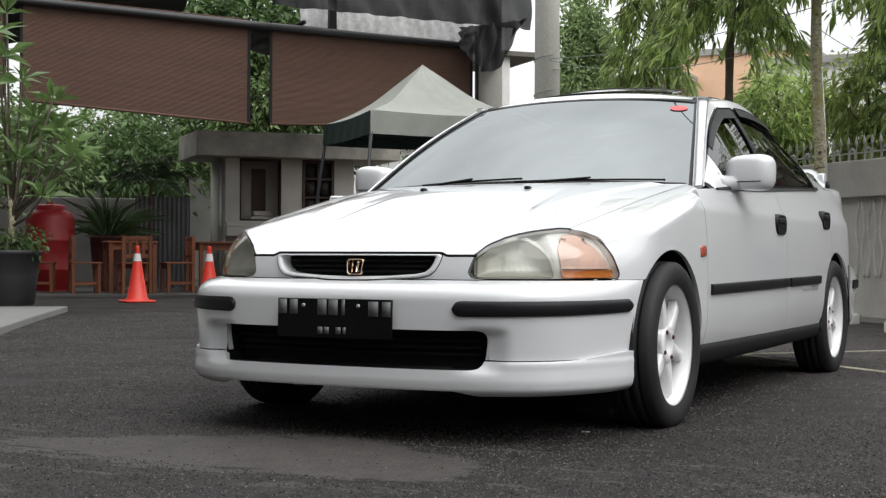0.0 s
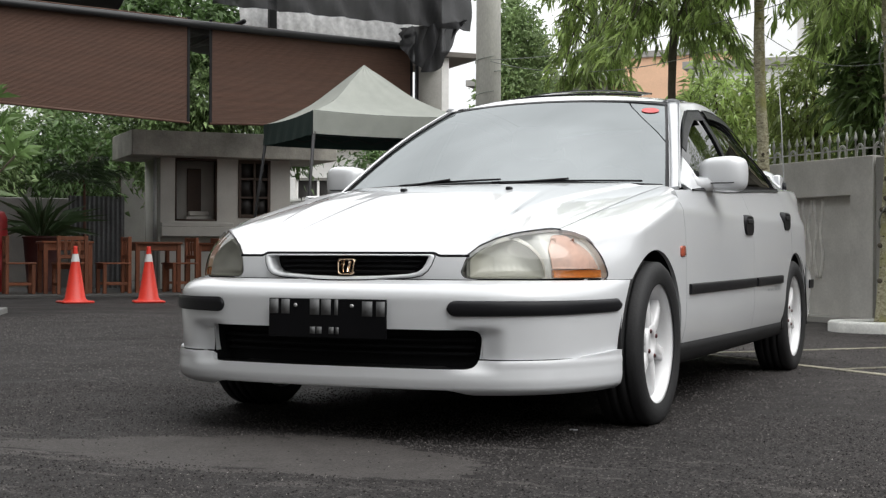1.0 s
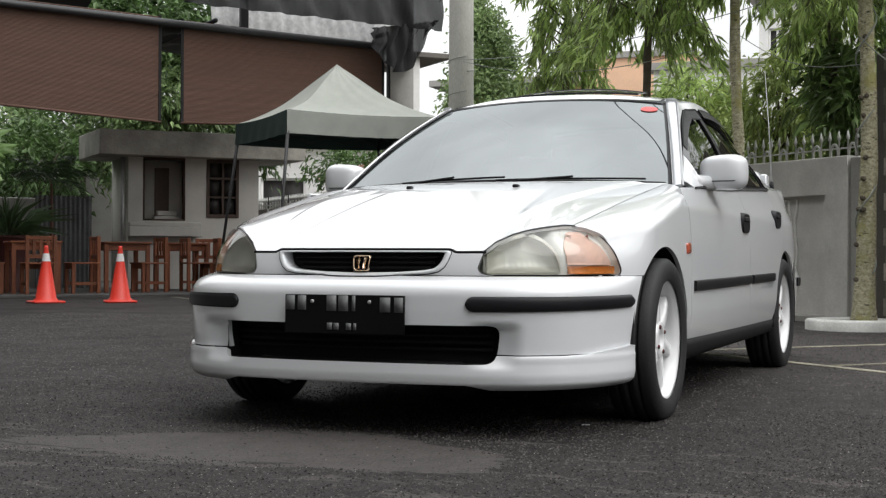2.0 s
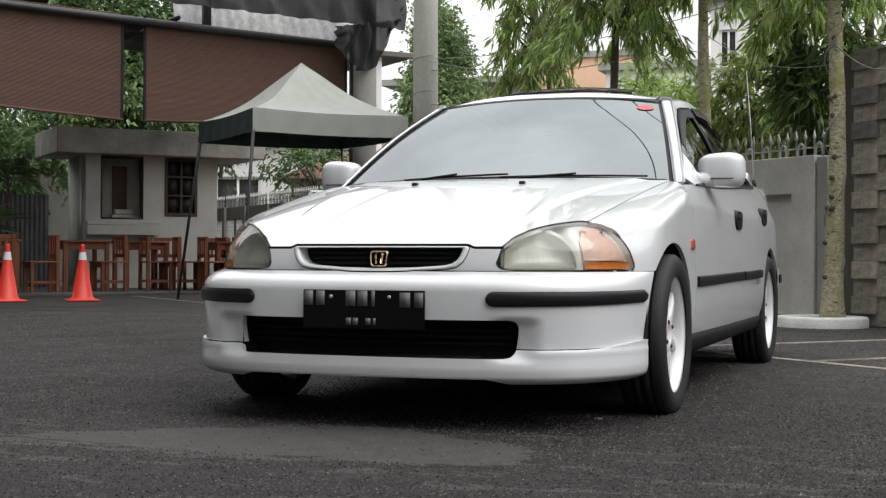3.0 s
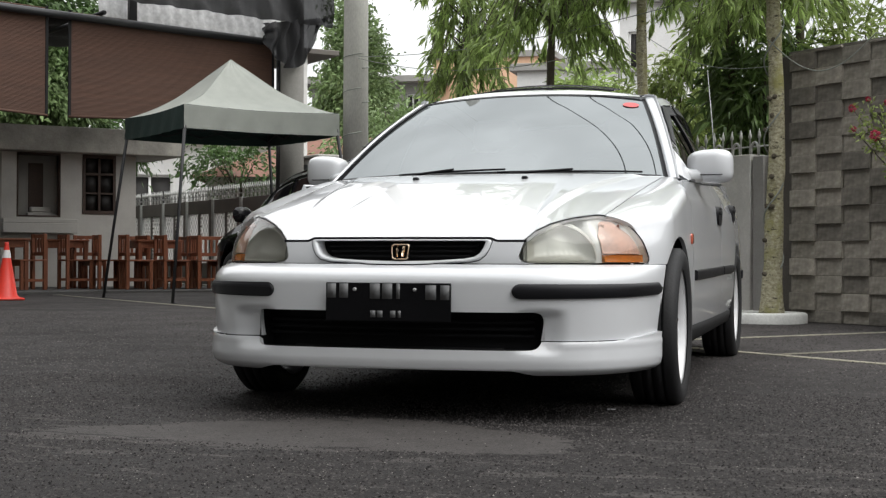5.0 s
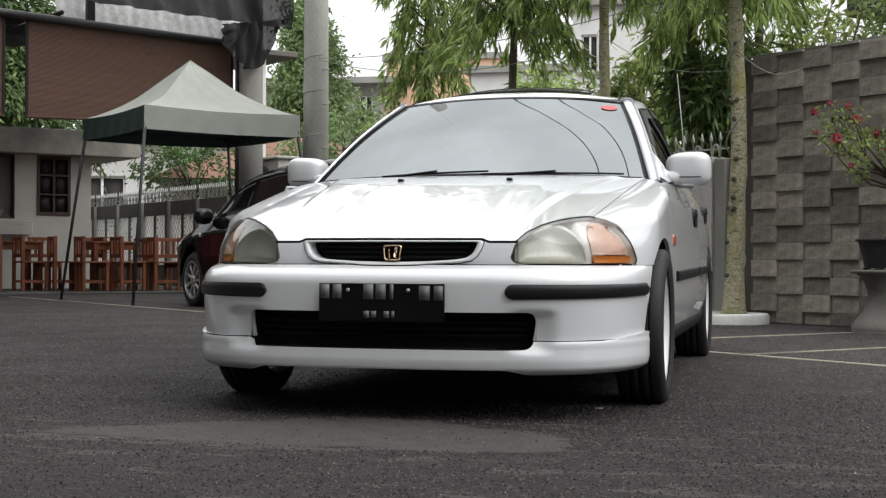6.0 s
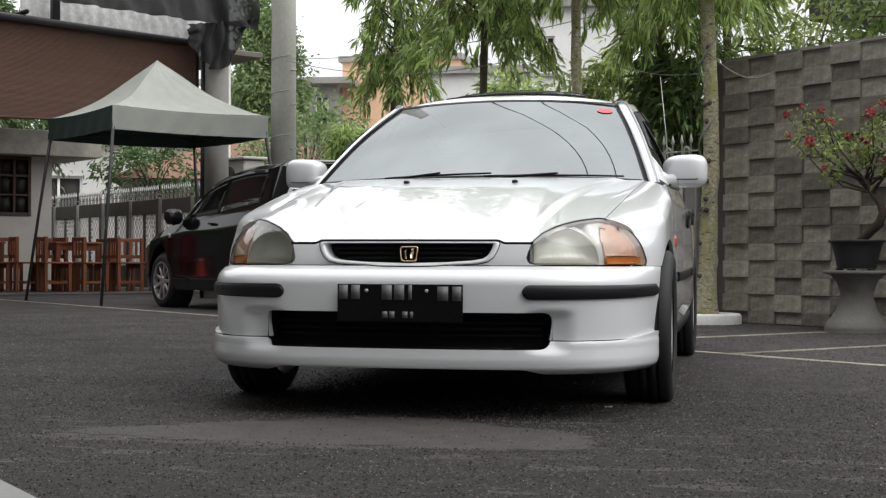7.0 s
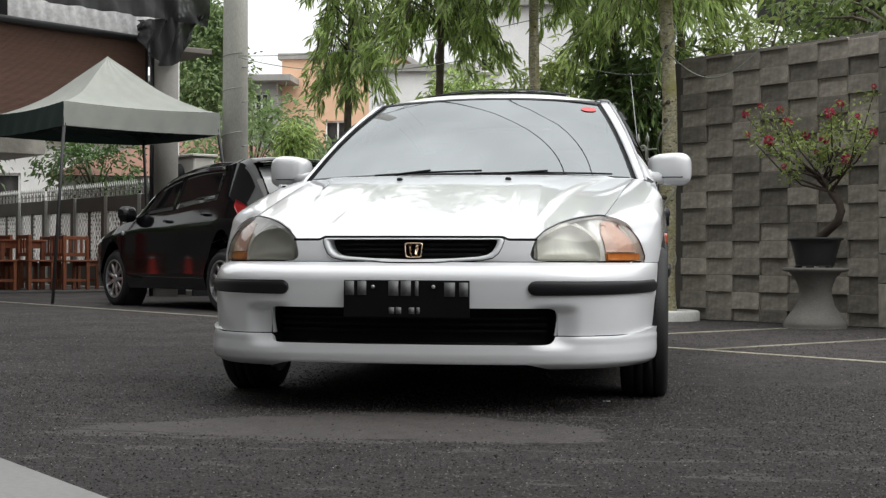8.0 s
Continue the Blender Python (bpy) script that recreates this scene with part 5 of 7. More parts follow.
def grit(seed, n, x0, x1, y0, y1, size, mat, label):
    """Tiny angular chips that stand out of the asphalt, as one sheet of grit."""
    rng = np.random.default_rng(seed)
    x, y = rng.uniform(x0, x1, n), rng.uniform(y0, y1, n)
    x -= (x > x1 - 1.2) * rng.uniform(0, 1.2, n)
    ok = ~in_patch(x, y) | (rng.random(n) < .05)
    x, y = x[ok], y[ok]
    n = len(x)
    r = size * rng.uniform(.45, 1.0, n) * rng.uniform(.6, 1.0, n)
    a0 = rng.uniform(0, 6.28, n)
    ring = [np.stack([x + r * np.cos(a0 + t), y + r * np.sin(a0 + t) * .85, np.full(n, -.0008)], 1) for t in (0, 1.7, 3.2, 4.8)]
    top = np.stack([x + rng.normal(size=n) * r * .2, y + rng.normal(size=n) * r * .2, r * rng.uniform(.45, .8, n)], 1)
    verts = np.stack(ring + [top], 1).reshape(-1, 3)
    k = np.arange(n)[:, None] * 5
    faces = np.concatenate([k + np.array(q) for q in ((0, 1, 4), (1, 2, 4), (2, 3, 4), (3, 0, 4))])
    me = bpy.data.meshes.new("grit")
    me.from_pydata(verts.tolist(), [], faces.tolist())
    me.materials.append(mat)
    tagged(new("grit", me), label, "grit", kind="stuff")


GRIT = material("asphalt_stone", (0.055, 0.0505, 0.0492), 0.85, 0.0, (200, 0.1), (0.9, 0.25), 0.0, island=0.85, ior=1.33)
GRIT_FAR = material("far_asphalt_stone", (0.072, 0.0662, 0.0640), 0.85, 0.0, (200, 0.1), (0.9, 0.25), 0.0, island=0.6, ior=1.33)
GRIT_PALE = material("pale_stone_chip", (0.20, 0.19, 0.175), 0.8, 0.0, (200, 0.1), (0.9, 0.2), 0.0, island=0.5)
grit(11, 120000, -2.2, 3.4, -2.6, 1.2, .0074, GRIT, "dark stone grit standing out of the asphalt")
grit(12, 80000, -7.0, 4.6, 1.2, 7.4, .0100, GRIT_FAR, "paler stone grit standing out of the asphalt")
grit(13, 8000, -2.6, 3.6, -2.6, 2.0, .0046, GRIT_PALE, "scattered pale stone chips in the asphalt")
grit(14, 1400, -7.0, 4.8, 2.0, 8.0, .0065, GRIT_PALE, "scattered pale stone chips in the asphalt")


# painted lines
for n, (a0, a1, b0, b1) in enumerate(((-15.0, 3.0, 3.26, 3.33), (-2.89, -2.82, 3.33, 5.75), (-1.59, -1.53, 3.33, 5.2), (-5.4, -5.33, 3.33, 5.75), (-7.0, -6.93, 3.33, 5.75))):
    bm = bmesh.new()
    box(bm, a0, a1, b0, b1, 0.0, .004)
    solid("parking_line", bm, YELLOW, LOT, "worn pale yellow parking line on the asphalt", "road marking", kind="structure")

# light pavement slab with a slightly curved edge, and the paved apron by the booth
bm = bmesh.new()
edge_b = curve_of((-10.4, .14), (-8.2, -.35), (-6.3, -.73), (-3.5, -1.15), (0, -1.60), (1.2, -1.68), (6, -1.95), (13.6, -2.2))
top = [[Vector((a, edge_b(a), .055)) for a in np.linspace(-10.4, 13.6, 50)], [Vector((a - (1.2 if a < -10 else 0), -6.49, .055)) for a in np.linspace(-10.4, 13.6, 50)]]
lay(bm, top)
rim = top[0]
lay(bm, [[q + Vector((0, .006, -.008)) for q in rim], [Vector((q.x, q.y + .008, -.02)) for q in rim]])
lay(bm, [rim, [q + Vector((0, .006, -.008)) for q in rim]])
lay(bm, [[r[0] for r in top], [Vector((r[0].x - .004, r[0].y, -.02)) for r in top]])
solid("pavement", bm, PALE_CONCRETE, LOT, "pale smooth concrete pavement slab with a low edge", "pavement", kind="structure")
bm = bmesh.new()
box(bm, -26, -15.4, -3, 3.9, -.02, .035, .008)
box(bm, -26, -15.6, 3.9, 6.9, -.02, .032, .008)
solid("apron", bm, PAVE, LOT, "grey paved strip before the booth", "pavement", kind="structure")


# ---- perimeter walls ----
def pieces(bm, plane, lo, hi, t0, t1, z0, z1, holes):
    """A wall with rectangular openings through it; plane: 'a' (face at a) or 'b'."""
    xs = sorted({lo, hi, *[h[0] for h in holes], *[h[1] for h in holes]})
    zs = sorted({z0, z1, *[h[2] for h in holes], *[h[3] for h in holes]})
    for x0, x1 in zip(xs, xs[1:]):
        for y0, y1 in zip(zs, zs[1:]):
            if any(h[0] <= x0 and x1 <= h[1] and h[2] <= y0 and y1 <= h[3] for h in holes):
                continue
            if plane == "a":
                box(bm, t0, t1, x0, x1, y0, y1)
            else:
                box(bm, x0, x1, t0, t1, y0, y1)
    bmesh.ops.remove_doubles(bm, verts=bm.verts, dist=1e-5)
    bad = [f for f in bm.faces if all(len(e.link_faces) > 2 for e in f.edges)]
    bmesh.ops.delete(bm, geom=bad, context="FACES_ONLY")


# split-stone wall: backing here, its stones at the end of the file
bm = bmesh.new()
box(bm, -4.48, 9.0, 6.47, 6.72, 0, 2.24, .006)
wall_stone = solid("wall_stone", bm, MORTAR, LOT, "tall grey-brown wall of staggered split stones", "wall", kind="structure")
bm = bmesh.new()
box(bm, -4.50, 9.0, 6.43, 6.74, 2.258, 2.275, .004)
part("coping", bm, STONEWARE, wall_stone, "thin pale coping")
bm = bmesh.new()
box(bm, -4.66, -4.49, 6.50, 6.82, 0, 2.26, .01)
part("end_post", bm, MORTAR, wall_stone, "dark wall end post")

# rendered gate wall beside it
bm = bmesh.new()
box(bm, -7.6, -5.62, 6.86, 6.96, 0, 1.14, .005)
gate_wall = solid("wall_gate", bm, GATE_GREY, LOT, "low grey rendered wall with a recessed panel", "wall", kind="structure")
bm = bmesh.new()
box(bm, -7.6, -5.60, 6.80, 6.98, 1.14, 1.48, .006)
part("top_band", bm, GATE_GREY, gate_wall)
bm = bmesh.new()
box(bm, -5.62, -5.32, 6.79, 6.98, 0, 1.478, .006)
part("pier", bm, GATE_GREY, gate_wall)
bm = bmesh.new()
box(bm, -5.30, -5.16, 6.80, 6.96, 0, 1.46, .008)
part("post", bm, WALL_GREY, gate_wall, "grey rendered gate post")
for k in range(6):
    bm = bmesh.new()
    box(bm, -5.15, -4.68, 6.86, 6.96, .02 + k * .25, .255 + k * .25, .012)
    part("stone", bm, BRICK, gate_wall)
bm = bmesh.new()
for k in range(5):
    x = -6.42 + k * .085
    tube(bm, [(x + .018 * math.sin(z * 13 + k * 3.14), 6.852, z) for z in np.linspace(.40, 1.12, 24)], .013, 5)
part("lattice", bm, LATTICE, gate_wall, "pale wavy lattice")


def spikes(parent, a0, a1, z, b, step=.118):
    k = 0
    a = a0 + .05
    while a < a1 - .04:
        bm = bmesh.new()
        tube(bm, [(a, b, z - .01), (a, b, z + .15), (a, b, z + .155), (a, b, z + .175), (a, b, z + .24)], [.008, .008, .017, .017, .001], 6)
        part("spike", bm, SPIKE, parent)
        if k % 2 == 0 and a + step < a1:
            bm = bmesh.new()
            tube(bm, [(a + step * (.5 + .40 * math.cos(t)), b, z + .03 + .085 * max(0, math.sin(t)) + (.0 if 0 <= t <= math.pi else -.03)) for t in np.linspace(-.35, math.pi + .35, 14)], .012, 6)
            part("scroll", bm, SPIKE, parent)
        a += step
        k += 1
    bm = bmesh.new()
    tube(bm, [(a0, b, z + .075), (a1, b, z + .075)], .008, 6)
    part("rail", bm, SPIKE, parent)


spikes(gate_wall, -7.6, -5.2, 1.48, 6.89)

# fence panels along the street
PITCH = 1.17
a = -7.62
first = True
while a > -23:
    f = thing("fence_panel", LOT @ pose(a - PITCH, 6.9, 0), "brown-grey steel fence panel with pale lattice and spikes", "fence", "street fence panels")
    bm = bmesh.new()
    box(bm, 0, PITCH - .01, -.03, .03, 1.26, 1.49, .006)
    part("top_board", bm, FENCE_BROWN, f)
    bm = bmesh.new()
    box(bm, 0, PITCH - .01, -.025, .025, .06, .42, .006)
    part("bottom_board", bm, FENCE_BROWN, f)
    for x in (.02, PITCH - .09):
        bm = bmesh.new()
        box(bm, x - .02, x + .09, -.04, .04, 0, 1.50, .006)
        part("post", bm, FENCE_BROWN if x > .5 else SPIKE, f)
    bm = bmesh.new()
    box(bm, .53, .62, -.02, .02, .42, 1.26, .004)
    part("upright", bm, FENCE_BROWN, f)
    bm = bmesh.new()
    for k in range(17):
        x = .13 + .055 * k
        tube(bm, [(x + .018 * (1 if (j + k) % 2 else -1), .0, .42 + .84 * j / 12) for j in range(13)], .011, 4)
    part("lattice", bm, LATTICE, f, "pale metal lattice")
    spikes(f, 0, PITCH, 1.49, 0, .078)
    a -= PITCH
# kerb below the fence
bm = bmesh.new()
box(bm, -23, -4.7, 6.70, 6.98, -.02, .06, .012)
solid("kerb", bm, WALL_GREY, LOT, "low kerb under the street fence", "kerb", kind="structure")

# added unseen walls that close the yard; south and east heights limit sky light
for name, q in (("wall_south", (-26, 14, -6.8, -6.5, 14.5)), ("wall_east", (13.7, 14, -6.5, 6.4, 4.2)), ("wall_west", (-26.3, -26, -6.8, 6.8, 3.0))):
    bm = bmesh.new()
    box(bm, q[0], q[1], q[2], q[3], 0, q[4], .01)
    solid(name, bm, SKY_BLOCK_DARK if name == "wall_south" else WALL_GREY, LOT, "plain added wall out of view that holds back sky light", "wall", kind="structure")

# ---- the guard booth ----
booth = thing("guard_booth", LOT, "small white guard booth with a thick stained concrete roof", "building")
bm = bmesh.new()
pieces(bm, "a", 3.48, 5.70, -18.75, -18.6, 0, 2.20, [(3.72, 4.43, 1.16, 2.20), (4.79, 5.35, 1.22, 2.20)])
part("wall", bm, BOOTH_WHITE, booth)
for q in ((-19.75, -18.75, 3.48, 3.58), (-19.75, -18.75, 5.58, 5.70), (-19.85, -19.75, 3.48, 5.70)):
    bm = bmesh.new()
    box(bm, *q, 0, 2.2)
    part("wall", bm, BOOTH_WHITE, booth)
bm = bmesh.new()
box(bm, -19.9, -18.2, 2.93, 6.40, 2.20, 2.61, .012)
part("roof_slab", bm, SLAB, booth, "thick stained concrete roof slab")
bm = bmesh.new()
box(bm, -19.74, -18.76, 3.59, 5.57, .03, .06)
part("inner_floor", bm, WINDOW_WOOD, booth)
bm = bmesh.new()
box(bm, -18.955, -18.93, 4.0, 4.24, 1.2, 2.05, .004)
part("inner_panel", bm, WINDOW_WOOD, booth)
bm = bmesh.new()
box(bm, -19.02, -18.96, 3.59, 5.57, .06, 2.2)
part("partition", bm, BOOTH_WHITE, booth)
bm = bmesh.new()
box(bm, -18.58, -18.40, 3.46, 4.66, 1.06, 1.13, .008)
box(bm, -18.44, -18.40, 3.46, 4.66, .90, 1.06, .006)
box(bm, -18.60, -18.44, 3.46, 3.52, .90, 1.06, .006)
box(bm, -18.60, -18.44, 4.60, 4.66, .90, 1.06, .006)
part("counter", bm, BOOTH_WHITE, booth, "white counter ledge under the hatch")
bm = bmesh.new()
for q in ((3.72, 3.75, 1.16, 2.2), (4.40, 4.43, 1.16, 2.2), (3.75, 4.40, 2.16, 2.2), (3.75, 4.40, 1.16, 1.19)):
    box(bm, -18.72, -18.61, q[0], q[1], q[2], q[3])
part("hatch_frame", bm, WINDOW_WOOD, booth)
bm = bmesh.new()
box(bm, -18.92, -18.77, 3.95, 4.38, .06, 1.24, .01)
box(bm, -18.90, -18.80, 4.0, 4.34, 1.24, 1.33, .02)
part("desk", bm, BOOTH_WHITE, booth, "desk with papers inside the hatch")
bm = bmesh.new()
for q in ((4.79, 4.84, 1.22, 2.2), (5.30, 5.35, 1.22, 2.2), (4.84, 5.30, 2.14, 2.2), (4.84, 5.30, 1.22, 1.28), (5.05, 5.09, 1.28, 2.14), (4.84, 5.30, 1.86, 1.90), (4.84, 5.30, 1.55, 1.58)):
    box(bm, -18.68, -18.585, q[0], q[1], q[2], q[3], .003)
win = part("window", bm, WINDOW_WOOD, booth, "dark brown wooden window frame")
for q in ((4.84, 5.05), (5.09, 5.30)):
    for z0, z1 in ((1.28, 1.55), (1.58, 1.86), (1.90, 2.14)):
        bm = bmesh.new()
        box(bm, -18.645, -18.640, q[0], q[1], z0, z1)
        part("pane", bm, DIM_PANE, win)
bm = bmesh.new()
tube(bm, [(-18.66, 3.40, .1), (-18.66, 3.40, 2.2)], .03, 8)
part("downpipe", bm, STEEL_GREY, booth)

# grey yard wall and corrugated sheet left of the booth
bm = bmesh.new()
box(bm, -20.2, -20.0, -6.49, 2.95, 0, 1.55, .01)
solid("wall_yard", bm, WALL_GREY, LOT, "old grey rendered wall behind the tables", "wall", kind="structure")
bm = bmesh.new()
sheet(bm, (-18.9, 2.05, .05), (-18.9, 2.95, .05), (-18.9, 2.95, 1.55), (-18.9, 2.05, 1.55), 72, 1, lambda u, v: .018 * math.sin(u * 75), .003)
solid("corrugated_sheet", bm, material("zinc", (.16, .165, .17), .5, .4, (30, .15), (3, .3), .1), LOT, "dull grey corrugated metal sheet leaning at a wall", "metal sheet")

# ---- canopy with brown blinds ----
canopy = thing("shade_canopy", LOT, "dark shade canopy on a steel frame over the tables", "canopy")
bm = bmesh.new()
tube(bm, [(-13.3, b, 3.74 - .035 * (b + 3) + (.05 if b < 3 else 0) * (3 - b) / 6) for b in (-5, -2, 1, 3, 5.85)], .05, 8)
part("front_beam", bm, STEEL_DARK, canopy, "dark steel front beam")
for b in (-4.5, 5.85):
    bm = bmesh.new()
    tube(bm, [(-13.35, b, 0), (-13.35, b, 3.6)], .035, 8)
    part("post", bm, STEEL_DARK, canopy)
for b in (-2.5, .5, 3.4, 5.8):
    bm = bmesh.new()
    tube(bm, [(-13.3, b, 3.62), (-21.8, b, 3.9)], .03, 6)
    part("rafter", bm, STEEL_DARK, canopy)
NET_TOP = material("dark_roof_net", (.03, .03, .032), .85, 0, (200, .3), (3, .3), .3)
for a0, b0, b1, z0, z1 in ((-14.1, -6, 2.35, 4.35, 4.30), (-15.0, 2.4, 6.3, 3.86, 3.84)):
    bm = bmesh.new()
    sheet(bm, (a0, b0, z0), (a0, b1, z1), (-19.2, b1, 4.0), (-19.2, b0, 4.1), 40, 30, lambda u, v: .05 * math.sin(u * 30 + v * 9) + .03 * math.sin(v * 31 + u * 17))
    part("roof_net", bm, NET_TOP, canopy, "dark roof net")
rngw = np.random.default_rng(5)
bm = bmesh.new()
sheet(bm, (-13.0, 2.9, 3.76), (-12.9, 6.45, 3.64), (-12.9, 6.45, 4.5), (-13.0, 2.9, 4.6), 76, 14, lambda u, v:  .045 * math.sin(u * 42 + 3 * math.sin(v * 4)) + .03 * math.sin(u * 95 + v * 7))
part("net_valance", bm, NET, canopy, "black net hanging in folds")
bm = bmesh.new()
rows = []
for j in range(15):
    v = j / 14
    row = []
    for i in range(49):
        u = i / 48
        b = 5.42 + .95 * u
        low = 3.45 - .40 * math.sin(math.pi * min(1, u * 1.15)) + .35 * max(0, u - .75) / .25
        zt = 3.62 + .16 * u
        row.append(Vector((-12.95 + .05 * math.sin(u * 38 + v * 3), b + .03 * math.sin(v * 9 + u * 20), zt + (low - zt) * v)))
    rows.append(row)
lay(bm, rows)
part("net_corner", bm, NET, canopy, "black net gathered at the corner")
bm = bmesh.new()
sheet(bm, (-13.6, 3.45, 3.45), (-13.6, 6.12, 3.37), (-13.9, 6.12, 4.4), (-13.9, 3.45, 4.5), 68, 4, lambda u, v: .02 * math.sin(u * 110), .004)
pale = bm
bm = bmesh.new()
box(bm, -13.56, -13.46, 3.79, 3.89, 3.5, 4.3, .006)
part("strut", bm, STEEL_DARK, canopy, "dark short roof strut")
bm = pale
part("pale_sheet", bm, material("pale_roof_sheet", (.62, .62, .62), .8, 0, (14, .25), (3, .2), .4), canopy, "pale translucent corrugated roof sheet")


def blind(b0, b1, z0l, z0r, z1l, z1r):
    """z0: lower edge, z1: upper edge, at the two ends."""
    t = thing("bamboo_blind", LOT @ pose(-13.36, b0, 0), "brown slatted roll-down blind hung from a beam", "blind", "blinds under the canopy")
    w = b1 - b0
    n = 84
    bm = bmesh.new()
    for k in range(n):
        def zz(x, kk):
            lo, hi = z0l + (z0r - z0l) * x / w, z1l + (z1r - z1l) * x / w
            return lo + (hi - lo) * kk / n
        vs = [bm.verts.new(q) for q in ((.0, .03, zz(.03, k)), (.0, w - .03, zz(w - .03, k)), (.0, w - .03, zz(w - .03, k + .98)), (.0, .03, zz(.03, k + .98)))]
        ws = [bm.verts.new(v.co + Vector((.008, 0, 0))) for v in vs]
        ms = [bm.verts.new((vs[0].co + vs[3].co) / 2 + Vector((.010, 0, 0))), bm.verts.new((vs[1].co + vs[2].co) / 2 + Vector((.010, 0, 0)))]
        bm.faces.new(vs[::-1])
        bm.faces.new((ws[0], ws[1], ms[1], ms[0]))
        bm.faces.new((ms[0], ms[1], ws[2], ws[3]))
        for i, j in ((0, 1), (2, 3)):
            bm.faces.new((vs[i], vs[j], ws[j], ws[i]))
    part("slats", bm, BLIND, t, "thin brown slats", 20)
    for x in (0, w):
        bm = bmesh.new()
        xi = min(max(x, .015), w - .015)
        lo, hi = z0l + (z0r - z0l) * x / w, z1l + (z1r - z1l) * x / w
        box(bm, -.006, .018, xi - .018, xi + .018, lo - .02, hi + .02, .003)
        part("edge_band", bm, DARK, t, "black edge band")
    bm = bmesh.new()
    tube(bm, [(.008, 0, z0l - .01), (.008, w, z0r - .01)], .016, 8)
    part("bottom_rod", bm, BLIND, t)


blind(-.14, 2.70, 2.47, 2.29, 3.74, 3.62)
blind(2.96, 5.78, 2.29, 2.36, 3.60, 3.48)
blind(-3.2, -.30, 2.66, 2.50, 3.80, 3.74)

# posts by the canopy's corner, and the power pole
bm = bmesh.new()
tube(bm, [(0, 0, -.1), (0, 0, 5.2)], [.165, .155], 24)
solid("concrete_column", bm, POLE, LOT @ pose(-13.2, 5.98, 0), "grey round concrete column under the canopy corner", "column")
bm = bmesh.new()
box(bm, -.06, .06, -.06, .06, 0, 3.45, .006)
solid("white_post", bm, WHITE_WALL, LOT @ pose(-14.2, 6.62, 0), "slim white square post behind the canopy", "post")
bm = bmesh.new()
box(bm, -1.6, .15, -.35, .25, 3.45, 3.53, .01)
solid("eave_roof", bm, FENCE_BROWN, LOT @ pose(-14.2, 6.9, 0), "flat brown eave roof resting on a white post", "roof")
bm = bmesh.new()
tube(bm, [(0, 0, -.1), (0, 0, 9)], [.168, .13], 28)
POLE_AT = LOT @ pose(-11.45, 6.02, 0)
pole = solid("power_pole", bm, POLE_PALE, POLE_AT, "tall round grey concrete power pole with wire wound round it", "pole")
for z in (1.3, 2.0, 2.55, 2.98):
    bm = bmesh.new()
    tube(bm, [(.163 * math.cos(t), .163 * math.sin(t), z + .03 * t - .10) for t in np.linspace(0, 2 * math.pi, 24)], .006, 5)
    part("wire", bm, CABLE, pole)
for z0, z1, y1 in ((3.0, 2.55, 4.6), (3.02, 2.9, 7.0)):
    bm = bmesh.new()
    tube(bm, [(.16 + y1 * t, -.05 + .2 * t, z0 + (z1 - z0) * t - .35 * 4 * t * (1 - t) * .5) for t in np.linspace(0, 1, 24)], .0045, 5)
    part("wire", bm, CABLE, pole)

# two power cables that run from the pole over the yard
for pts in (((-4.55, 12.0, 7.6), (-.9, 7.6, 7.05), (.05, 6.3, 7.0), (1.1, 4.8, 7.0), (5.0, -.8, 7.15), (11.0, -9.4, 7.8)), ((-4.45, 12.1, 7.9), (-.15, 7.95, 7.05), (.6, 7.0, 7.0), (1.7, 5.07, 7.0), (5.6, -.6, 7.15), (11.6, -9.2, 7.8))):
    bm = bmesh.new()
    tube(bm, [POLE_AT.inverted() @ Vector(q) for q in pts], .013, 6)
    part("wire", bm, DARK, pole, "black power cable")
# air-conditioner box on the fence side
bm = bmesh.new()
box(bm, -.42, .42, -.16, .16, .0, .52, .02)
box(bm, -.46, .46, -.2, .2, .52, .56, .01)
ac = solid("outdoor_unit", bm, BOOTH_WHITE, LOT @ pose(-13.6, 6.55, 1.38), "pale boxy air-conditioner unit on a stand", "air conditioner")
bm = bmesh.new()
lathe(bm, [(.18, 0), (.18, .01), (.02, .01)], 24, pose(0, -.165, .26, 90, 0, 0))
part("fan_grille", bm, STEEL_DARK, ac)
bm = bmesh.new()
for x in (-.36, .36):
    box(bm, x - .02, x + .02, -.14, .14, -1.38, 0, .003)
part("stand", bm, STEEL_DARK, ac)


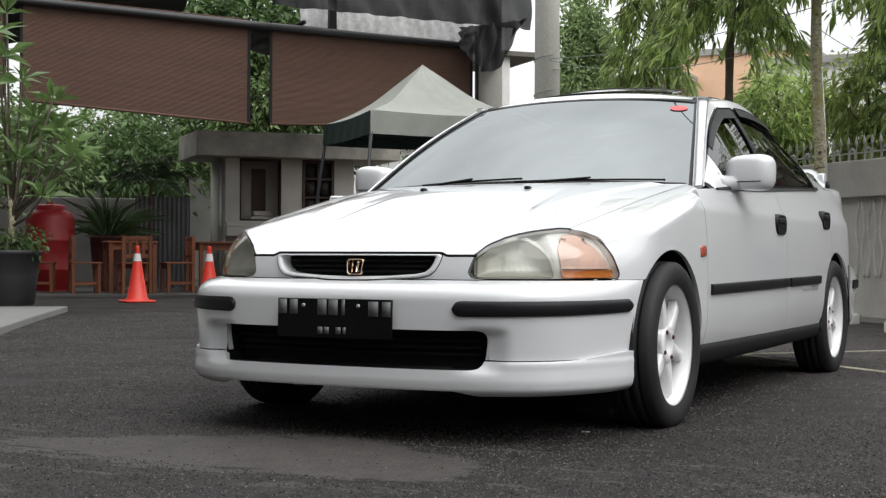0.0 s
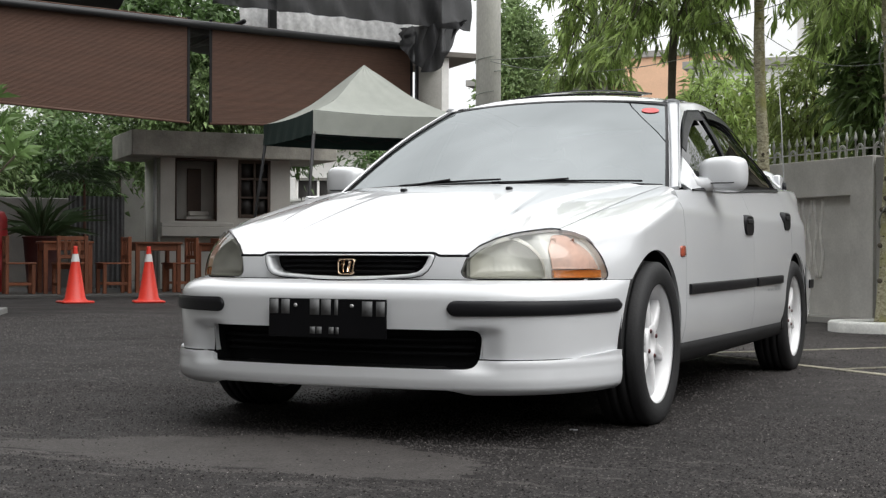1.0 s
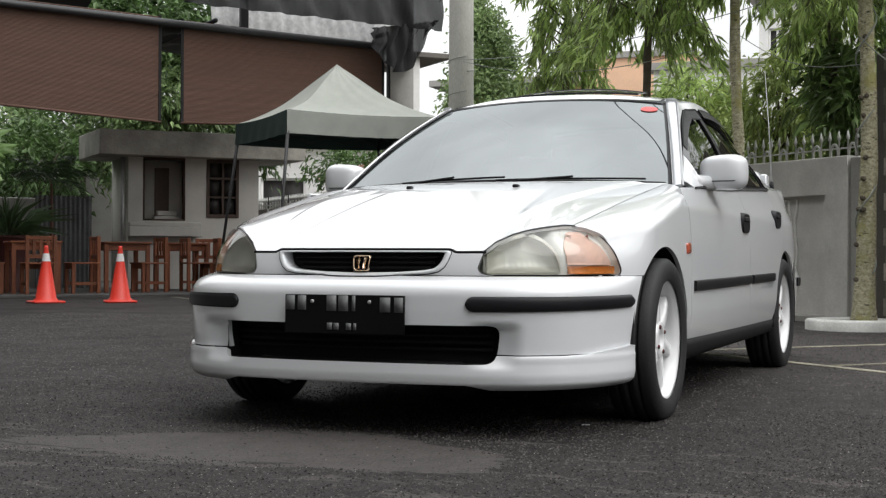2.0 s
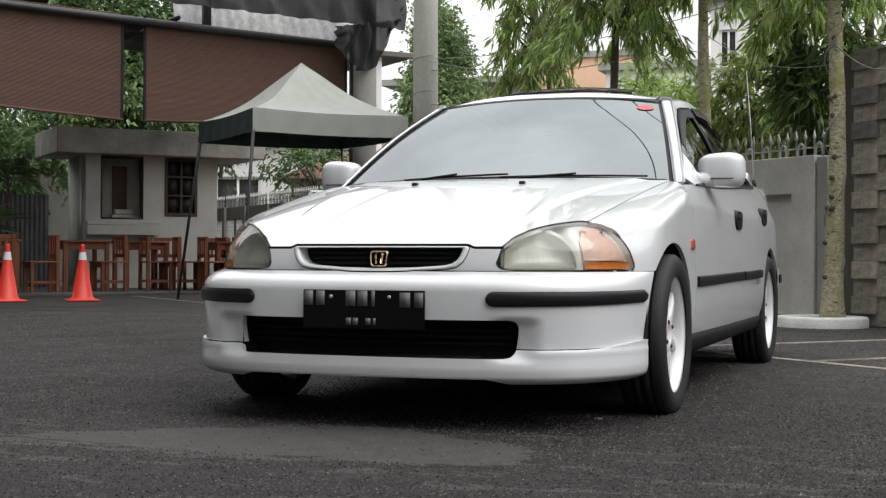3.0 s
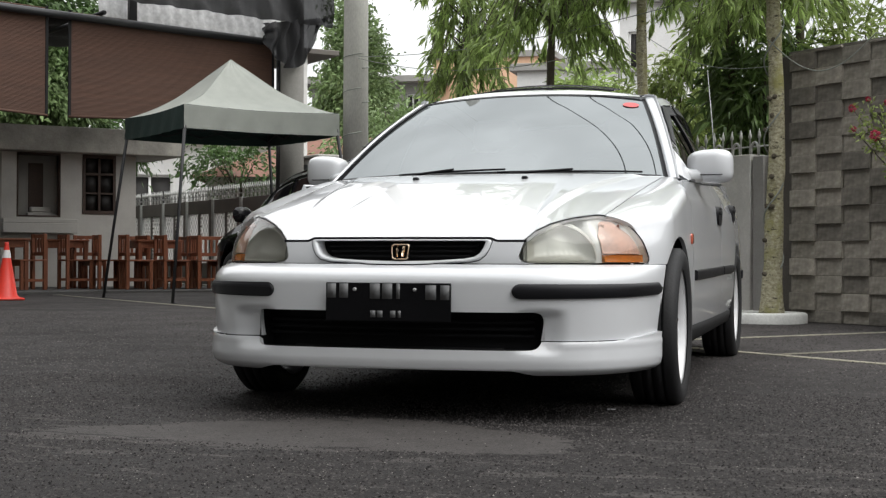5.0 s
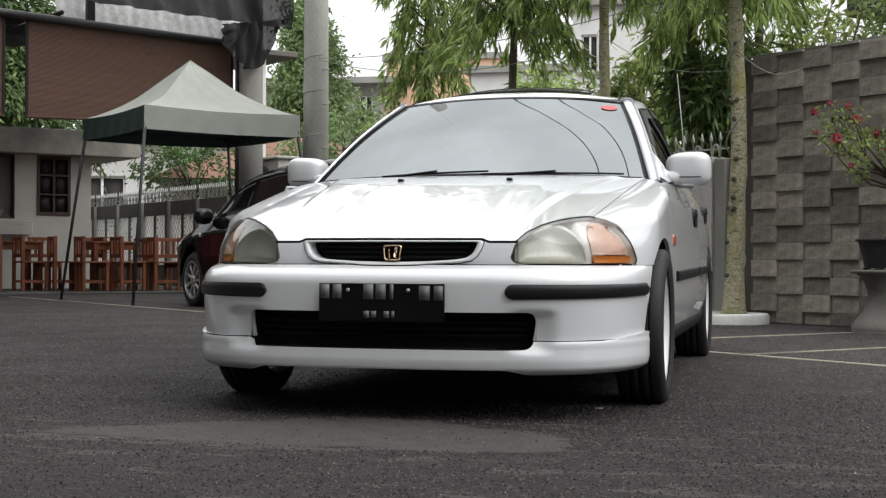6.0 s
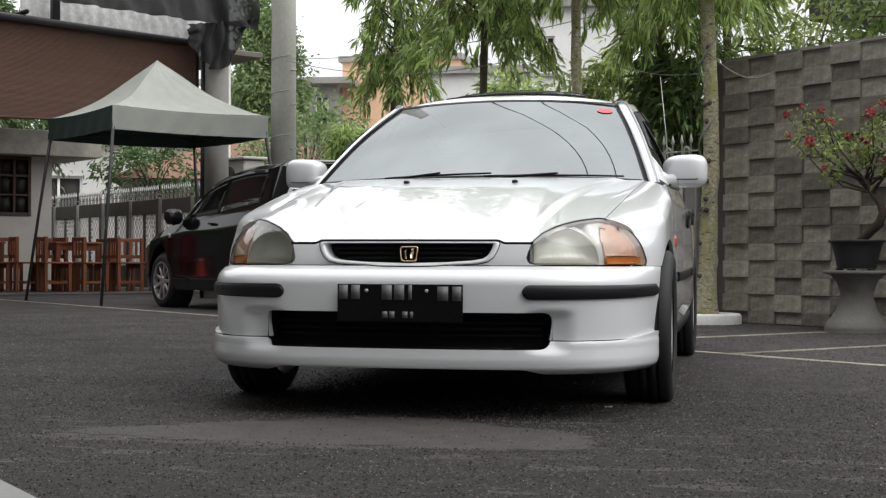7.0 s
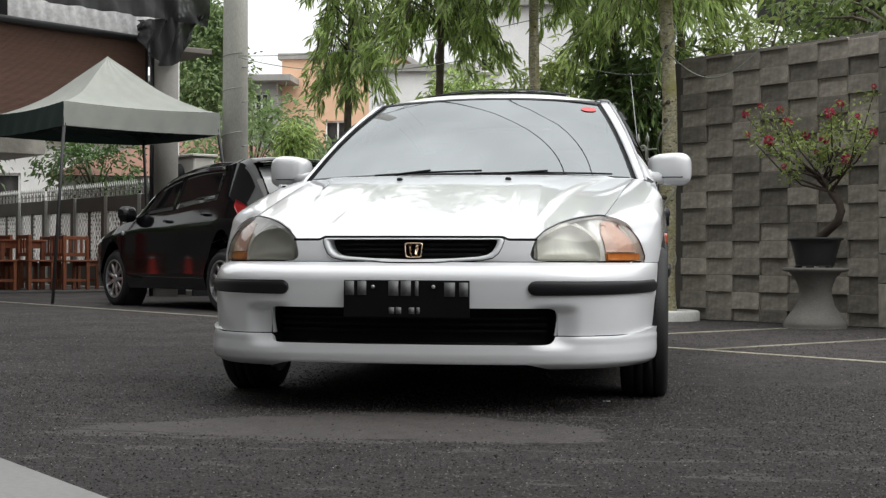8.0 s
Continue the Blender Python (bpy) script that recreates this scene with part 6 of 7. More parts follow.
# ---- pop-up tent ----
def pop_tent():
    t = thing("pop_up_tent", LOT @ pose(-12.08, 4.60, 0), "grey-green pop-up market tent with a peaked roof on four dark legs", "tent")
    h, ze, zp = .985, 2.27, 2.97
    corners = [(-h, -h), (h, -h), (h, h), (-h, h)]
    for k in range(4):
        a, b = Vector((*corners[k], 0)), Vector((*corners[(k + 1) % 4], 0))
        bm = bmesh.new()
        rows = []
        for j in range(13):
            v = j / 12
            row = []
            for i in range(25):
                u = i / 24
                e = a.lerp(b, u)
                p = e * (1 - v) * (1 - .10 * math.sin(math.pi * v))
                z = ze + (zp - ze) * (v ** 1.25) - .028 * math.sin(math.pi * u) * (1 - v) - .012 * math.sin(math.pi * u) * math.sin(math.pi * v)
                row.append(Vector((p.x, p.y, z + .004 * math.sin(u * 30 + j))))
            rows.append(row)
        lay(bm, rows)
        part("roof_panel", bm, TENT, t, "grey-green canvas roof panel")
        bm = bmesh.new()
        out = ((a + b) / 2).normalized()
        rows = []
        for j in range(6):
            v = j / 5
            rows.append([a.lerp(b, i / 40) * 1.012 + out * (.010 * math.sin(i * .9 + j * .5) * v + .006 * math.sin(i * 2.3 + j * 1.7)) + Vector((0, 0, ze - .028 * math.sin(math.pi * i / 40) - .27 * v + .012 * math.sin(math.pi * i / 40) * v)) for i in range(41)])
        lay(bm, rows)
        part("valance", bm, TENT if k in (1, 2) else TENT_DARK_AND_SHADE, t, "hanging canvas valance")
        # shade on the valance's inner side, put in as a dark sheet
        if k in (1, 2):
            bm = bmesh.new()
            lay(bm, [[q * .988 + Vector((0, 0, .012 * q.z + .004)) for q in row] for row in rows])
            part("lining", bm, TENT_DARK_AND_SHADE, t, "dark sheet for the shade inside the valance")
    # shade under the roof, put in as a band of dark sheet
    bm = bmesh.new()
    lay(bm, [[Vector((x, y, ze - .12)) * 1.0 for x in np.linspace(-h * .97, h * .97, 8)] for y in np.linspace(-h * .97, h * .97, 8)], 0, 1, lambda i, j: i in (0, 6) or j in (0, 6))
    part("inner_lining", bm, TENT_DARK_AND_SHADE, t, "dark sheet for the shade under the roof")
    for x, y in corners:
        bm = bmesh.new()
        tube(bm, [(x * 1.22, y * 1.22, 0), (x * 1.1, y * 1.1, 1.1), (x * .97, y * .97, ze - .03)], [.019, .019, .022], 8)
        leg = part("leg", bm, STEEL_DARK, t, "thin dark splayed steel leg")
        bm = bmesh.new()
        box(bm, x * 1.22 - .04, x * 1.22 + .04, y * 1.22 - .04, y * 1.22 + .04, 0, .008, .002)
        part("foot", bm, STEEL_DARK, leg)
    for k in range(4):
        a, b = Vector((*corners[k], 0)) * .97, Vector((*corners[(k + 1) % 4], 0)) * .97
        for n, (z0, z1) in enumerate(((2.06, 2.2), (2.2, 2.06))):
            bm = bmesh.new()
            tube(bm, [a.lerp(b, u) + Vector((0, 0, z0 + (z1 - z0) * abs(((u * 4) % 2) - 1))) for u in np.linspace(0, 1, 5)], .009, 6)
            part("scissor_bar", bm, STEEL_DARK, t)


pop_tent()


# ---- traffic cones ----
def cone(m):
    t = thing("traffic_cone", m, "orange plastic traffic cone with one pale band", "traffic cone", "traffic cones")
    bm = bmesh.new()
    lathe(bm, [(.150, .025), (.142, .045), (.125, .06), (.024, .665), (.026, .69), (.018, .695)], 36)
    part("body", bm, CONE, t, "orange cone body")
    bm = bmesh.new()
    box(bm, -.19, .19, -.19, .19, 0, .03, .012)
    part("base", bm, CONE, t)
    bm = bmesh.new()
    r = lambda z: .125 + (.024 - .125) * (z - .06) / .605  # noqa: E731
    lathe(bm, [(r(.505) + .002, .505), (r(.60) + .002, .60)], 36)
    for f in [f for f in bm.faces if len(f.verts) > 8]:
        bm.faces.remove(f)
    part("band", bm, REFLECT_TAPE, t, "pale reflective band")
    return t


c1 = cone(pose(-9.00, 9.57, 0, 0, 0, -35))
copy_thing(c1, pose(-8.35, 10.16, 0, 0, 0, -48))


# ---- wooden tables and chairs ----
def chair(m):
    t = thing("wooden_chair", m, "brown stained wooden chair with a slatted back", "chair", "wooden chairs by the booth")
    for x in (-.19, .19):
        bm = bmesh.new()
        box(bm, x - .024, x + .024, .155, .205, 0, .82, .004)
        part("back_leg", bm, WOOD, t)
        bm = bmesh.new()
        box(bm, x - .024, x + .024, -.205, -.155, 0, .42, .004)
        part("front_leg", bm, WOOD, t)
        bm = bmesh.new()
        box(bm, x - .014, x + .014, -.155, .155, .12, .16, .003)
        part("stretcher", bm, WOOD, t)
    bm = bmesh.new()
    box(bm, -.225, .225, -.22, .20, .42, .445, .006)
    part("seat", bm, WOOD, t)
    bm = bmesh.new()
    box(bm, -.166, .166, -.195, -.17, .35, .42, .003)
    part("apron", bm, WOOD, t)
    for z in (.76, .50):
        bm = bmesh.new()
        box(bm, -.166, .166, .168, .192, z, z + .055, .004)
        part("back_rail", bm, WOOD, t)
    for x in (-.095, 0, .095):
        bm = bmesh.new()
        box(bm, x - .022, x + .022, .173, .187, .555, .76, .003)
        part("back_slat", bm, WOOD, t)
    return t


def table(m):
    t = thing("wooden_table", m, "brown stained square wooden table on sturdy legs", "table", "wooden tables by the booth")
    bm = bmesh.new()
    box(bm, -.36, .36, -.36, .36, .72, .75, .006)
    part("tabletop", bm, WOOD, t)
    for x in (-.31, .31):
        for y in (-.31, .31):
            bm = bmesh.new()
            box(bm, x - .03, x + .03, y - .03, y + .03, 0, .72, .004)
            part("leg", bm, WOOD, t)
    for s in (-1, 1):
        bm = bmesh.new()
        box(bm, -.28, .28, s * .31 - .012, s * .31 + .012, .62, .72, .003)
        part("apron", bm, WOOD, t)
        bm = bmesh.new()
        box(bm, s * .31 - .012, s * .31 + .012, -.28, .28, .62, .72, .003)
        part("apron", bm, WOOD, t)
    return t


Z0 = .034
ch0 = chair(LOT @ pose(-16.2, .95, Z0, 0, 0, 180))
for a, b, r in ((-16.2, 2.28, 4), (-16.6, 3.35, 10), (-16.5, .35, 170), (-16.9, 4.15, 182), (-16.75, 4.62, 175), (-16.8, 5.0, 5), (-16.7, 5.75, -6), (-17.3, 5.35, 95), (-17.3, 4.5, 85), (-15.95, 1.62, -88), (-16.35, 4.9, 178), (-16.3, 5.45, 182), (-16.25, 6.0, 176), (-16.6, 6.3, 90), (-17.5, 6.0, 10)):
    copy_thing(ch0, LOT @ pose(a, b, Z0, 0, 0, r))
tb0 = table(LOT @ pose(-16.45, 1.62, Z0))
for a, b, r in ((-16.7, 2.95, 3), (-16.9, 5.38, -2), (-17.4, 4.05, 2)):
    copy_thing(tb0, LOT @ pose(a, b, Z0, 0, 0, r))

# small pale scrap of litter on the asphalt
bm = bmesh.new()
box(bm, -.014, .014, -.004, .004, 0, .004, .001)
solid("litter_scrap", bm, PLATE_WHITE, pose(.64, .47, .001, 0, 0, 20), "tiny pale scrap of paper on the asphalt", "litter")


# ---- the black hatchback parked under the fence ----
def hatchback():
    car = thing("black_hatchback", LOT @ pose(-11.05, 4.69, 0), "black five-door hatchback car with silver wheels, parked by a fence", "car")
    zc = curve_of((0, .56), (.06, .68), (.25, .79), (.6, .89), (.95, .99), (1.35, 1.22), (1.85, 1.42), (2.3, 1.485), (2.8, 1.495), (3.2, 1.455), (3.36, 1.27), (3.52, .99), (3.60, .75), (3.64, .52))
    hw = curve_of((0, .48), (.08, .63), (.25, .74), (.6, .82), (1.3, .842), (2.6, .842), (3.1, .825), (3.4, .78), (3.56, .70), (3.64, .56))
    zb = curve_of((0, .50), (.06, .60), (.3, .72), (.7, .83), (1.05, .91), (2.0, .97), (2.8, 1.04), (3.2, 1.05), (3.4, .98), (3.52, .90), (3.64, .48))
    wr = table_of((0, .80), (.9, .84), (1.3, .80), (1.9, .75), (2.8, .74), (3.3, .74), (3.64, .75))

    def pt(x, v, sg, out=0.0):
        """The skin at x along the car and v up its side; the nose is drawn out a little."""
        w, b, c = hw(x) + out, min(zb(x), zc(x) - .02), zc(x) + out * .5
        key = [(w * .95, .20), (w * .995, .34), (w, .52), (w * .985, b * .55 + .3), (w * .94, b), (w * wr(x) + .02, max(b + .01, c - .075)), (w * wr(x) * .9, c - .03), (w * .35, c - .004), (0, c)]
        t = v * 8
        k = min(int(t), 7)
        u = t - k
        return Vector((x - .16 * max(0, 1 - x / 1.1), -sg * (key[k][0] * (1 - u) + key[k + 1][0] * u), key[k][1] * (1 - u) + key[k + 1][1] * u))

    for sg in (1, -1):
        bm = bmesh.new()
        X, Vv = np.meshgrid(np.linspace(0, 3.64, 110), np.linspace(0, 1, 57))
        hz = np.vectorize(lambda x, v: pt(x, v, 1).z)(X, Vv)
        holes = [lambda S, V, c=c: np.maximum(np.hypot(S - c, np.interp(V.ravel(), np.linspace(0, 1, 57), np.linspace(.2, .2, 57)).reshape(V.shape) * 0 + (np.where(V < .125, .2 + .14 * V / .125, np.where(V < .25, .34 + .18 * (V - .125) / .125, .52 + .9 * (V - .25)))) - .29) - .315, V - .5) for c in (.72, 3.02)]
        cut_sheet(bm, X, Vv, holes, lambda x, v: pt(x, v, sg), .01, sg)
        part("body_side", bm, CAR_BLACK, car, "glossy black bodywork")
        for x0, x1, v0, v1 in ((1.22, 2.02, .512, .618), (2.05, 2.86, .512, .618)):
            bm = bmesh.new()
            lay(bm, [[pt(x + (.45 * max(0, (v - v0) / (v1 - v0)) if x0 < 1.3 else 0) * (x1 - x) / (x1 - x0), v, sg, .0035) for x in np.linspace(x0, x1, 14)] for v in np.linspace(v0, v1, 6)], .002, sg)
            if sg < 0:
                bmesh.ops.reverse_faces(bm, faces=bm.faces)
            part("side_window", bm, BLACK_FILM, car, "dark tinted window")
        bm = bmesh.new()
        lay(bm, [[pt(x, v, sg, .012) for x in np.linspace(1.68, 2.82, 20)] for v in (.612, .622, .630)], .003, sg)
        part("rain_visor", bm, BLACK_FILM, car)
        bm = bmesh.new()
        rows = [[pt(x, v, sg, .010) for x in np.linspace(3.20 + .16 * max(0, .47 - v) / .09, 3.55, 10)] for v in np.linspace(.38, .51, 8)]
        lay(bm, rows, .01, sg)
        part("tail_lamp", bm, TAIL_RED, car, "red tail lamp")
        bm = bmesh.new()
        lay(bm, [[pt(x, v, sg, .006) for x in np.linspace(.08, .42, 10)] for v in np.linspace(.36, .48, 5)], .01, sg)
        part("headlamp", bm, LAMP_WHITE, car)
        bm = bmesh.new()
        c = pt(1.18, .5, sg)
        lathe(bm, [(.004, -.10), (.06, -.085), (.085, -.03), (.085, .04), (.06, .085), (.004, .095)], 16, Matrix.Translation(c + Vector((-.02, -sg * .10, .05))) @ pose(0, 0, 0, 0, 0, 0) @ Matrix.Diagonal((.7, 1.25, .9, 1)))
        part("door_mirror", bm, CAR_BLACK, car)
        for x in (1.95, 2.72):
            bm = bmesh.new()
            c = pt(x, .43, sg, .012)
            tube(bm, [c + Vector((-.08, 0, 0)), c + Vector((-.04, -sg * .02, .004)), c + Vector((.04, -sg * .02, .004)), c + Vector((.08, 0, 0))], .010, 6)
            part("door_handle", bm, CAR_BLACK, car)
        bm = bmesh.new()
        tube(bm, [pt(.98, v, sg, .012) for v in (.36, .385)], .014, 6)
        part("side_marker", bm, REFLECT_TAPE, car)
        for xw in (.72, 3.02):
            base = pose(xw, -sg * .745, .29, 90 * sg, 0, 0)
            bm = bmesh.new()
            lathe(bm, [(.06, -.06), (.16, -.06), (.16, -.02), (.06, -.02)], 24, base)
            wheel = part("wheel", bm, STEEL_DARK, car)
            bm = bmesh.new()
            lathe(bm, [(.20, -.08), (.25, -.09), (.28, -.075), (.29, -.04), (.29, .04), (.28, .075), (.25, .09), (.205, .08)], 40, base)
            for f in [f for f in bm.faces if len(f.verts) > 10]:
                bm.faces.remove(f)
            part("tyre", bm, RUBBER, wheel)
            bm = bmesh.new()
            lathe(bm, [(.205, .05), (.208, .082), (.195, .084), (.19, .03), (.18, -.05)], 40, base)
            for f in [f for f in bm.faces if len(f.verts) > 10]:
                bm.faces.remove(f)
            for k in range(9):
                r = base @ Matrix.Rotation(2 * math.pi * k / 9, 4, "Z")
                box(bm, .03, .195, -.016, .016, .045, .07, .005, r)
            lathe(bm, [(.05, .04), (.05, .075), (.03, .08), (.002, .08)], 20, base)
            part("rim", bm, ALLOY, wheel, "silver alloy rim")
    bm = bmesh.new()
    lay(bm, [[Vector((x, y, zc(x) + .006 - .03 * (y / .55) ** 2)) for y in np.linspace(-.54, .54, 16)] for x in np.linspace(1.02, 1.80, 10)])
    part("windscreen", bm, CAR_TINT, car, "", 80)
    # rear window: its pale colour stands in for the reflected sky
    bm = bmesh.new()
    lay(bm, [[Vector((x + .012, y, zc(x) + .006 - .03 * (y / .55) ** 2)) for y in np.linspace(-.55, .55, 16)] for x in np.linspace(3.24, 3.47, 8)])
    part("rear_window", bm, PALE_REFLECTION, car, "rear window with a pale reflection in its colour", 80)
    bm = bmesh.new()
    rows = [[Vector((x, y, 1.465 + dz - .03 * (y / .55) ** 2)) for y in np.linspace(-.56, .56, 16)] for x, dz in ((3.12, .0), (3.30, .005), (3.38, -.005), (3.36, -.03), (3.2, -.03))]
    lay(bm, rows)
    part("roof_spoiler", bm, CAR_BLACK, car)
    bm = bmesh.new()
    box(bm, .2, 3.5, -.62, .62, .20, .34, .02)
    part("underbody", bm, DARK, car)
    for c in (.72, 3.02):
        for sg in (1, -1):
            bm = bmesh.new()
            lathe(bm, [(.32, -.1), (.32, .1)], 24, pose(c, -sg * .68, .29, 90, 0, 0))
            part("arch_liner", bm, DARK, car)


hatchback()


# ---- pots and plants ----
def clumps(rng, centre, radii, n_clump, n_leaf, spread):
    """Leaf roots in clumps within an uneven ellipsoid, and their outward directions."""
    d = rng.normal(size=(n_clump, 3))
    d /= np.linalg.norm(d, axis=1, keepdims=True)
    r = rng.uniform(.35, 1.0, size=(n_clump, 1)) ** .6
    c = d * r * np.array(radii) * rng.uniform(.8, 1.15, size=(n_clump, 1))
    pick = rng.integers(0, n_clump, n_leaf)
    p = c[pick] + rng.normal(size=(n_leaf, 3)) * spread * rng.uniform(.4, 1.2, size=(n_clump, 1))[pick]
    out = p / np.maximum(np.linalg.norm(p, axis=1, keepdims=True), .05)
    return p + np.array(centre), out, c + np.array(centre)


def leafy(parent, seed, centre, radii, n_clump, n_leaf, spread, length, width, mat, droop=.5, wild=.8, label="", bend=.25):
    rng = np.random.default_rng(seed)
    p, out, c = clumps(rng, centre, radii, n_clump, n_leaf, spread)
    d = out + rng.normal(size=p.shape) * wild + np.array((0, 0, -droop))
    L = length * rng.uniform(.65, 1.3, n_leaf)
    me = leaf_mesh("leaves", rng, p, d, L, L * width * rng.uniform(.8, 1.2, n_leaf), mat, .2, bend)
    leaf_part("leaves", me, parent, label or "many small leaves")
    return c


def bush(name, m, label, category, seed, centre, radii, n_clump, n_leaf, spread, length, width, mat, droop=.3, stem=BARK_DARK, group="", foot=None, bend=.25):
    t = thing(name, m, label, category, group)
    c = leafy(t, seed, centre, radii, n_clump, n_leaf, spread, length, width, mat, droop, bend=bend)
    rng = np.random.default_rng(seed + 1)
    foot = foot or (centre[0], centre[1], 0)
    bm = bmesh.new()
    fork = Vector((centre[0], centre[1], centre[2] - radii[2] * .5))
    tube(bm, [foot, Vector(foot).lerp(fork, .5) + Vector((.04, .03, 0)), fork], [.05 + .03 * radii[2], .045 + .02 * radii[2], .035 + .015 * radii[2]], 8)
    part("trunk", bm, stem, t)
    for q in c[: min(len(c), 16)]:
        bm = bmesh.new()
        q = Vector(q)
        tube(bm, [fork, fork.lerp(q, .5) + Vector((0, 0, .06)), q], [.02 + .01 * radii[2], .014, .006], 5)
        part("limb", bm, stem, t)
    return t


# flowering shrub in a pot on a cast pedestal
bm = bmesh.new()
lathe(bm, [(.232, 0), (.240, .02), (.232, .05), (.205, .09), (.150, .16), (.122, .25), (.122, .30), (.150, .38), (.195, .425), (.245, .435), (.248, .455), (.236, .460)], 48)
solid("pedestal", bm, STONEWARE, LOT @ pose(-2.77, 6.02, 0), "waisted grey cast-stone pedestal standing before a wall", "pedestal")
bm = bmesh.new()
lathe(bm, [(.138, 0), (.145, .01), (.158, .08), (.178, .16), (.190, .195), (.208, .198), (.210, .214), (.200, .217), (.192, .20), (.18, .18), (.002, .18)], 40)
for k in range(5):
    t = 2 * math.pi * k / 5
    box(bm, .125 * math.cos(t) - .02, .125 * math.cos(t) + .02, .125 * math.sin(t) - .02, .125 * math.sin(t) + .02, -.012, .004)
solid("plant_pot", bm, POT_BLACK, LOT @ pose(-2.77, 6.02, .472), "black plastic plant pot on a stone pedestal", "pot")
shrub = thing("flowering_shrub", LOT @ pose(-2.77, 6.02, .655), "old twisted shrub with small leaves and red flower heads", "shrub")
bm = bmesh.new()
tube(bm, [(0, 0, -.02), (.05, 0, .04), (.13, 0, .10), (.20, 0, .15), (.225, .01, .23), (.20, .015, .30), (.14, .01, .37), (.12, 0, .43), (.06, 0, .51)], [.036, .034, .033, .034, .032, .030, .026, .021, .014], 10)
part("trunk", bm, TWIG, shrub, "dark gnarled trunk")
rng = np.random.default_rng(21)
tips = []
for k, (x, z) in enumerate(((-.6, 1.08), (-.38, 1.03), (-.28, .92), (-.58, .84), (-.23, .82), (-.12, .79), (-.03, .97), (.13, 1.04), (.26, .94), (.39, 1.15), (.56, .78), (.14, .76), (-.17, .56), (.39, .84), (-.38, .78), (-.06, .68), (-.73, 1.02), (.29, .6), (.51, .89))):
    y = rng.uniform(-.28, .22)
    st = Vector((.14 - .035 * (k % 3), 0, .38 + .05 * (k % 3)))
    tip = Vector((x, y, z))
    mid = st.lerp(tip, .5) + Vector((-.06 if x < 0 else .05, 0, -.08 + .1 * rng.random()))
    bm = bmesh.new()
    tube(bm, [st, mid, tip], [.011, .007, .003], 5)
    part("branch", bm, TWIG, shrub)
    tips.append(tip)
bp, bd = [], []
for tip in tips:
    for _ in range(58):
        t = rng.uniform(.0, .38)
        q = np.array(tip) * (1 - t) + np.array((.05, 0, .4)) * t + rng.normal(size=3) * .038
        bp.append(q)
        bd.append(rng.normal(size=3) + np.array((0, -.2, .3)))
bp, bd = np.array(bp), np.array(bd)
L = rng.uniform(.032, .06, len(bp))
leaf_part("leaves", leaf_mesh("leaves", rng, bp, bd, L, L * .5, LEAF_PALE), shrub, "small pale green leaves")
for k, tip in enumerate(tips):
    if k % 8 == 5:
        continue
    r = .020 + .009 * ((k * 7) % 3)
    n = 46
    d = rng.normal(size=(n, 3))
    d /= np.linalg.norm(d, axis=1, keepdims=True)
    p = np.array(tip) + np.array((0, -.015, .02)) + d * r * .45
    leaf_part("flower_head", leaf_mesh("flower_head", rng, p, d, np.full(n, r * .8), np.full(n, r * .7), PETAL), shrub, "red flower head")

# frangipani in a large black pot
fr = LOT @ pose(-10.75, -.42, .055)
bm = bmesh.new()
lathe(bm, [(.25, 0), (.27, .02), (.30, .30), (.325, .52), (.345, .53), (.345, .57), (.33, .575), (.31, .53), (.002, .50)], 40)
solid("plant_pot", bm, POT_BLACK, fr, "large black plastic plant pot on the pavement", "pot")
fg = thing("frangipani", fr @ pose(0, 0, .50), "young frangipani with long green leaves, growing in a pot", "plant")
ends = []
rx, ry = .35, .93
for dx, z in ((-34, 2.30), (-12, 2.55), (12, 1.80), (66, 1.30), (-22, 1.32), (38, .95), (98, 1.15), (-48, 1.95), (108, .90), (-40, .80), (25, 1.42), (80, .62), (-5, .55), (130, 1.02), (60, 1.62), (115, 1.35), (-15, 2.05), (45, 1.2), (10, 1.0)):
    ends.append(Vector((dx * .0058 * rx - .25 * math.sin(dx), dx * .0058 * ry + .12 * math.cos(dx * 2), z)))
bm = bmesh.new()
tube(bm, [(0, 0, 0), (.03, .04, .35), (0, .02, .75)], [.04, .035, .032], 8)
part("trunk", bm, BARK, fg)
rng = np.random.default_rng(31)
for e in ends:
    bm = bmesh.new()
    st = Vector((.02, .03, .30 + .35 * rng.random()))
    tube(bm, [st, st.lerp(e, .5) + Vector((0, 0, -.06)), e], [.018, .014, .011], 6)
    part("branch", bm, BARK_DARK, fg)
    n = 14
    az = np.arange(n) * 2.4 + rng.uniform(-.2, .2, n)
    el = rng.uniform(-.1, 1.05, n)
    d = np.stack([np.cos(az) * np.cos(el), np.sin(az) * np.cos(el), np.sin(el)], 1)
    p = np.array(e) + d * .02 + rng.normal(size=(n, 3)) * .015
    L = rng.uniform(.22, .38, n)
    leaf_part("leaf_rosette", leaf_mesh("leaf_rosette", rng, p, d, L, L * .26, LEAF_FRANGI, .15, .22), fg, "rosette of long pointed leaves")
t = bush("potted_shrub", fr @ pose(0, 0, .50), "low leafy shrub at the foot of a frangipani", "shrub", 41, (.02, .06, .16), (.26, .28, .16), 24, 700, .06, .06, .5, LEAF_DARK)

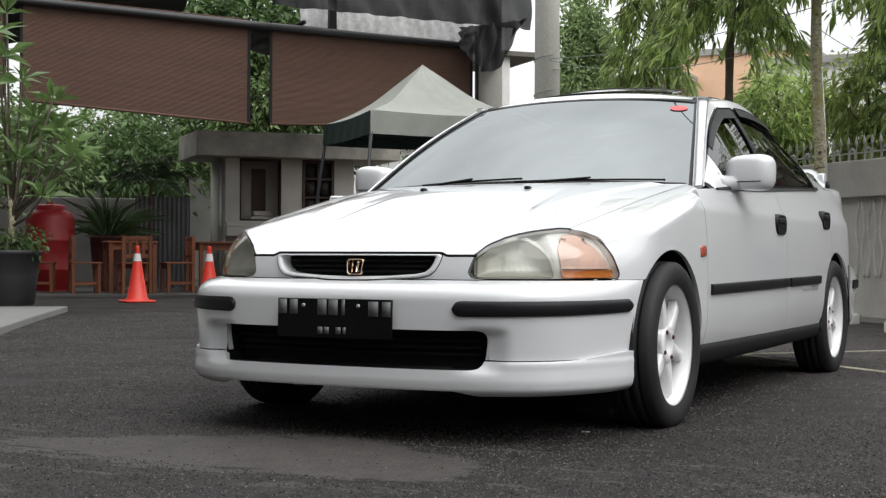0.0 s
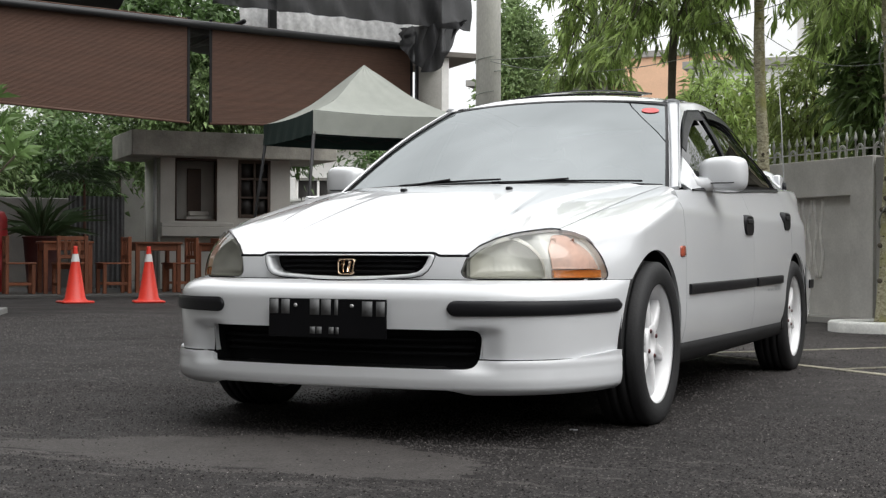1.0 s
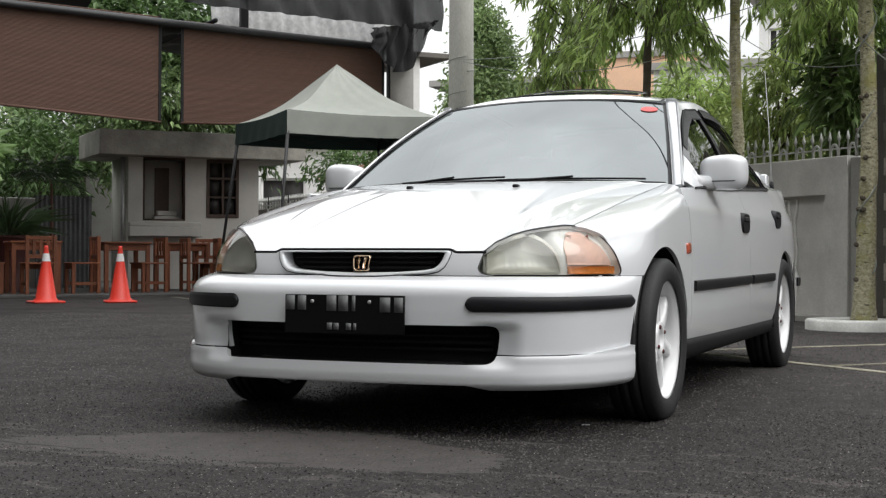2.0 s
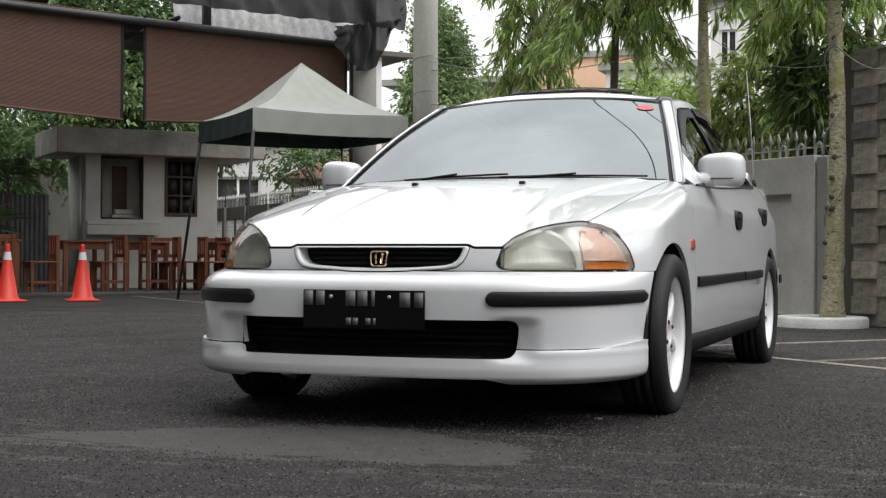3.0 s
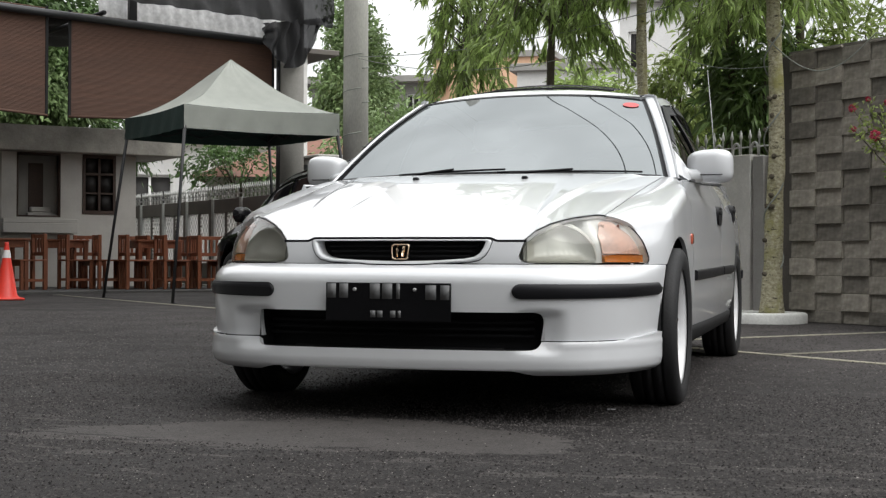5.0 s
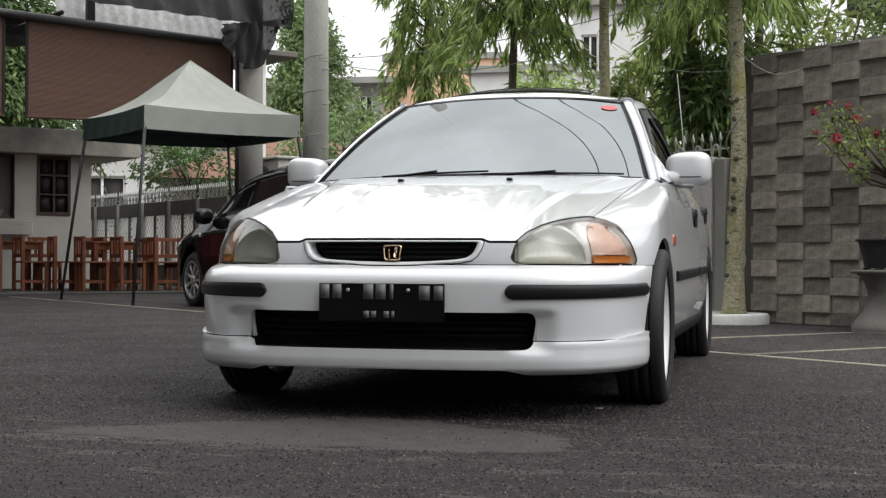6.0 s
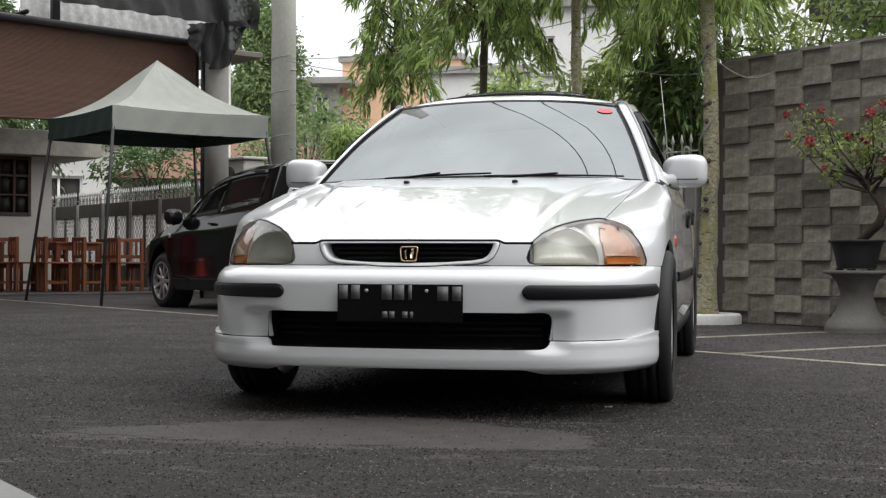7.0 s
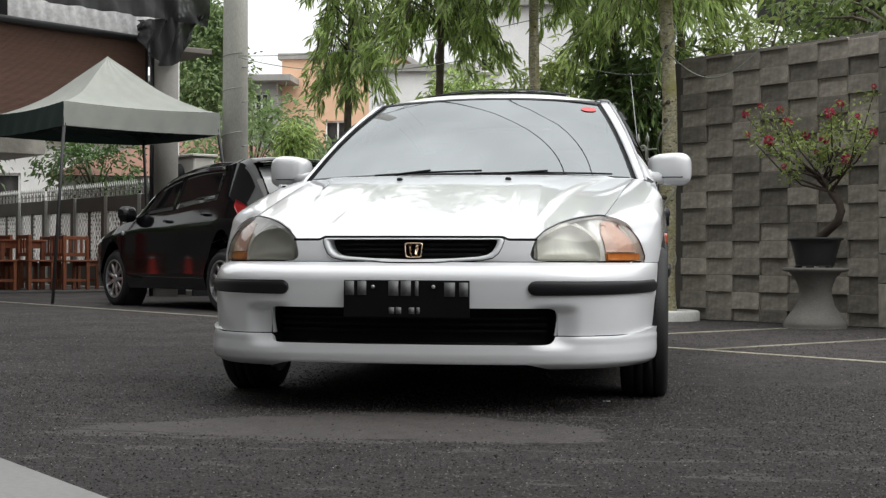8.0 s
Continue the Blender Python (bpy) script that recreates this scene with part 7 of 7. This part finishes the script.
# blade-leaved plant in a red tub, red bin
tub = LOT @ pose(-17.6, 1.45, .034)
bm = bmesh.new()
lathe(bm, [(.20, 0), (.24, .45), (.27, .80), (.29, .81), (.28, .84), (.25, .82), (.002, .78)], 30)
solid("plant_tub", bm, material("dull_red_tub", (.07, .02, .018), .7, 0, (60, .1), (4, .2), .1), tub, "tall dark red plant tub behind a table", "pot")
pl = thing("blade_plant", tub @ pose(0, 0, .78), "dark plant with long arching blade leaves in a tub", "plant")
rng = np.random.default_rng(51)
n = 64
az = rng.uniform(0, 6.28, n)
el = rng.uniform(.25, 1.45, n)
d = np.stack([np.cos(az) * np.cos(el), np.sin(az) * np.cos(el), np.sin(el)], 1)
L = rng.uniform(.75, 1.35, n)
for k in range(n):
    leaf_part("blade", leaf_mesh("blade", rng, d[k:k + 1] * .03, d[k:k + 1], L[k:k + 1], np.full(1, .05), LEAF_BLADE, .3, .3), pl)
bin_ = thing("red_barrel", LOT @ pose(-17.5, .58, .034) @ Matrix.Diagonal((1.16, 1.16, 1.03, 1)), "red plastic water barrel with a domed screw lid", "barrel")
bm = bmesh.new()
lathe(bm, [(.27, 0), (.29, .03), (.305, .30), (.315, .32), (.305, .34), (.315, .72), (.325, .74), (.315, .76), (.312, 1.06), (.27, 1.16), (.20, 1.18)], 36)
part("tub", bm, RED_PLASTIC, bin_)
bm = bmesh.new()
lathe(bm, [(.20, 1.175), (.205, 1.24), (.16, 1.265), (.06, 1.27), (.055, 1.31), (.002, 1.315)], 28)
part("lid", bm, RED_PLASTIC, bin_, "domed red lid")

# feathery palm behind the tables
palm = thing("palm", LOT @ pose(-18.55, 2.24, .034), "young palm with a slim reddish stem and feathery arching fronds", "palm")
bm = bmesh.new()
tube(bm, [(0, 0, 0), (.02, .01, .9), (0, 0, 1.75)], [.035, .025, .02], 8)
part("stem", bm, material("palm_stem", (.13, .05, .035), .7, 0, (30, .2), (4, .3), .2), palm, "slim reddish stem")
rng = np.random.default_rng(57)
for k in range(13):
    az, el, ln = k * 2.4, rng.uniform(.25, 1.25), rng.uniform(.8, 1.15)
    out = np.array((math.cos(az) * math.cos(el), math.sin(az) * math.cos(el), math.sin(el)))
    rib = [np.array((0, 0, 1.72)) + out * ln * u + np.array((0, 0, -.55 * ln * u * u)) for u in np.linspace(0, 1, 14)]
    n = 44
    u = np.repeat(np.linspace(.15, 1, n // 2), 2)
    base = np.array([np.array((0, 0, 1.72)) + out * ln * q + np.array((0, 0, -.55 * ln * q * q)) for q in u])
    side = np.cross(out, (0, 0, 1.0))
    side /= np.linalg.norm(side)
    d = out * .6 + side * np.where(np.arange(n) % 2, 1, -1)[:, None] * .8 + np.array((0, 0, -.35)) + rng.normal(size=(n, 3)) * .12
    L = .30 * np.sin(np.pi * np.clip(u * .9 + .12, 0, 1)) + .06
    leaf_part("frond", leaf_mesh("frond", rng, base, d, L, np.full(n, .026), LEAF_BLADE, .2, .3), palm, "feathery frond")

# ---- trees with drooping narrow leaves ----
def ring_kerb(a, b, r, sq=1.0):
    bm = bmesh.new()
    prof = [(r, -.02), (r, .07), (r - .015, .085), (r - .09, .088), (r - .105, .07), (r - .105, .0)]
    lathe(bm, prof, 48, Matrix.Diagonal((1, sq, 1, 1)))
    for f in [f for f in bm.faces if len(f.verts) > 10]:
        bm.faces.remove(f)
    solid("tree_ring", bm, WHITE_KERB, LOT @ pose(a, b, 0), "low whitewashed kerb ring round a tree", "kerb", "kerb rings")
    bm = bmesh.new()
    lathe(bm, [(r - .11, .05), (.12, .07), (.01, .08)], 30, Matrix.Diagonal((1, sq, 1, 1)))
    solid("soil_bed", bm, SOIL, LOT @ pose(a, b, 0), "dark soil inside a kerb ring", "soil", kind="structure")


def droop_tree(a, b, r0, seed, z_low, mat_trunk, far=.7, top=9.5, branches=110):
    """A slender trunk with tiers of short drooping branches, each hung with tassels of narrow leaves."""
    t = thing("ashoka_tree", LOT @ pose(a, b, .03), "slender tree with drooping narrow leaves and a mossy trunk", "tree", "trees along the fence")
    rng = np.random.default_rng(seed)
    bm = bmesh.new()
    zs = np.concatenate([[0, .06, .15], np.arange(.3, 3.6, .15), np.arange(3.8, top, .6)])
    rr = np.interp(zs, [0, .08, .2, .5, 2, 4, top], [r0 * 1.9, r0 * 1.55, r0 * 1.35, r0 * 1.2, r0, r0 * .8, r0 * .2])
    pts = [(.02 * math.sin(z * 1.9 + seed), .02 * math.cos(z * 1.6 + seed), z) for z in zs]
    rings = tube(bm, pts, list(rr * rng.uniform(.94, 1.07, len(zs))), 16)
    for ring in rings:
        for v in ring:
            v.co += Vector(rng.normal(size=3) * r0 * .06)
    part("trunk", bm, mat_trunk, t, "mossy pale trunk with knots")
    for k in range(12):
        z = rng.uniform(.25, 2.6)
        ang = rng.uniform(-2.6, -.4)
        rk = float(np.interp(z, zs, rr))
        c = Vector((rk * math.cos(ang), rk * math.sin(ang), z))
        bm = bmesh.new()
        lathe(bm, [(r0 * .36, -.012), (r0 * .30, .014), (r0 * .12, .024), (.002, .018)], 10, Matrix.Translation(c) @ Vector((math.cos(ang), math.sin(ang), .2)).to_track_quat("Z", "Y").to_matrix().to_4x4())
        part("knot", bm, BARK_DARK, t)
    P, D = [], []
    for k in range(branches):
        f = k / branches
        z = z_low + (top - .7 - z_low) * f ** 1.35 + rng.uniform(-.08, .08)
        ang = k * 2.39996 + rng.uniform(-.45, .45)
        reach = far * rng.uniform(.5, 1.1) * (1 - .35 * f)
        out = np.array((math.cos(ang), math.sin(ang), 0))
        st = np.array((0, 0, z + .30))
        mid = st + out * reach * .6 + np.array((0, 0, .10))
        en = st + out * reach + np.array((0, 0, -.28 - .34 * rng.random()))
        if k < 40:
            bm = bmesh.new()
            tube(bm, [st - np.array((0, 0, .1)), mid, en], [.013, .009, .003], 5)
            part("limb", bm, BARK_DARK, t)
        n_t = int(4 + 11 * reach)
        for w in range(n_t):
            u = .22 + .78 * (w + rng.uniform(0, 1)) / n_t
            base = st * (1 - u) ** 2 + 2 * mid * u * (1 - u) + en * u * u + rng.normal(size=3) * .035
            hang = out * .45 + np.array((0, 0, -1.0)) + rng.normal(size=3) * .28
            hang /= np.linalg.norm(hang)
            n_l = int(rng.uniform(7, 14))
            P.append(base + hang * rng.uniform(0, .16, (n_l, 1)) + rng.normal(size=(n_l, 3)) * .022)
            D.append(hang + rng.normal(size=(n_l, 3)) * .34)
    P, D = np.concatenate(P), np.concatenate(D)
    L = rng.uniform(.10, .185, len(P))
    leaf_part("leaves", leaf_mesh("leaves", rng, P, D, L, L * .19, LEAF_DROOP, .12, .12), t, "drooping narrow leaves")
    return t


droop_tree(-9.42, 6.33, .044, 64, 2.42, BARK_DARK, .54, 6.5, 80)
ring_kerb(-9.42, 6.30, .36)
droop_tree(-4.44, 6.20, .062, 61, 2.80, BARK, .80, 5.6, 84)
droop_tree(-6.35, 7.5, .045, 85, 2.6, BARK_DARK, .8, 5.4, 54)
droop_tree(-5.86, 8.0, .045, 86, 3.0, BARK_DARK, .6, 5.5, 42)
droop_tree(-6.12, 6.21, .050, 62, 3.02, BARK, .72, 5.7, 80)
droop_tree(-7.64, 6.27, .043, 63, 2.68, BARK_DARK, .84, 6.8, 100)
ring_kerb(-4.44, 6.06, .39, .9)
ring_kerb(-6.12, 6.20, .36)
ring_kerb(-7.64, 6.24, .36)
bm = bmesh.new()
tube(bm, [(.080 * math.cos(t * 5), .080 * math.sin(t * 5) - .003, .45 + .52 * t) for t in np.linspace(0, 4.2, 90)], .007, 5)
solid("cable", bm, CABLE, LOT @ pose(-4.44, 6.20, 0), "pale cable wound round a tree trunk", "cable")
bm = bmesh.new()
tube(bm, [(-4.44 + .9 * t, 6.13 + .27 * t, 2.35 - .28 * math.sin(math.pi * t) - .04 * t) for t in np.linspace(0, 1, 24)] + [(-3.5, 6.42, 2.30)], .005, 5)
tube(bm, [(-6.12 + 1.72 * t, 6.2 - .1 * t, 2.62 - .62 * t + .12 * t * t - .10 * math.sin(math.pi * t)) for t in np.linspace(0, 1, 30)], .0035, 5)
solid("cable", bm, CABLE, LOT, "pale cable slung between trees and wall", "cable")

# planting behind the walls
bush("mango_bush", LOT @ pose(-6.15, 7.75, 0), "dense dark green mango bush behind a wall", "tree", 71, (0, 0, 2.05), (.50, .45, 1.0), 50, 3400, .13, .18, .24, LEAF_MANGO, .9)
bush("mango_bush", LOT @ pose(-5.2, 8.3, 0), "light green bush behind a wall", "tree", 72, (0, 0, 2.3), (.6, .5, .9), 40, 2000, .13, .15, .25, LEAF_PALE, .6)
bush("garden_shrub", LOT @ pose(-7.9, 8.2, 0), "tall light green garden shrub behind the gate wall", "tree", 66, (0, 0, 2.15), (.6, .5, .85), 48, 3400, .11, .14, .24, LEAF_PALE, .9)
bush("garden_shrub", LOT @ pose(-9.6, 8.2, 0), "tall light green garden shrub behind the gate wall", "tree", 67, (0, 0, 2.25), (.6, .5, .75), 48, 3400, .11, .15, .24, LEAF_DROOP, .9)
bush("garden_shrub", LOT @ pose(-8.4, 9.4, 0), "airy light green garden shrub behind the gate wall", "tree", 68, (0, 0, 2.2), (.6, .5, .7), 36, 1700, .12, .13, .26, LEAF_PALE, .6)
bush("garden_tree", LOT @ pose(-3.4, 8.0, 0), "open-branched garden tree leaning over a stone wall", "tree", 73, (0, 0, 2.95), (1.3, .8, .75), 44, 2300, .14, .09, .52, LEAF_GARDEN, .2)
bush("garden_tree", LOT @ pose(-1.4, 8.3, 0), "open-branched garden tree leaning over a stone wall", "tree", 74, (0, 0, 2.95), (1.5, .8, .6), 48, 2300, .15, .09, .52, LEAF_GARDEN, .2)
bush("garden_tree", LOT @ pose(-4.6, 9.2, 0), "tall leafy garden tree behind a stone wall", "tree", 75, (0, 0, 3.5), (1.2, 1.0, 1.0), 44, 1300, .16, .10, .5, LEAF_GARDEN, .4)
bush("street_shrub", LOT @ pose(-13.5, 8.2, 0), "young street tree with drooping leaves", "tree", 76, (0, 0, 2.1), (.20, .20, .40), 40, 3000, .08, .12, .2, LEAF_DROOP, 1.3)
bush("street_shrub", LOT @ pose(-9.2, 8.2, 0), "green shrub behind the fence", "tree", 77, (0, 0, 1.75), (1.1, .7, .6), 50, 2200, .15, .14, .25, LEAF_PALE, .6)
bush("street_tree", LOT @ pose(-18.5, 10.5, 0), "broad street tree beyond the fence", "tree", 78, (0, 0, 2.4), (1.5, 1.3, .9), 70, 3200, .2, .14, .4, LEAF_FAR, .3)
bush("street_tree", LOT @ pose(-21.0, 8.6, 0), "leafy street tree beyond the fence", "tree", 79, (0, 0, 2.1), (1.0, 1.0, .9), 50, 2200, .17, .12, .4, LEAF_DARK, .3)
bush("street_tree", pose(-10.2, 26.9, 0), "tall pale green tree across the street", "tree", 82, (0, 0, 4.3), (.72, 1.1, 2.4), 150, 20000, .22, .14, .45, LEAF_FAR, .3)
bush("hedge_tree", LOT @ pose(-22.6, 5.2, 0), "leafy garden tree behind the booth", "tree", 84, (0, 0, 3.7), (.8, 1.3, .75), 80, 5200, .2, .15, .45, LEAF_FAR, .3, group="garden trees behind the booth")
bush("climbing_shrub", LOT @ pose(-23.0, 5.0, 0), "tall dark climbing shrub behind the booth", "tree", 83, (0, 0, 4.9), (.9, 1.8, .9), 110, 9000, .2, .17, .5, LEAF_DARK, .3)
for k, (a, b, z, s) in enumerate(((-22.3, -1.8, 2.2, 1.2), (-22.0, .6, 2.1, 1.1), (-22.4, 2.6, 2.2, 1.0), (-23.2, 4.6, 2.7, 1.2), (-23.4, 6.6, 3.0, 1.2), (-22.3, -4.2, 2.5, 1.4), (-24.4, -.6, 3.0, 1.5), (-24.4, 1.8, 3.1, 1.5), (-24.6, 3.9, 3.3, 1.4), (-24.2, -3.0, 3.2, 1.5))):
    bush("hedge_tree", LOT @ pose(a, b, 0), "leafy garden tree behind the yard wall", "tree", 90 + k, (0, 0, z), (s, s, .95), 60, 3400, .2, .15, .45, LEAF_FAR if k % 2 else LEAF_DARK, .3, group="garden trees behind the booth")


# ---- houses beyond the fence ----
def house(name, x, y, turn, w, d, h, mat, label, roof, windows, over=.3, rise=1.2):
    t = thing(name, pose(x, y, 0, 0, 0, turn), label, "house")
    bm = bmesh.new()
    hs = [(c - ww / 2, c + ww / 2, z, z + hh) for c, z, ww, hh in windows]
    pieces(bm, "b", -w / 2, w / 2, -d / 2, -d / 2 + .2, 0, h, hs)
    part("wall", bm, mat, t)
    for q in ((-w / 2, -w / 2 + .2, -d / 2 + .2, d / 2), (w / 2 - .2, w / 2, -d / 2 + .2, d / 2), (-w / 2 + .2, w / 2 - .2, d / 2 - .2, d / 2)):
        bm = bmesh.new()
        box(bm, *q, 0, h)
        part("wall", bm, mat, t)
    bm = bmesh.new()
    if roof == "hip":
        lay(bm, [[Vector((sx * (w / 2 + over), sy * (d / 2 + over), h)) for sx, sy in ((-1, -1), (1, -1), (1, 1), (-1, 1), (-1, -1))], [Vector((sx * max(0, w / 2 - d / 2), 0, h + rise)) for sx, sy in ((-1, -1), (1, -1), (1, 1), (-1, 1), (-1, -1))]])
        part("roof", bm, ROOF_TILE, t, "brown tiled hip roof")
    else:
        box(bm, -w / 2 - over, w / 2 + over, -d / 2 - over, d / 2 + over, h, h + (.5 if roof == "dark" else .22), .01)
        part("roof", bm, STEEL_DARK if roof == "dark" else CONCRETE, t, "dark overhanging roof" if roof == "dark" else "flat concrete roof")
    for c, z, ww, hh in windows:
        bm = bmesh.new()
        yf = -d / 2 + .08
        for q in ((c - ww / 2, c - ww / 2 + .06, z, z + hh), (c + ww / 2 - .06, c + ww / 2, z, z + hh), (c - ww / 2 + .06, c + ww / 2 - .06, z + hh - .06, z + hh), (c - ww / 2 + .06, c + ww / 2 - .06, z, z + .06), (c - .03, c + .03, z + .06, z + hh - .06)):
            box(bm, q[0], q[1], yf, yf + .06, q[2], q[3])
        wn_ = part("window", bm, WHITE_WALL, t)
        for k in (0, 1):
            bm = bmesh.new()
            x0 = c - ww / 2 + .06 if k == 0 else c + .03
            box(bm, x0, x0 + ww / 2 - .09, yf + .03, yf + .035, z + .06, z + hh - .06)
            part("pane", bm, DIM_PANE, wn_)
        bm = bmesh.new()
        box(bm, c - ww / 2 - .1, c + ww / 2 + .1, -d / 2 - .12, -d / 2, z - .1, z, .01)
        part("sill", bm, CONCRETE, wn_)
    return t


house("orange_house", -10.9, 45.5, 0, 4.2, 6, 7.45, ORANGE_WALL, "two-storey orange rendered house beyond the street", "flat", [(-.1, 4.2, .9, 1.1), (1.3, 4.2, .9, 1.1)], .12)
house("grey_house", -15.2, 44.0, 4, 4.2, 5, 6.55, WALL_GREY, "grey two-storey house with a flat overhanging roof", "flat", [(-1.0, 4.9, .9, 1.0), (.55, 4.9, .7, 1.0), (1.55, 4.9, .5, 1.3)], .6)
house("white_annex", -6.95, 38.0, 2, 3.0, 4, 6.05, WHITE_WALL, "white two-storey annex with a flat roof", "flat", [(.9, 4.6, .5, .7)], .2)
house("white_house", -3.9, 38.5, 2, 3.0, 5, 7.9, WHITE_WALL, "white two-storey house with a flat roof", "flat", [(-1.0, 6.0, .5, 1.1)], .3)
house("low_house", -9.2, 23.5, 20, 5.2, 4, 2.1, WHITE_WALL, "low house with a brown tiled hip roof", "hip", [(-1.2, .9, 1.0, 1.0), (1.2, .9, 1.0, 1.0)], .3, 1.0)
house("street_house", -16.0, 27.5, 25, 9, 4, 3.3, WHITE_WALL, "white single-storey house across the street", "flat", [(-2.5, 1.2, 1.1, 1.3), (.2, 1.2, 1.1, 1.3), (2.8, 1.2, 1.1, 1.3)], .3)
t = house("wall_side_house", 6.56, 13.1, -41, 6.5, 4, 3.56, WALL_GREY, "grey house with a dark eave behind the stone wall", "dark", [(0, 1.2, 1.2, 1.2)], .7)


# ---- the stones of the split-stone wall ----
ST_W, ST_H, ST_Z = .2855, .1425, .105
stone_meshes = []
rs = random.Random(8)
for k in range(6):
    bm = bmesh.new()
    box(bm, .0015, ST_W - .0015, 0, .07, .001, ST_H - .001, .003)
    for v in bm.verts:
        if v.co.y < .02:
            v.co.y += rs.uniform(-.0025, .0025)
    stone_meshes.append(mesh_of("stone", bm, BRICK))
for i in range(7):
    for j in range(-1, 16):
        proud = (i + j) % 2 == 0
        ob = new("stone", stone_meshes[rs.randrange(6)])
        ob.parent = wall_stone
        low, high = max(.004, ST_Z + j * ST_H), min(2.262, ST_Z + (j + 1) * ST_H)
        ob.matrix_basis = pose(-4.465 + i * ST_W, 6.402 + (0 if proud else .024) + rs.uniform(-.003, .003), low, rs.uniform(-.4, .4), 0, rs.uniform(-.4, .4)) @ Matrix.Diagonal((1, 1, (high - low) / ST_H, 1))
# the plain pier at the wall's end, of larger flush stones
for i in range(3):
    z = .004
    j = 0
    while z < 2.25:
        h = min((.34, .22, .28, .20, .36, .24)[(j + 2 * i) % 6], 2.262 - z)
        ob = new("stone", stone_meshes[rs.randrange(6)])
        ob.parent = wall_stone
        ob.matrix_basis = pose(-2.46 + i * .46, 6.375 + rs.uniform(-.002, .002), z, 0, 0, 0) @ Matrix.Diagonal((.457 / ST_W, 1, (h - .003) / ST_H, 1))
        z += h
        j += 1
